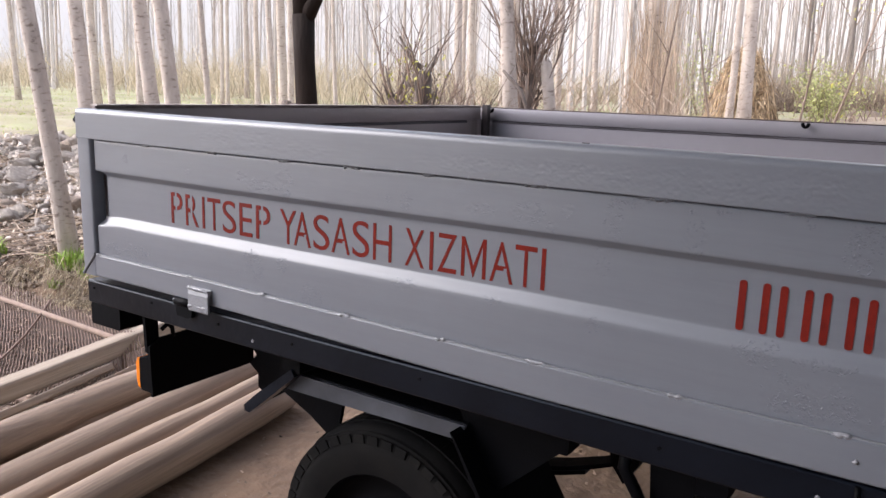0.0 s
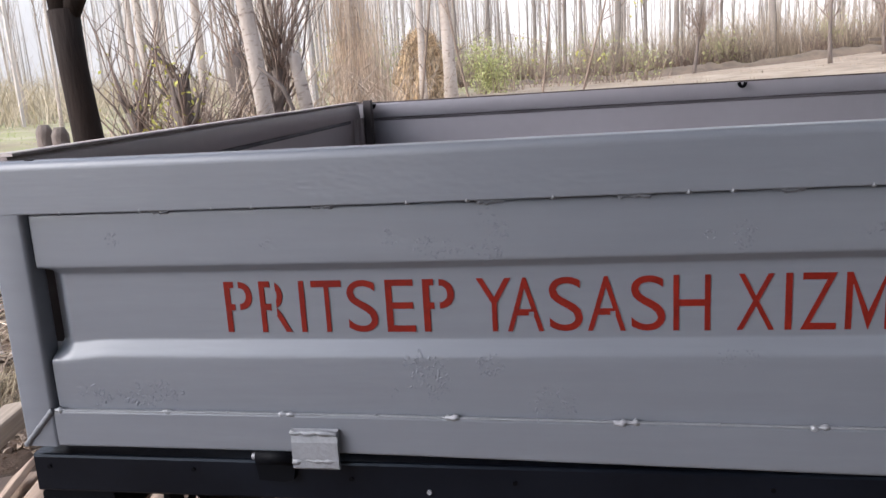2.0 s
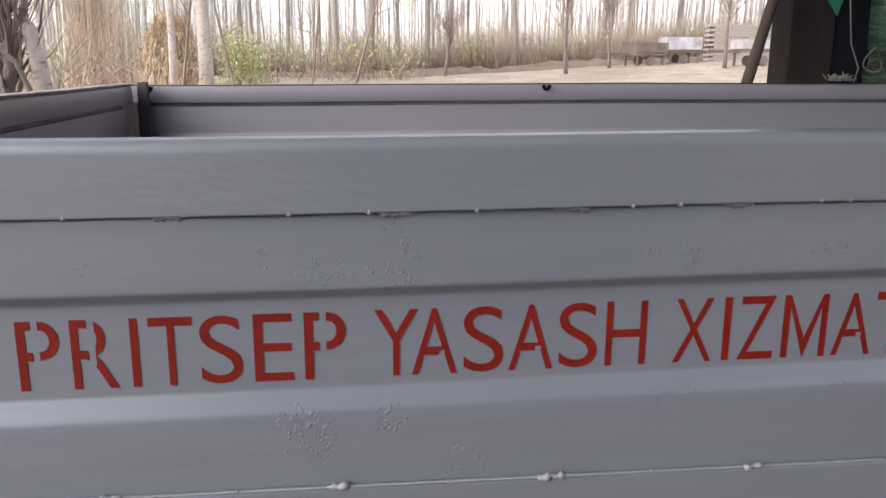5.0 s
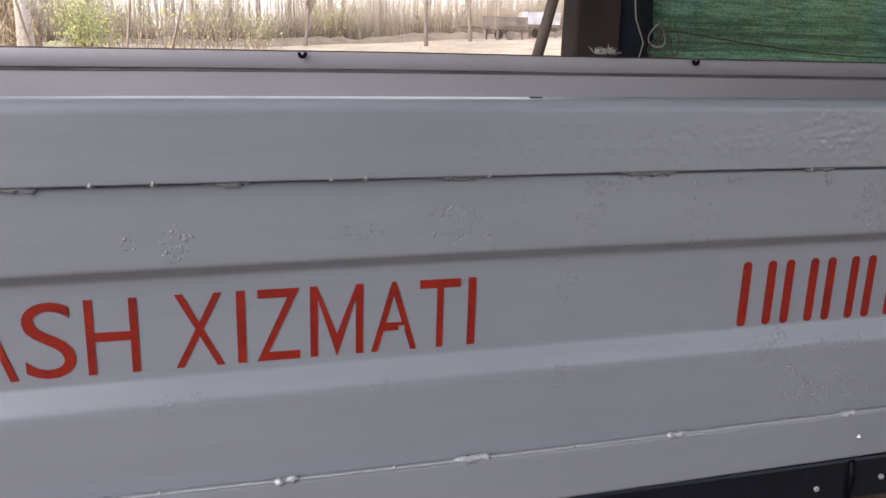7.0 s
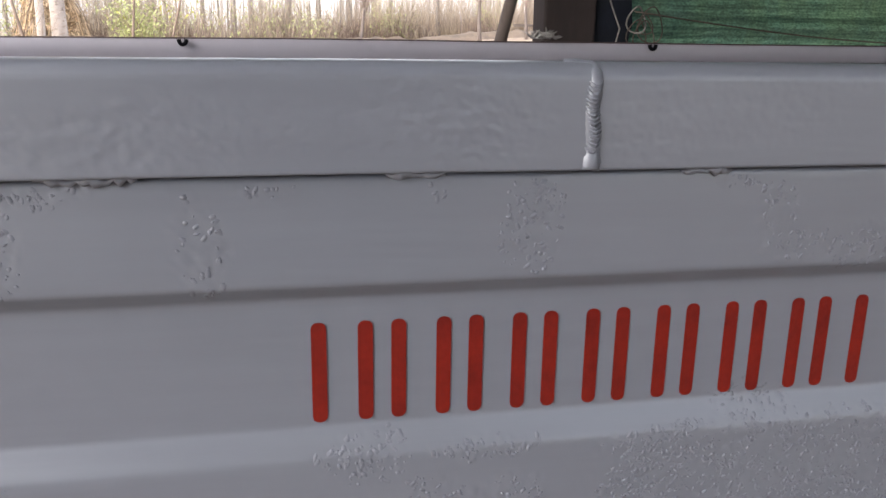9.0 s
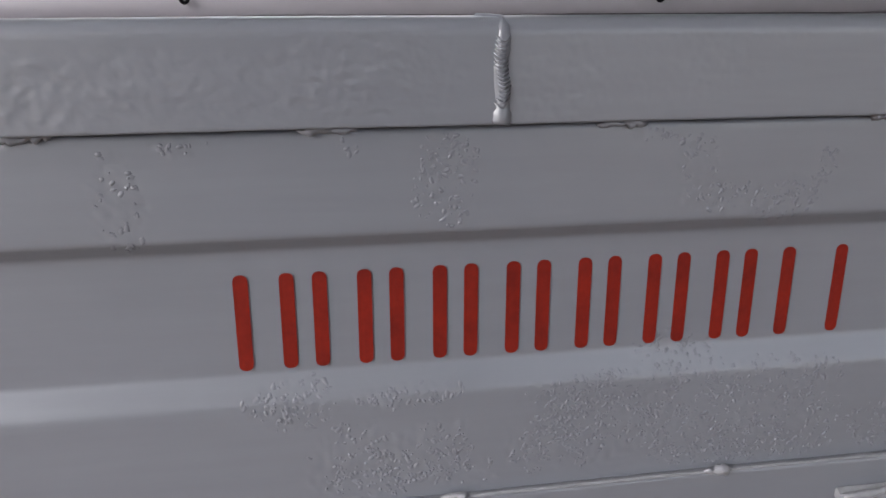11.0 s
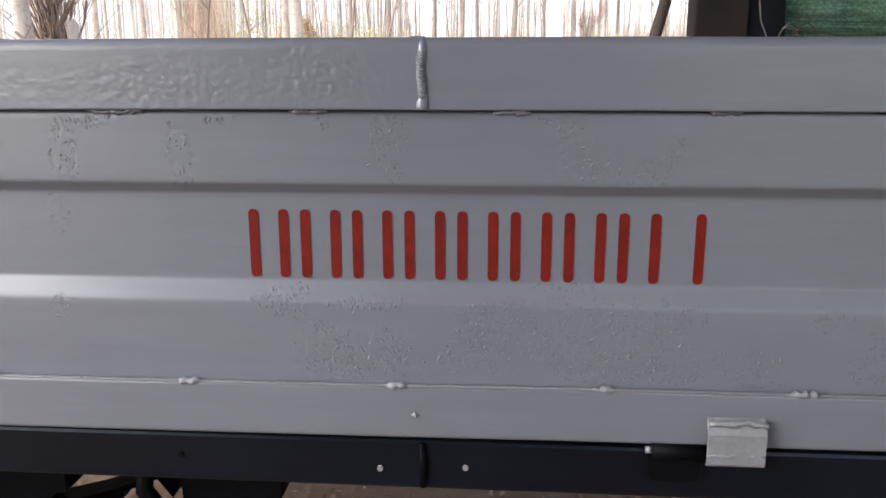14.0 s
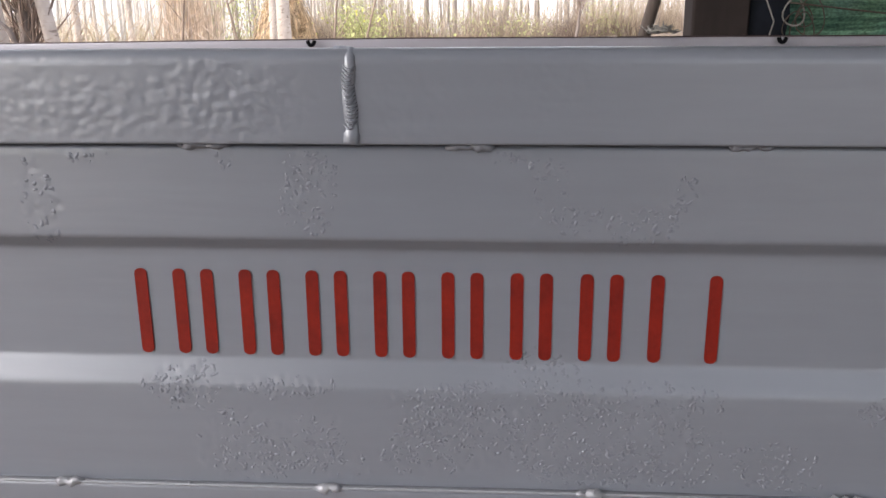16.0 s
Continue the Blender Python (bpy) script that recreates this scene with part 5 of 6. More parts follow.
# ---- bank: rubble, litter, grass ----
def rock_mesh(seed, material):
    bm = bmesh.new()
    bmesh.ops.create_icosphere(bm, subdivisions=3, radius=1.0)
    rn = random.Random(seed * 13 + 5)
    cuts = []
    for _ in range(16):
        n = Vector((rn.gauss(0, 1), rn.gauss(0, 1), rn.gauss(0, 1))).normalized()
        cuts.append((n, rn.uniform(0.45, 1.0)))
    for v in bm.verts:
        d = v.co.normalized()
        k = min(1.15, min((h / d.dot(n) for n, h in cuts if d.dot(n) > 0.05), default=1.15))
        k += 0.14 * noise.noise(d * 3.1 + Vector((seed, 0, 0))) + 0.12 * noise.noise(d * 6 + Vector((0, seed, 0))) + 0.07 * noise.noise(d * 13 + Vector((0, 0, seed)))
        v.co = Vector((d.x * k * 1.15, d.y * k * 0.95, d.z * k * 0.58))
    for f in bm.faces:
        f.smooth = True
    me = bpy.data.meshes.new("rock")
    bm.to_mesh(me)
    bm.free()
    me.materials.append(material)
    return me


rocks = [rock_mesh(k, STONE) for k in range(7)]
clods = [rock_mesh(20 + k, SOIL_ROCK) for k in range(3)]
rnd = random.Random(3)
made = 0
while made < 290:
    x, y = rnd.uniform(-7.5, -1.3), rnd.uniform(1.6, 7.0)
    s = bank_side(x, y)
    if not 0.4 < s < 3.1 or rnd.random() > 0.15 + 0.85 * smoothstep(0.9, 1.7, s) * (1 - 0.6 * smoothstep(2.5, 3.1, s)):
        continue
    size = rnd.choice((0.03, 0.05, 0.07, 0.09, 0.13, 0.17 if s > 1.5 else 0.06)) * rnd.uniform(0.8, 1.3)
    ob = new("rubble_stone", rnd.choice(rocks) if rnd.random() < 0.8 else rnd.choice(clods))
    ob.matrix_basis = pose(x, y, ground_height(x, y) + size * 0.10, rnd.uniform(-25, 25), rnd.uniform(-25, 25), rnd.uniform(0, 360)) @ Matrix.Diagonal((size, size, size, 1))
    tagged(ob, "rough grey lump of broken rubble on the bank", "stone", "rubble on the bank")
    made += 1


for k, (x, y) in enumerate([(rnd.uniform(-7.5, -1.8), rnd.uniform(2.2, 7.0)) for _ in range(430)]):
    if not 1.55 < bank_side(x, y) < 3.0:
        continue
    size = rnd.uniform(0.07, 0.16)
    ob = new("boulder", rocks[k % 7])
    ob.matrix_basis = pose(x, y, ground_height(x, y) - size * 0.02, rnd.uniform(-18, 18), rnd.uniform(-18, 18), rnd.uniform(0, 360)) @ Matrix.Diagonal((size * 1.25, size, size * 0.85, 1))
    tagged(ob, "pale grey broken boulder half sunk in the bank", "stone", "rubble on the bank")


def gravel(count, seed):
    verts, faces = [], []
    rn = random.Random(seed)
    shapes = []
    for me in rocks[:4]:
        bm = bmesh.new()
        bmesh.ops.create_icosphere(bm, subdivisions=1, radius=1.0)
        for v in bm.verts:
            v.co *= 0.7 + 0.6 * rn.random()
        shapes.append(([v.co.copy() for v in bm.verts], [tuple(v.index for v in f.verts) for f in bm.faces]))
        bm.free()
    done = 0
    while done < count:
        x, y = rn.uniform(-7.5, -0.8), rn.uniform(1.2, 7.0)
        s = bank_side(x, y)
        if not 0.1 < s < 3.2 or rn.random() > 0.12 + 0.88 * smoothstep(0.9, 1.7, s):
            continue
        size = rn.uniform(0.008, 0.034)
        m = pose(x, y, ground_height(x, y) + size * 0.3, rn.uniform(0, 360), rn.uniform(0, 360), 0) @ Matrix.Diagonal((size * 1.2, size, size * 0.7, 1))
        pts, fs = shapes[done % 4]
        b = len(verts)
        verts.extend(tuple(m @ p) for p in pts)
        faces.extend(tuple(b + i for i in f) for f in fs)
        done += 1
    me = bpy.data.meshes.new("rubble")
    me.from_pydata(verts, [], faces)
    tagged(link_mesh("rubble", me, STONE), "small grey broken rubble strewn over the bank", "rubble", kind="stuff")


gravel(5200, 77)


def blades(name, spots, material, label, category, lean=0.4, width=0.004):
    """Bent three-sided blades: spots are (x, y, z, height, count, spread)."""
    verts, faces = [], []
    rn = random.Random(len(spots) * 7 + 1)
    for x, y, z, h, count, spread in spots:
        for _ in range(count):
            a, r = rn.uniform(0, 6.283), spread * math.sqrt(rn.random())
            bx, by = x + r * math.cos(a), y + r * math.sin(a)
            hh, ld, la = h * rn.uniform(0.5, 1.25), lean * rn.uniform(0.1, 1.0), rn.uniform(0, 6.283)
            dx, dy = math.cos(la) * hh * ld, math.sin(la) * hh * ld
            w = width * rn.uniform(0.7, 1.3)
            px, py = -math.sin(la) * w, math.cos(la) * w
            b = len(verts)
            verts += [(bx - px, by - py, z), (bx + px, by + py, z), (bx - px * 0.7 + dx * 0.35, by - py * 0.7 + dy * 0.35, z + hh * 0.6), (bx + px * 0.7 + dx * 0.35, by + py * 0.7 + dy * 0.35, z + hh * 0.6), (bx + dx, by + dy, z + hh * (1 - 0.35 * ld))]
            faces += [(b, b + 1, b + 3, b + 2), (b + 2, b + 3, b + 4)]
    me = bpy.data.meshes.new(name)
    me.from_pydata(verts, [], faces)
    return tagged(link_mesh(name, me, material), label, category, kind="stuff")


def scatter(n, box, test, seed):
    rn = random.Random(seed)
    out = []
    while len(out) < n:
        x, y = rn.uniform(box[0], box[1]), rn.uniform(box[2], box[3])
        if test(x, y, rn):
            out.append((x, y))
    return out


tufts = ((-2.47, 2.19, 0.16, 300), (-2.38, 2.27, 0.15, 220), (-2.53, 1.53, 0.12, 170), (-2.50, 1.40, 0.055, 60), (-2.20, 1.69, 0.085, 80), (-2.27, 1.63, 0.06, 50), (-2.24, 2.44, 0.07, 40), (-3.10, 1.36, 0.11, 120), (-2.08, 1.80, 0.09, 90), (-2.36, 1.52, 0.08, 70), (-1.69, 1.77, 0.05, 40), (-3.6, 1.25, 0.10, 80))
for x, y, h, count in tufts:
    ob = blades("grass_tuft", [(x, y, ground_height(x, y) - 0.01, h, count, h * 0.75)], GREEN_GRASS, "bright green spring grass tuft on the bank", "grass", 1.0, 0.0042)
    tagged(ob, group="tufts on the bank")
rn = random.Random(8)
edge = [(x, y, ground_height(x, y) - 0.01, rn.uniform(0.10, 0.22), 6, 0.06) for x, y in scatter(80, (-2.7, -0.6, 0.9, 3.0), lambda x, y, r: -0.12 < bank_side(x, y) < 0.35, 4)]
blades("dry_grass", edge, DRY_GRASS, "matted dry grass hanging over the bank edge", "grass", 1.7, 0.0028)


def hanging_grass(count, seed, low, high, longest, thick):
    """Dry blades that arch out from the bank edge and hang down its face."""
    verts, faces = [], []
    rg = random.Random(seed)
    while count > 0:
        x, y = rg.uniform(-5.0, -1.2), rg.uniform(0.7, 3.2)
        if x < -2.7 + rg.uniform(-0.3, 0.3) or not low < bank_side(x, y) < high or fbm(x * 3, y * 3, 2) < rg.uniform(-0.1, 0.35):
            continue
        count -= 1
        e = 0.02
        gxx, gyy = bank_side(x + e, y) - bank_side(x - e, y), bank_side(x, y + e) - bank_side(x, y - e)
        n = Vector((-gxx, -gyy, 0)).normalized() + Vector((rg.uniform(-1.1, 1.1), rg.uniform(-1.1, 1.1), 0))
        l, w = rg.uniform(0.05, longest), rg.uniform(0.0005, thick)
        p0 = Vector((x, y, ground_height(x, y)))
        p1 = p0 + n * l * 0.35 + Vector((0, 0, l * rg.uniform(0.1, 0.35)))
        p2 = p1 + n * l * 0.35 + Vector((0, 0, -l * rg.uniform(0.2, 0.5)))
        p3 = p2 + n * l * 0.08 + Vector((0, 0, -l * rg.uniform(0.4, 0.8)))
        side = Vector((-n.y, n.x, 0)).normalized() * w
        b = len(verts)
        for p in (p0, p1, p2):
            verts += [tuple(p - side), tuple(p + side)]
        verts.append(tuple(p3))
        faces += [(b, b + 1, b + 3, b + 2), (b + 2, b + 3, b + 5, b + 4), (b + 4, b + 5, b + 6)]
    me = bpy.data.meshes.new("hanging_grass")
    me.from_pydata(verts, [], faces)
    tagged(link_mesh("hanging_grass", me, DRY_GRASS), "dead tan grass hanging down the bank face", "grass", kind="stuff")


hanging_grass(1500, 19, -0.10, 0.12, 0.20, 0.0010)
hanging_grass(1700, 31, -0.36, -0.06, 0.16, 0.0013)


def soil_clods(count, seed):
    """Small crumbled lumps of earth lying on the bank face and at its foot."""
    rg = random.Random(seed)
    verts, faces = [], []
    base = ((1, 0, 0), (0, 1, 0), (-1, 0, 0), (0, -1, 0), (0, 0, 1), (0, 0, -1))
    tris = ((0, 1, 4), (1, 2, 4), (2, 3, 4), (3, 0, 4), (1, 0, 5), (2, 1, 5), (3, 2, 5), (0, 3, 5))
    for x, y in scatter(count, (-3.6, -1.0, 0.7, 3.0), lambda x, y, r: -0.55 < bank_side(x, y) < 0.3 and fbm(x * 4, y * 4, 12) > -0.1, seed):
        size = rg.uniform(0.006, 0.024) * (1.6 if rg.random() < 0.08 else 1.0)
        m = pose(x, y, ground_height(x, y) + size * 0.25, rg.uniform(0, 360), rg.uniform(0, 360), rg.uniform(0, 360))
        b = len(verts)
        verts += [tuple(m @ (Vector(p) * size * rg.uniform(0.6, 1.2))) for p in base]
        faces += [tuple(b + i for i in f) for f in tris]
    me = bpy.data.meshes.new("soil_clods")
    me.from_pydata(verts, [], faces)
    tagged(link_mesh("soil_clods", me, SOIL_ROCK), "crumbled brown clods of earth on the bank face", "soil", kind="stuff")


soil_clods(1600, 47)
stem = Shape()
root = Vector((-2.22, 1.70, ground_height(-2.22, 1.70) - 0.02))
stem.tube([root, root + Vector((-0.030, 0.005, 0.14)), root + Vector((-0.075, 0.010, 0.27)), root + Vector((-0.105, 0.015, 0.42))], [0.006, 0.005, 0.004, 0.002], 6)
stem.tube([root + Vector((-0.030, 0.005, 0.14)), root + Vector((-0.005, 0.03, 0.20)), root + Vector((0.0, 0.04, 0.27))], [0.003, 0.0025, 0.0015], 5)
stem.tube([root + Vector((-0.075, 0.010, 0.27)), root + Vector((-0.11, 0.0, 0.31)), root + Vector((-0.13, -0.01, 0.36))], [0.003, 0.002, 0.0012], 5)
solo("dry_stem", stem, TWIG_DARK, tuple(root), "thin reddish brown dry stem standing on the bank edge", "stem")
field = [(x, y, ground_height(x, y) - 0.01, rn.uniform(0.03, 0.065), 7, 0.2) for x, y in scatter(5200, (-26, -2.5, 3.5, 26), lambda x, y, r: bank_side(x, y) > 3.0, 9)]
blades("field_grass", field, surface("field_grass", (0.36, 0.43, 0.13), 0.85, 0, (0.45, 0.41, 0.20), scale=0.5, bump=0.0, island=0.3), "short pale green field grass", "grass", 1.2, 0.004)


def flakes(name, spots, size, material, label):
    verts, faces = [], []
    rn = random.Random(len(spots))
    for x, y, z in spots:
        s = size * rn.uniform(0.5, 1.4)
        m = pose(x, y, z + s * 0.25, rn.uniform(-50, 50), rn.uniform(-50, 50), rn.uniform(0, 360))
        b = len(verts)
        verts += [tuple(m @ Vector(p)) for p in ((-s, 0, 0), (-0.2 * s, -0.45 * s, 0.15 * s), (s, 0, 0.1 * s), (-0.1 * s, 0.5 * s, 0.2 * s))]
        faces += [(b, b + 1, b + 2), (b, b + 2, b + 3)]
    me = bpy.data.meshes.new(name)
    me.from_pydata(verts, [], faces)
    return tagged(link_mesh(name, me, material), label, "litter", kind="stuff")


flakes("leaf_litter", [(x, y, ground_height(x, y)) for x, y in scatter(15000, (-7.0, 0.0, 0.8, 5.5), lambda x, y, r: -0.48 < bank_side(x, y) < 2.8 and r.random() < 0.8, 21)], 0.017, LITTER, "brown dead leaves strewn over the bank")
flakes("bleached_litter", [(x, y, ground_height(x, y)) for x, y in scatter(15000, (-7.0, 0.0, 0.8, 5.5), lambda x, y, r: -0.18 < bank_side(x, y) < 2.8 and r.random() < 0.8, 27)], 0.019, LITTER_PALE, "bleached dead leaves and chips strewn over the bank")
flakes("dark_litter", [(x, y, ground_height(x, y)) for x, y in scatter(7000, (-7.0, 0.0, 0.8, 5.5), lambda x, y, r: -0.5 < bank_side(x, y) < 2.4 and fbm(x * 2, y * 2, 4) > 0.0, 28)], 0.021, LITTER_DARK, "moist dark dead leaves on the bank")
flakes("ditch_litter", [(x, y, ground_height(x, y)) for x, y in scatter(5600, (-3.9, -1.1, -0.9, 1.9), lambda x, y, r: bank_side(x, y) < 0.1 and y < 1.05 - 0.1 * x - 0.25 and r.random() < smoothstep(-0.9, 0.15, y), 23)], 0.013, LITTER, "brown dead leaves and twigs under the mesh")
flakes("ground_litter", [(x, y, ground_height(x, y)) for x, y in scatter(2600, (-1.3, 4.0, -1.0, 2.6), lambda x, y, r: r.random() < 0.25 + 0.75 * smoothstep(-0.1, 0.3, fbm(x * 2, y * 2, 5)), 22)], 0.009, LITTER, "small chips and bark on bare earth")

flakes("straw_litter", [(x, y, ground_height(x, y)) for x, y in scatter(1800, (1.2, 4.2, 0.4, 3.0), lambda x, y, r: fbm(x * 2.5, y * 2.5, 6) > -0.15, 29)], 0.011, LITTER_PALE, "pale straw and bark chips on earth under the trailer")


def bank_sticks():
    rg = random.Random(61)
    sh = Shape()
    for x, y in scatter(800, (-6.5, -1.0, 1.0, 4.5), lambda x, y, r: 0.0 < bank_side(x, y) < 2.4, 62):
        a, l = rg.uniform(0, 6.283), rg.uniform(0.08, 0.4)
        d = Vector((math.cos(a), math.sin(a), 0)) * l / 2
        pts = [Vector((x, y, 0)) + d * u for u in (-1, 0, 1)]
        sh.tube([(p.x, p.y, ground_height(p.x, p.y) + 0.012 + 0.02 * rg.random()) for p in pts], [0.004, 0.0035, 0.002], 4)
    tagged(link_mesh("fallen_twig", sh.mesh("fallen_twig"), TWIG_PALE), "thin fallen twigs strewn over the bank", "twigs", kind="stuff")


bank_sticks()


# ---- trees ----
def limb(sh, base, direction, length, r, rn, sides=5, bend=0.25, n=4):
    p, d = Vector(base), Vector(direction).normalized()
    path, radii = [p.copy()], [r]
    for k in range(n):
        d = (d + Vector((rn.uniform(-bend, bend), rn.uniform(-bend, bend), rn.uniform(-bend * 0.3, bend * 0.7)))).normalized()
        p = p + d * length / n
        path.append(p.copy())
        radii.append(r * (1 - 0.8 * (k + 1) / n))
    sh.tube(path, radii, sides, caps=False)
    return path


def poplar(seed, height, r, crown_from, bark=BARK, label="tall bare poplar with pale smooth bark"):
    """A poplar at the origin: tapered trunk, steep bare limbs and twigs."""
    rn = random.Random(seed)
    ob = thing("poplar_tree", (0, 0, 0), label, "tree", "poplars behind the trailer")
    n = 16
    path = [(0.05 * fbm(k * 0.35, seed, 1) * k / 4, 0.05 * fbm(k * 0.35, seed, 5) * k / 4, -0.3 + (height + 0.3) * k / n) for k in range(n + 1)]
    radii = [r * (1.0 - 0.85 * k / n) * (1.35 if k == 0 else 1.0) * (1 + 0.05 * fbm(k * 0.8, seed, 9)) for k in range(n + 1)]
    part("trunk", Shape().tube(path, radii, 12), bark, ob)
    sh = Shape()
    for k in range(27):
        u = crown_from + (0.97 - crown_from) * ((k + rn.random()) / 27) ** 1.25
        i = min(n - 1, int(u * n))
        base = Vector(path[i]).lerp(Vector(path[i + 1]), u * n - i)
        a = rn.uniform(0, 6.283)
        tip = limb(sh, base, (math.cos(a) * 0.45, math.sin(a) * 0.45, 1.0), height * 0.16 * (1.15 - u) + 0.6, r * 0.22 * (1.1 - u) + 0.004, rn, 4, 0.16, 4)
        for q in range(3):
            b = tip[1 + q]
            limb(sh, b, (rn.uniform(-1, 1), rn.uniform(-1, 1), 1.0), rn.uniform(0.4, 1.0), 0.006, rn, 3, 0.2, 3)
    part("crown", sh, TWIG, ob, "bare twigs with the first buds")
    return ob


POPLARS = [poplar(1, 15.0, 0.115, 0.30), poplar(2, 16.0, 0.125, 0.26), poplar(3, 14.0, 0.12, 0.33), poplar(4, 15.5, 0.11, 0.22)]
# x, y, trunk radius, lean towards (dx, dy) in degrees
STANDS = [
    (-2.66, 1.60, 0.054, -4.0, -4.5), (-2.90, 2.66, 0.060, -3.5, -3.5), (-4.60, 3.04, 0.068, -2.0, -2.0), (-4.60, 3.72, 0.070, -3.0, -3.5), (-5.05, 4.75, 0.074, -2.5, -2.5),
    (-5.28, 5.90, 0.080, -1.5, -2.0), (-5.55, 6.45, 0.080, -0.5, 0.0), (-5.60, 2.45, 0.085, -2.0, -1.5), (-1.56, 5.04, 0.145, -5.5, -1.0), (-1.10, 10.8, 0.20, -0.8, -1.0),
]
STANDS += [
    (-2.12, 13.9, 0.125, 0.5, 0.0), (-2.60, 11.2, 0.23, -0.5, 0.5), (-3.6, 7.3, 0.11, -1.0, -1.0), (-4.2, 9.4, 0.11, 0.5, -1.0), (-3.1, 9.0, 0.09, -1.0, 0.0),
    (-6.6, 7.4, 0.11, -1.0, -1.0), (-7.4, 5.2, 0.10, -2.0, -1.0), (-8.6, 8.8, 0.10, 0.0, -1.0), (-5.2, 11.5, 0.13, 0.0, 1.0), (-7.0, 13.0, 0.12, -1.0, 0.0),
]
rn = random.Random(17)
for row in range(7):
    for col in range(7):
        x, y = -9.5 - 3.4 * row + rn.uniform(-0.8, 0.8) + col * 0.9, 6.5 + 3.6 * col + rn.uniform(-1, 1) + row * 1.2
        if x < -3.2:
            STANDS.append((x, y, rn.uniform(0.08, 0.13), rn.uniform(-2.5, 1.5), rn.uniform(-2, 2)))
FIELD_TREES = [poplar(5, 14.0, 0.12, 0.2, BARK_GREY, "tall bare tree with grey bark at the field edge"), poplar(6, 13.0, 0.12, 0.25, BARK_GREY, "tall bare tree with grey bark at the field edge")]
for k in range(46):
    x = -4.5 + 1.35 * k + rn.uniform(-0.6, 0.6)
    y, s = 31.5 + 0.12 * x + rn.uniform(-1.2, 6.0), rn.uniform(0.5, 1.15)
    m = pose(x, y, ground_height(x, y), rn.uniform(-2, 2), rn.uniform(-2, 2), rn.uniform(0, 360)) @ Matrix.Diagonal((s, s, rn.uniform(0.75, 1.05), 1))
    if k < 2:
        FIELD_TREES[k].matrix_basis = m
    else:
        copy_thing(FIELD_TREES[k % 2], m)
for k, (x, y, r, lx, ly) in enumerate(STANDS):
    src = POPLARS[k % 4]
    s = r / (0.115, 0.125, 0.12, 0.11)[k % 4]
    hs = min(1.25, max(0.75, s ** 0.5))
    m = pose(x, y, ground_height(x, y), -ly, lx, 0) @ pose(0, 0, 0, 0, 0, rn.uniform(0, 360)) @ Matrix.Diagonal((s, s, hs, 1))
    if k < 4:
        src.matrix_basis = m
    else:
        STANDS[k] = copy_thing(POPLARS[k % 4], m)


def far_wood(name, spots, saplings, bark, label, seed):
    """Distant stand: slender trunks with steep limbs, thinning into brush."""
    verts, faces = [], []
    rn = random.Random(seed)

    def stick(p, q, r0, r1, sides=5):
        b = len(verts)
        for c, r in ((p, r0), (q, r1)):
            for k in range(sides):
                a = 6.2832 * k / sides
                verts.append((c[0] + r * math.cos(a), c[1] + r * math.sin(a), c[2]))
        for k in range(sides):
            k2 = (k + 1) % sides
            faces.append((b + k, b + k2, b + sides + k2, b + sides + k))

    for x, y in spots:
        if x < -14 and math.hypot(x, y) < 24:
            continue
        h, r, g = rn.uniform(10, 16), rn.uniform(0.035, 0.08), ground_height(x, y) - 0.2
        dx, dy = rn.uniform(-0.5, 0.5), rn.uniform(-0.5, 0.5)
        stick((x, y, g), (x + dx * 0.4, y + dy * 0.4, g + h * 0.45), r, r * 0.7)
        stick((x + dx * 0.4, y + dy * 0.4, g + h * 0.45), (x + dx, y + dy, g + h), r * 0.7, 0.02, 4)
        for _ in range(20):
            u = rn.uniform(0.12, 0.95)
            a, l = rn.uniform(0, 6.283), rn.uniform(0.7, 2.0)
            b = (x + dx * u, y + dy * u, g + h * u)
            stick(b, (b[0] + math.cos(a) * l * 0.4, b[1] + math.sin(a) * l * 0.4, b[2] + l), 0.016, 0.004, 3)
    for _ in range(saplings):
        x = rn.uniform(-7, 46)
        y = 30.5 + 0.12 * x + 7 * rn.random()
        h, r, g = rn.uniform(4, 10), rn.uniform(0.02, 0.055), ground_height(x, y) - 0.2
        dx, dy = rn.uniform(-0.6, 0.6), rn.uniform(-0.6, 0.6)
        stick((x, y, g), (x + dx, y + dy, g + h), r, 0.01, 4)
        for _ in range(10):
            u, a, l = rn.uniform(0.2, 0.9), rn.uniform(0, 6.283), rn.uniform(0.4, 1.4)
            b = (x + dx * u, y + dy * u, g + h * u)
            stick(b, (b[0] + math.cos(a) * l * 0.5, b[1] + math.sin(a) * l * 0.5, b[2] + l), 0.011, 0.003, 3)
    me = bpy.data.meshes.new(name)
    me.from_pydata(verts, [], faces)
    tagged(link_mesh(name, me, bark), label, "woods", kind="stuff")


rn = random.Random(24)
far_wood("far_wood", [(rn.uniform(-75, -14), rn.uniform(6, 75)) for _ in range(380)] + [(rn.uniform(-14, -5), rn.uniform(16, 60)) for _ in range(70)], 0, BARK_FAR, "dense distant plantation of bare poplars, paled by painted haze", 23)
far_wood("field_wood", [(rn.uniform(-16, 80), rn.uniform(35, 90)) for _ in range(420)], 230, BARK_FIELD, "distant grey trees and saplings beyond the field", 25)


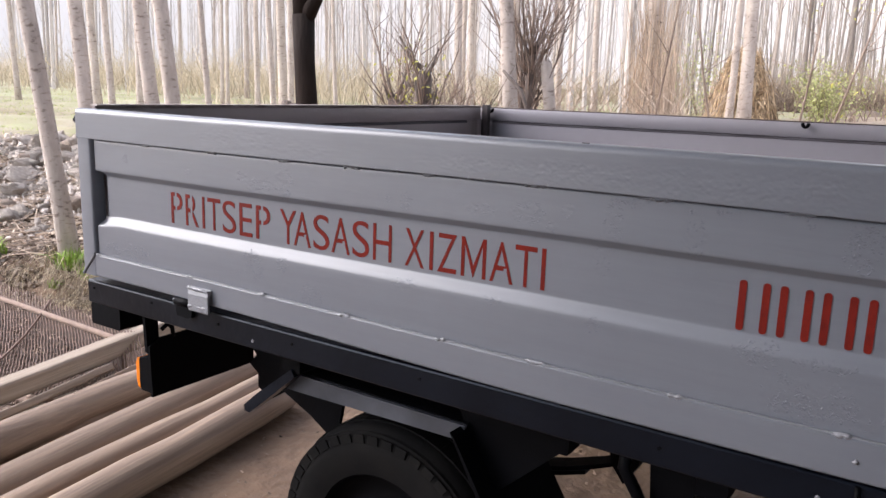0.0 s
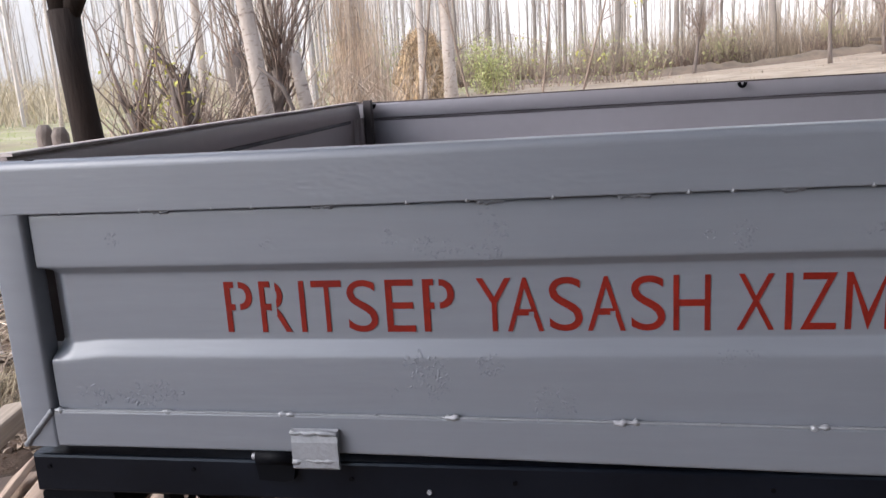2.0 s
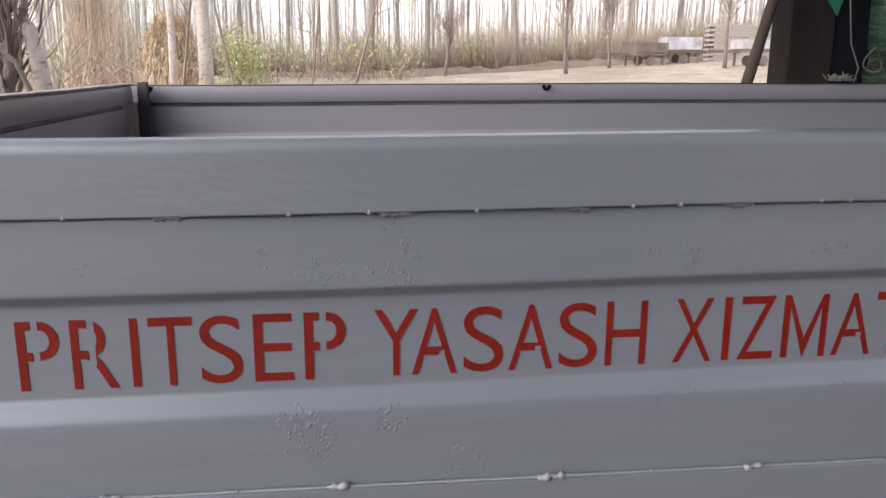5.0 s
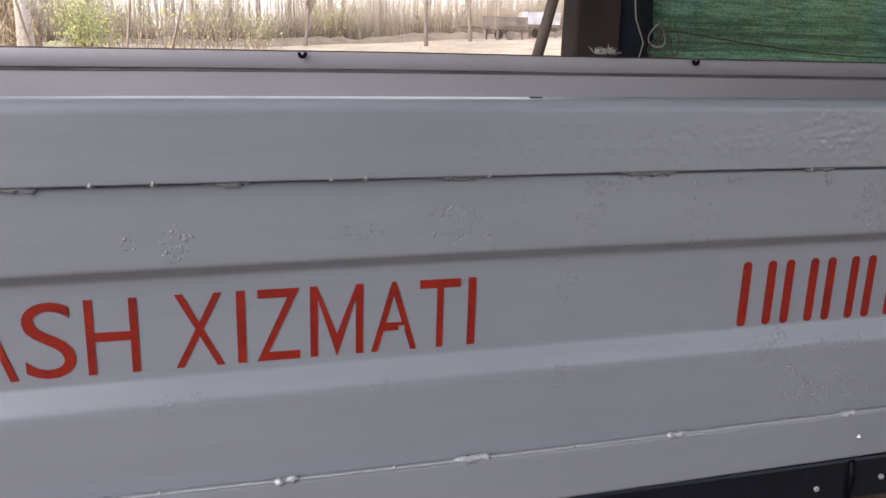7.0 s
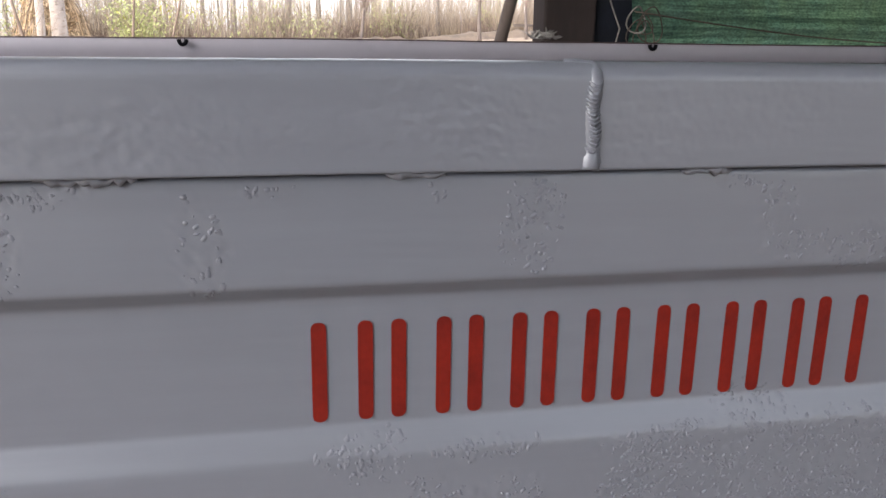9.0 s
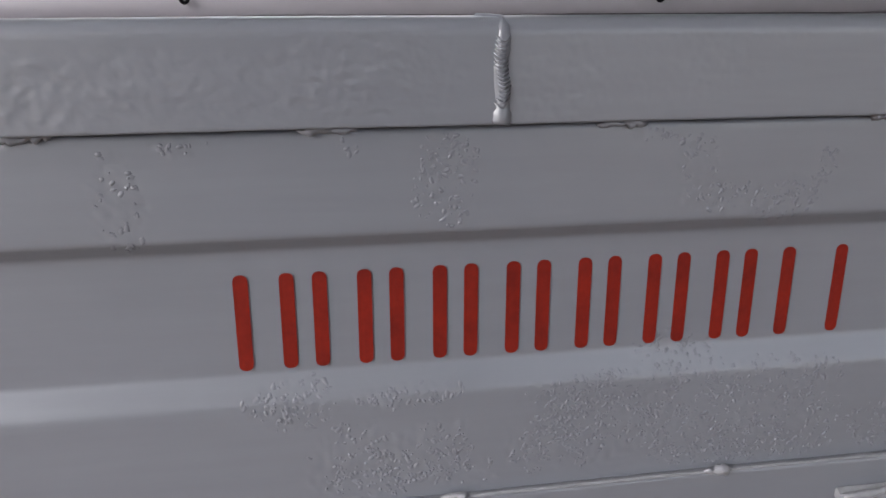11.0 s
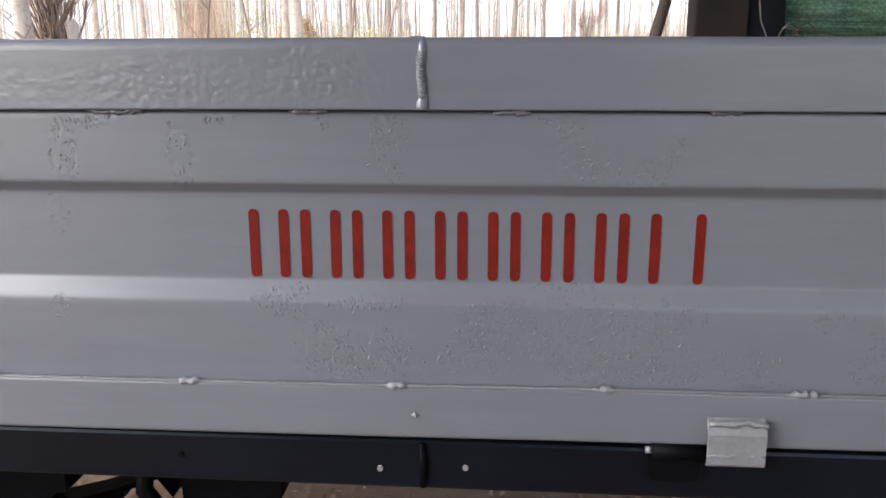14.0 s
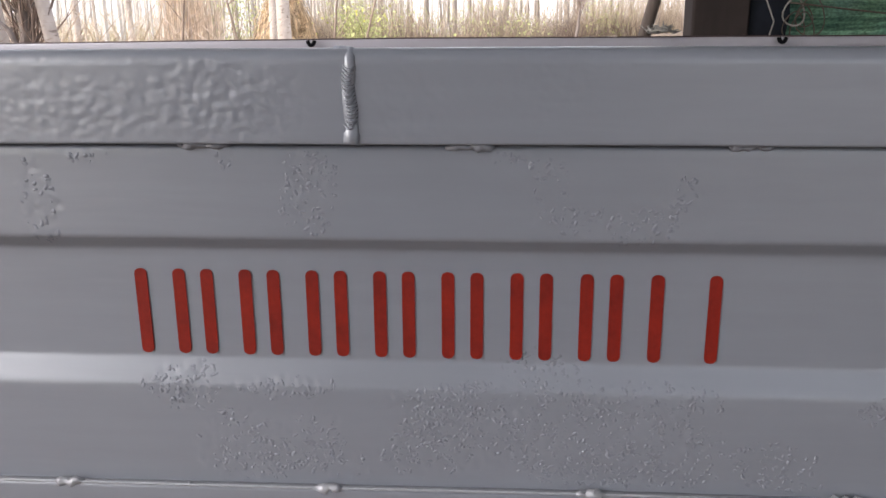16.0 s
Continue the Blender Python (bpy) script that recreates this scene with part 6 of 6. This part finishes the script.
def distance_ring():
    """A pale, faintly glowing sheet far behind the woods that paints in haze."""
    mat = bpy.data.materials.new("painted_haze")
    mat.use_nodes = True
    t = mat.node_tree
    bsdf, out = t.nodes["Principled BSDF"], t.nodes["Material Output"]
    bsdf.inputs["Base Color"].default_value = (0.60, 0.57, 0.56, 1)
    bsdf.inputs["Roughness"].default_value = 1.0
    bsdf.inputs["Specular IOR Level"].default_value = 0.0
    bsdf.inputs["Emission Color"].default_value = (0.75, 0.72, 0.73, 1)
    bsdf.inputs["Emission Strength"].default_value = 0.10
    co, split = t.nodes.new("ShaderNodeTexCoord"), t.nodes.new("ShaderNodeSeparateXYZ")
    t.links.new(co.outputs["Object"], split.inputs["Vector"])
    sq = t.nodes.new("ShaderNodeMapping")
    sq.inputs["Scale"].default_value = (0.35, 0.35, 0.03)
    t.links.new(co.outputs["Object"], sq.inputs["Vector"])
    streak = t.nodes.new("ShaderNodeTexNoise")
    streak.inputs["Scale"].default_value, streak.inputs["Detail"].default_value = 1.0, 6
    t.links.new(sq.outputs["Vector"], streak.inputs["Vector"])
    wave = t.nodes.new("ShaderNodeMath")
    wave.operation = "MULTIPLY_ADD"
    wave.inputs[1].default_value = 22.0
    t.links.new(streak.outputs["Fac"], wave.inputs[0])
    t.links.new(split.outputs["Z"], wave.inputs[2])
    fade = t.nodes.new("ShaderNodeMapRange")
    fade.inputs["From Min"].default_value, fade.inputs["From Max"].default_value = 24.0, 50.0
    fade.inputs["To Min"].default_value, fade.inputs["To Max"].default_value = 0.0, 1.0
    t.links.new(wave.outputs["Value"], fade.inputs["Value"])
    clear, mix = t.nodes.new("ShaderNodeBsdfTransparent"), t.nodes.new("ShaderNodeMixShader")
    t.links.new(fade.outputs["Result"], mix.inputs["Fac"])
    t.links.new(bsdf.outputs["BSDF"], mix.inputs[1])
    t.links.new(clear.outputs["BSDF"], mix.inputs[2])
    t.links.new(mix.outputs["Shader"], out.inputs["Surface"])
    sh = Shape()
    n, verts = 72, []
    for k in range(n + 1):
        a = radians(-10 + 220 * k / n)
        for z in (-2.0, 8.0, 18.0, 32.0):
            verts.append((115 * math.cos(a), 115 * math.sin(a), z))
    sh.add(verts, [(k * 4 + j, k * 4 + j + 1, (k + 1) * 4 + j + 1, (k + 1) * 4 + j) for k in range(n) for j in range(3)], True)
    tagged(link_mesh("backdrop", sh.mesh("backdrop", fix=False), mat), "pale painted haze of woods in the far distance", "backdrop", kind="structure")


distance_ring()


def brush(name, spots, material, label, stems, height, spread, r=0.006, seed=1, lean=0.35, sides=3, category="brush"):
    """Thickets of thin dry stems: one sheet of 'stuff'."""
    verts, faces = [], []
    rn = random.Random(seed)
    for x, y, size in spots:
        g = ground_height(x, y) - 0.05
        for _ in range(int(stems * size)):
            a, q = rn.uniform(0, 6.283), spread * size * math.sqrt(rn.random())
            p = Vector((x + q * math.cos(a), y + q * math.sin(a), g))
            h = height * size * rn.uniform(0.45, 1.15)
            d = Vector((rn.uniform(-lean, lean), rn.uniform(-lean, lean), 1.0))
            mid = p + d * h * 0.5
            tip = p + (d + Vector((rn.uniform(-lean, lean), rn.uniform(-lean, lean), 0))) * h
            b, rr = len(verts), r * rn.uniform(0.6, 1.4)
            for c, w in ((p, rr), (mid, rr * 0.75), (tip, rr * 0.25)):
                for k in range(sides):
                    t = 6.2832 * k / sides
                    verts.append((c.x + w * math.cos(t), c.y + w * math.sin(t), c.z))
            for ring in range(2):
                for k in range(sides):
                    k2 = (k + 1) % sides
                    faces.append((b + ring * sides + k, b + ring * sides + k2, b + (ring + 1) * sides + k2, b + (ring + 1) * sides + k))
    me = bpy.data.meshes.new(name)
    me.from_pydata(verts, [], faces)
    return tagged(link_mesh(name, me, material), label, category, kind="stuff")


rn = random.Random(31)
band = [(-6 + 60 * rn.random(), 29.5 + 8 * rn.random() ** 1.5, rn.uniform(0.6, 1.3)) for _ in range(330)]
band = [(x, y + 0.12 * x, s) for x, y, s in band]
brush("field_edge_brush", band, REED, "pale dry reeds and brush along the field edge", 75, 1.6, 1.0, 0.009, 2, 0.4)
brush("dark_undergrowth", [(x, y - 0.6, s * 0.8) for x, y, s in band[::2]], TWIG_DARK, "brown bramble undergrowth along the field edge", 150, 1.0, 0.8, 0.011, 3, 1.2)
brush("wood_floor_brush", [(rn.uniform(-50, -12), rn.uniform(14, 50), rn.uniform(0.7, 1.4)) for _ in range(260)], YOUNG_BRUSH, "pale dry undergrowth below the plantation", 44, 1.25, 1.3, 0.012, 4, 0.6)
brush("near_thicket", [(-2.7, 6.5, 0.9), (-2.3, 7.4, 1.0), (-1.9, 8.6, 1.0), (-3.2, 6.0, 0.7), (-2.2, 6.3, 0.8), (-1.75, 9.6, 0.9), (-2.9, 8.2, 1.0)], TWIG_PALE, "dry brush thicket behind the trailer", 75, 1.15, 0.5, 0.006, 5, 0.8)
brush("brush_column", [(-2.55, 11.1, 1.0), (-2.75, 11.2, 1.05), (-2.2, 10.9, 0.8)], TWIG_PALE, "dead creeper and brush round a thick trunk", 120, 2.4, 0.27, 0.006, 6, 0.10)
brush("low_shoots", [(-1.6, 3.8, 0.8), (-1.9, 4.3, 0.8), (-2.1, 4.9, 0.9), (-1.4, 4.4, 0.6)], TWIG, "thin bare shoots among the pollards", 60, 1.0, 0.35, 0.006, 7, 0.35)
brush("dark_shoots", [(-1.62, 3.75, 0.8), (-1.75, 4.1, 0.85), (-1.95, 4.6, 0.9), (-2.3, 5.3, 0.9)], TWIG_DARK, "dark bare shoots crowding round the pollard feet", 70, 0.75, 0.24, 0.007, 17, 0.45)


def leaves(sh, centre, spread, count, size, rn):
    for _ in range(count):
        p = Vector(centre) + Vector((rn.gauss(0, spread), rn.gauss(0, spread), rn.gauss(0, spread)))
        m = pose(p.x, p.y, p.z, rn.uniform(-80, 80), rn.uniform(-80, 80), rn.uniform(0, 360))
        s = size * rn.uniform(0.6, 1.3)
        sh.add([m @ Vector(q) for q in ((-s, 0, 0), (0, -0.45 * s, 0.1 * s), (s, 0, 0), (0, 0.45 * s, 0.1 * s))], [(0, 1, 2), (0, 2, 3)])


def pollard(x, y, top, r, shoots, reach, seed, leafy, label):
    rn = random.Random(seed)
    g = ground_height(x, y)
    ob = thing("pollard_willow", (x, y, g), label, "tree", "pollards behind the trailer")
    n = 7
    path = [(x + 0.05 * fbm(k * 0.7, seed), y + 0.05 * fbm(k * 0.7, seed, 3), g - 0.1 + (top - g + 0.1) * k / n) for k in range(n + 1)]
    trunk = Shape().tube(path + [(path[-1][0], path[-1][1], top + r * 0.6)], [r * (1.25 - 0.2 * k / n) * (1 + 0.28 * fbm(k * 1.3, seed, 6)) for k in range(n + 1)] + [r * 0.3], 11)
    part("trunk", trunk, BARK_DARK, ob, "gnarled knobbly dark trunk")
    for k in range(14):
        a, q = rn.uniform(0, 6.283), Vector(path[-1 - int(rn.random() ** 1.6 * 5)]) + Vector((0, 0, rn.uniform(-0.08, 0.04)))
        d = Vector((math.cos(a), math.sin(a), rn.uniform(0.3, 1.6))).normalized()
        w, l = rn.uniform(0.007, 0.015), rn.uniform(0.05, 0.22)
        part("stub", Shape().tube([q + d * r * 0.3, q + d * (r * 0.7 + l * 0.5), q + d * (r * 0.7 + l) + Vector((0, 0, l * 0.4))], [w * 1.4, w, w * 0.5], 6), BARK_DARK, ob)
    sh, lv = Shape(), Shape()
    for k in range(shoots):
        a = rn.uniform(0, 6.283)
        base = Vector(path[-1 - int(rn.random() * 5)]) + Vector((math.cos(a), math.sin(a), 0)) * r * 0.8
        tip = limb(sh, base, (math.cos(a) * rn.uniform(0.05, 0.6), math.sin(a) * rn.uniform(0.05, 0.6), 1.0), reach * rn.uniform(0.4, 1.2), 0.008 * rn.uniform(0.4, 1.5), rn, 4, 0.26, 5)
        for q in tip[1:4]:
            limb(sh, q, (rn.uniform(-1, 1), rn.uniform(-1, 1), 0.8), rn.uniform(0.15, 0.5), 0.004, rn, 3, 0.25, 3)
        if leafy and k % 2:
            leaves(lv, tip[2], 0.09, leafy, 0.018, rn)
    for k in range(5):
        a = rn.uniform(0, 6.283)
        limb(sh, path[2 + k % 4], (math.cos(a), math.sin(a), 0.35), rn.uniform(0.3, 0.6), 0.009, rn, 5, 0.3, 4)
    tagged(part("shoot", sh, TWIG_DARK, ob, "bare dark shoots"), kind="stuff")
    if leafy:
        tagged(part("leaf", lv, LEAF_YELLOW, ob, "small yellow-green new leaves"), kind="stuff")


pollard(-1.62, 3.76, 1.30, 0.055, 20, 0.65, 51, 26, "knobbly pollard willow with yellow-green new shoots")
pollard(-1.60, 5.30, 1.50, 0.042, 54, 1.7, 52, 0, "dark pollard willow with a fan of bare shoots")
pollard(-2.15, 4.15, 1.10, 0.045, 22, 0.9, 53, 6, "small pollard stump with bare shoots")
pollard(-3.05, 7.9, 1.55, 0.11, 14, 1.6, 54, 0, "dark pollard stump with bare shoots")
solo("broken_limb", Shape().tube([(-1.48, 4.64, 1.36), (-1.40, 4.64, 1.29), (-1.31, 4.64, 1.21), (-1.25, 4.65, 1.05), (-1.28, 4.64, ground_height(-1.28, 4.64))], [0.011, 0.015, 0.016, 0.017, 0.018], 7), BARK_DARK, (-1.28, 4.64, ground_height(-1.28, 4.64)), "dead dark broken limb leaning by the pollards", "branch")


solo("tree_stump", Shape().tube([(-1.30, 5.30, ground_height(-1.3, 5.3) - 0.05), (-1.35, 5.30, 0.9), (-1.40, 5.30, 1.2), (-1.44, 5.31, 1.43), (-1.445, 5.31, 1.47)], [0.062, 0.055, 0.052, 0.050, 0.028], 10), BARK, (-1.30, 5.30, ground_height(-1.3, 5.3)), "pale broken-off tree stump leaning by the pollards", "stump")


def shrub(x, y, h, w, stems, leaf_n, leaf_mat, seed, label, leaf_size=0.03):
    rn = random.Random(seed)
    g = ground_height(x, y)
    ob = thing("shrub", (x, y, g), label, "shrub", "shrubs at the field edge")
    sh, lv = Shape(), Shape()
    for k in range(stems):
        a = rn.uniform(0, 6.283)
        tip = limb(sh, (x + rn.gauss(0, w * 0.25), y + rn.gauss(0, w * 0.25), g - 0.05), (math.cos(a) * 0.4, math.sin(a) * 0.4, 1), h * rn.uniform(0.6, 1.15), 0.014, rn, 4, 0.2, 5)
        for q in tip[1:]:
            if leaf_n:
                leaves(lv, q, h * 0.09, leaf_n, leaf_size, rn)
    tagged(part("stem", sh, TWIG, ob), kind="stuff")
    if leaf_n:
        tagged(part("foliage", lv, leaf_mat, ob, "sparse yellow-green new leaves"), kind="stuff")


for k, (x, y, h, w, lf) in enumerate(((-0.4, 23.5, 1.6, 1.2, 2), (0.6, 24.2, 1.5, 1.4, 2), (1.6, 24.8, 1.6, 1.2, 2), (-1.5, 20.0, 1.35, 1.1, 20), (2.6, 24.4, 1.2, 0.8, 3), (-1.4, 22.6, 1.4, 0.8, 4), (5.5, 29.5, 1.5, 1.0, 6), (9.5, 31, 1.4, 1.0, 5), (-4.6, 21, 1.9, 1.2, 10), (-5.4, 19.5, 1.6, 1.0, 8))):
    shrub(x, y, h, w, 22, lf, LEAF, 60 + k, "shrub with fresh yellow-green leaves at the field edge", 0.04)


def sapling(x, y, tip, seed, buds):
    rn = random.Random(seed)
    g = ground_height(x, y)
    ob = thing("sapling", (x, y, g), "thin bare sapling with yellow buds behind the trailer", "sapling", "saplings behind the trailer")
    sh, lv = Shape(), Shape()
    a, b = Vector((x, y, g)), Vector(tip)
    bow = Vector((rn.uniform(-0.1, 0.1), 0, 0))
    path = [a.lerp(b, k / 8) + bow * math.sin(math.pi * k / 8) for k in range(9)]
    sh.tube(path, [0.012 * (1 - 0.8 * k / 8) + 0.002 for k in range(9)], 5)
    for k in range(2, 8):
        for _ in range(2):
            t = limb(sh, path[k], (rn.uniform(-1, 1), rn.uniform(-0.4, 0.4), rn.uniform(0.2, 1)), rn.uniform(0.15, 0.55), 0.004, rn, 3, 0.2, 3)
            if buds and rn.random() < 0.7:
                leaves(lv, t[2], 0.05, buds, 0.017, rn)
    tagged(part("stem", sh, TWIG, ob), kind="stuff")
    if buds:
        tagged(part("bud", lv, LEAF_YELLOW, ob, "yellow-green buds"), kind="stuff")


sapling(-0.55, 5.4, (-0.20, 5.2, 2.6), 81, 0)
sapling(0.05, 5.8, (-0.35, 5.7, 2.5), 82, 3)
sapling(0.55, 6.0, (1.15, 5.9, 2.4), 83, 9)
sapling(0.30, 6.6, (0.55, 6.4, 2.6), 84, 5)


def fruit_tree(x, y, h, seed):
    rn = random.Random(seed)
    g = ground_height(x, y)
    ob = thing("fruit_tree", (x, y, g), "small bare fruit tree standing in the field", "tree", "fruit trees in the field")
    n = 7
    lean = Vector((rn.uniform(-0.06, 0.10), rn.uniform(-0.05, 0.05), 0)) * h
    path = [Vector((x, y, g - 0.1)) + lean * (k / n) + Vector((0.03 * fbm(k, seed, 1), 0.03 * fbm(k, seed, 4), (h * 0.8 + 0.1) * k / n)) for k in range(n + 1)]
    part("trunk", Shape().tube(path, [0.062 * (1 - 0.85 * k / n) + 0.004 for k in range(n + 1)], 8), BARK_DARK, ob)
    sh = Shape()
    for k in range(15):
        a, u = rn.uniform(0, 6.283), rn.uniform(0.38, 0.95)
        i = min(n - 1, int(u * n))
        tip = limb(sh, path[i].lerp(path[i + 1], u * n - i), (math.cos(a) * 0.8, math.sin(a) * 0.8, 1), h * rn.uniform(0.25, 0.55) * (1.25 - 0.6 * u), 0.015, rn, 5, 0.28, 5)
        for q in tip[1:]:
            for _ in range(4):
                limb(sh, q, (rn.uniform(-1, 1), rn.uniform(-1, 1), 0.6), rn.uniform(0.25, 0.8), 0.005, rn, 3, 0.3, 3)
    part("crown", sh, TWIG_DARK, ob)


for k, (x, y, h) in enumerate(((7.2, 22.8, 3.4), (9.3, 25.2, 2.6), (11.45, 21.6, 3.4), (4.2, 26.8, 2.6))):
    fruit_tree(x, y, h, 90 + k)

# straw stack: maize stalks leant together
sx, sy = -2.75, 17.2
sg = ground_height(sx, sy)
stack = thing("straw_stack", (sx, sy, sg), "messy stack of golden-brown dry maize stalks leant together", "straw stack")
rn = random.Random(41)
sh = Shape()
for k in range(1100):
    a = rn.uniform(0, 6.283)
    r0, rise = rn.uniform(0.45, 0.74), rn.uniform(0.7, 1.5)
    lump = 1 + 0.16 * fbm(math.cos(a) * 1.5, math.sin(a) * 1.5, 8)
    p = Vector((sx + r0 * math.cos(a) * lump, sy + r0 * math.sin(a) * lump, sg))
    b = a + rn.uniform(-0.5, 0.5)
    r1 = rn.uniform(0.03, 0.22)
    q = Vector((sx + r1 * math.cos(b), sy + r1 * math.sin(b), sg + rise))
    mid = p.lerp(q, 0.55) + Vector((math.cos(a), math.sin(a), 0)) * rn.uniform(0.06, 0.20)
    sh.tube([p, mid, q + Vector((rn.uniform(-0.2, 0.2), rn.uniform(-0.2, 0.2), rn.uniform(-0.05, 0.12)))], [0.011, 0.009, 0.004], 3, caps=False)
tagged(part("stalk", sh, STRAW, stack), kind="stuff")
sh = Shape()
for k in range(1500):
    a, u = rn.uniform(0, 6.283), rn.random()
    r0 = (0.80 - 0.58 * u ** 1.3) * rn.uniform(0.85, 1.05)
    p = Vector((sx + r0 * math.cos(a), sy + r0 * math.sin(a), sg + 1.42 * u))
    d = Vector((rn.uniform(-1, 1) - 0.6 * math.sin(a), rn.uniform(-1, 1) + 0.6 * math.cos(a), rn.uniform(-1.6, 0.6))) * rn.uniform(0.08, 0.26)
    w = Vector((-math.sin(a), math.cos(a), rn.uniform(-0.6, 0.6))) * rn.uniform(0.005, 0.013)
    m = p + d * 0.5 + Vector((math.cos(a), math.sin(a), 0.3)) * rn.uniform(0.0, 0.06)
    sh.add([p - w, p + w, m - w, m + w, p + d], [(0, 1, 3, 2), (2, 3, 4)])
tagged(part("dry_leaf", sh, STRAW, stack), kind="stuff")


# ---- the far side of the field ----
def soil_ridge():
    """A low ridge of turned soil at the foot of the field-edge brush."""
    sh = Shape()
    n, verts = 240, []
    section = ((-0.9, -0.1), (-0.55, 0.06), (-0.25, 0.15), (0.0, 0.20), (0.3, 0.16), (0.8, -0.1))
    for k in range(n + 1):
        x = -3.0 + 40.0 * k / n
        for dy, dz in section:
            y = 27.6 + 0.12 * x + dy + 0.25 * fbm(x * 0.5, dy, 2)
            verts.append((x, y, ground_height(x, y) + dz * (1 + 0.9 * fbm(x * 0.9, dy * 2, 6)) + 0.05 * fbm(x * 3, dy * 5, 1)))
    m = len(section)
    sh.add(verts, [(k * m + j, k * m + j + 1, (k + 1) * m + j + 1, (k + 1) * m + j) for k in range(n) for j in range(m - 1)], True)
    tagged(link_mesh("soil_ridge", sh.mesh("soil_ridge", fix=False), surface("turned_soil", (0.20, 0.145, 0.10), 0.95, 0, (0.11, 0.08, 0.056), scale=2, bump=0.8, bump_scale=12, bump_dist=0.03)), "low ridge of turned brown soil at the field edge", "ground", kind="structure")


soil_ridge()
rn = random.Random(77)
stubble = [(x, y, ground_height(x, y) - 0.01, rn.uniform(0.03, 0.09), 6, 0.18) for x, y in scatter(900, (-3, 22, 7, 29), lambda x, y, r: fbm(x * 0.5, y * 0.5, 3) > -0.1, 31)]
blades("field_stubble", stubble, REED, "sparse dry stubble and weeds on the field", "grass", 1.2, 0.006)

def far_trailer(x, y, length, width, low, high, turn, box_mat, label, slats=4):
    g = ground_height(x, y)
    ob = thing("parked_trailer", (x, y, g), label, "trailer", "trailers parked across the field")
    m = pose(x, y, g, 0, 0, turn)
    for side in (-1, 1):
        for k in range(slats):
            z0, z1 = low + (high - low) * k / slats, low + (high - low) * (k + 0.93) / slats
            part("side_plank", Shape().box((-length / 2, side * width / 2 - 0.02, z0), (length / 2, side * width / 2 + 0.02, z1), m), box_mat, ob)
    for end in (-1, 1):
        part("end_board", Shape().box((end * length / 2 - 0.02, -width / 2 + 0.03, low), (end * length / 2 + 0.02, width / 2 - 0.03, high), m), box_mat, ob)
    part("bed", Shape().box((-length / 2, -width / 2 + 0.03, low - 0.1), (length / 2, width / 2 - 0.03, low - 0.005), m), BOARD_BROWN, ob)
    for wy in (-1, 1):
        c = m @ Vector((0.0, wy * (width / 2 - 0.12), 0.14))
        d = (m.to_3x3() @ Vector((0, 0.04, 0)))
        part("wheel", Shape().tube([c - d, c + d], 0.15, 16), BOARD_BROWN, ob)
        for wx in (-0.42, 0.40):
            part("prop", Shape().box((wx * length, wy * width * 0.4, -0.02), (wx * length + 0.06, wy * width * 0.4 + 0.06, low - 0.1), m), BOARD_BROWN, ob)
    part("drawbar", Shape().box((-length / 2 - 1.1, -0.05, low - 0.12), (-length / 2, 0.05, low - 0.04), m), BOARD_BROWN, ob)


# the first is a brown wood pile, built with the trailer shape
far_trailer(10.6, 25.6, 1.1, 1.1, 0.42, 0.72, 6, BOARD_BROWN, "brown wood pile across the field, shaped as a flatbed trailer", 2)
far_trailer(12.35, 26.9, 1.15, 1.1, 0.45, 0.86, -4, BOARD_PALE, "pale blue-white wooden trailer parked across the field", 3)
far_trailer(12.75, 22.4, 1.0, 1.0, 0.48, 0.74, 8, BOARD_PALE, "low pale wooden cart parked across the field", 2)

gx, gy = 16.3, 28.2
gz = ground_height(gx, gy)
pile = thing("block_pile", (gx, gy, gz), "long stack of grey concrete blocks across the field", "block stack")
first = None
for row in range(15):
    for col in range(15):
        x0 = gx - 2.4 + 0.325 * col + (0.16 if row % 2 else 0)
        sh = Shape().box((0.0, -0.25, 0.0), (0.315, 0.25, 0.074))
        if first is None:
            me = sh.mesh("block")
            me.materials.append(BRICK_GREY)
            first = me
        ob = new("block", first)
        ob.parent = pile
        ob.location = Vector((x0 - gx, rn.uniform(-0.03, 0.03), 0.084 * row - 0.1))
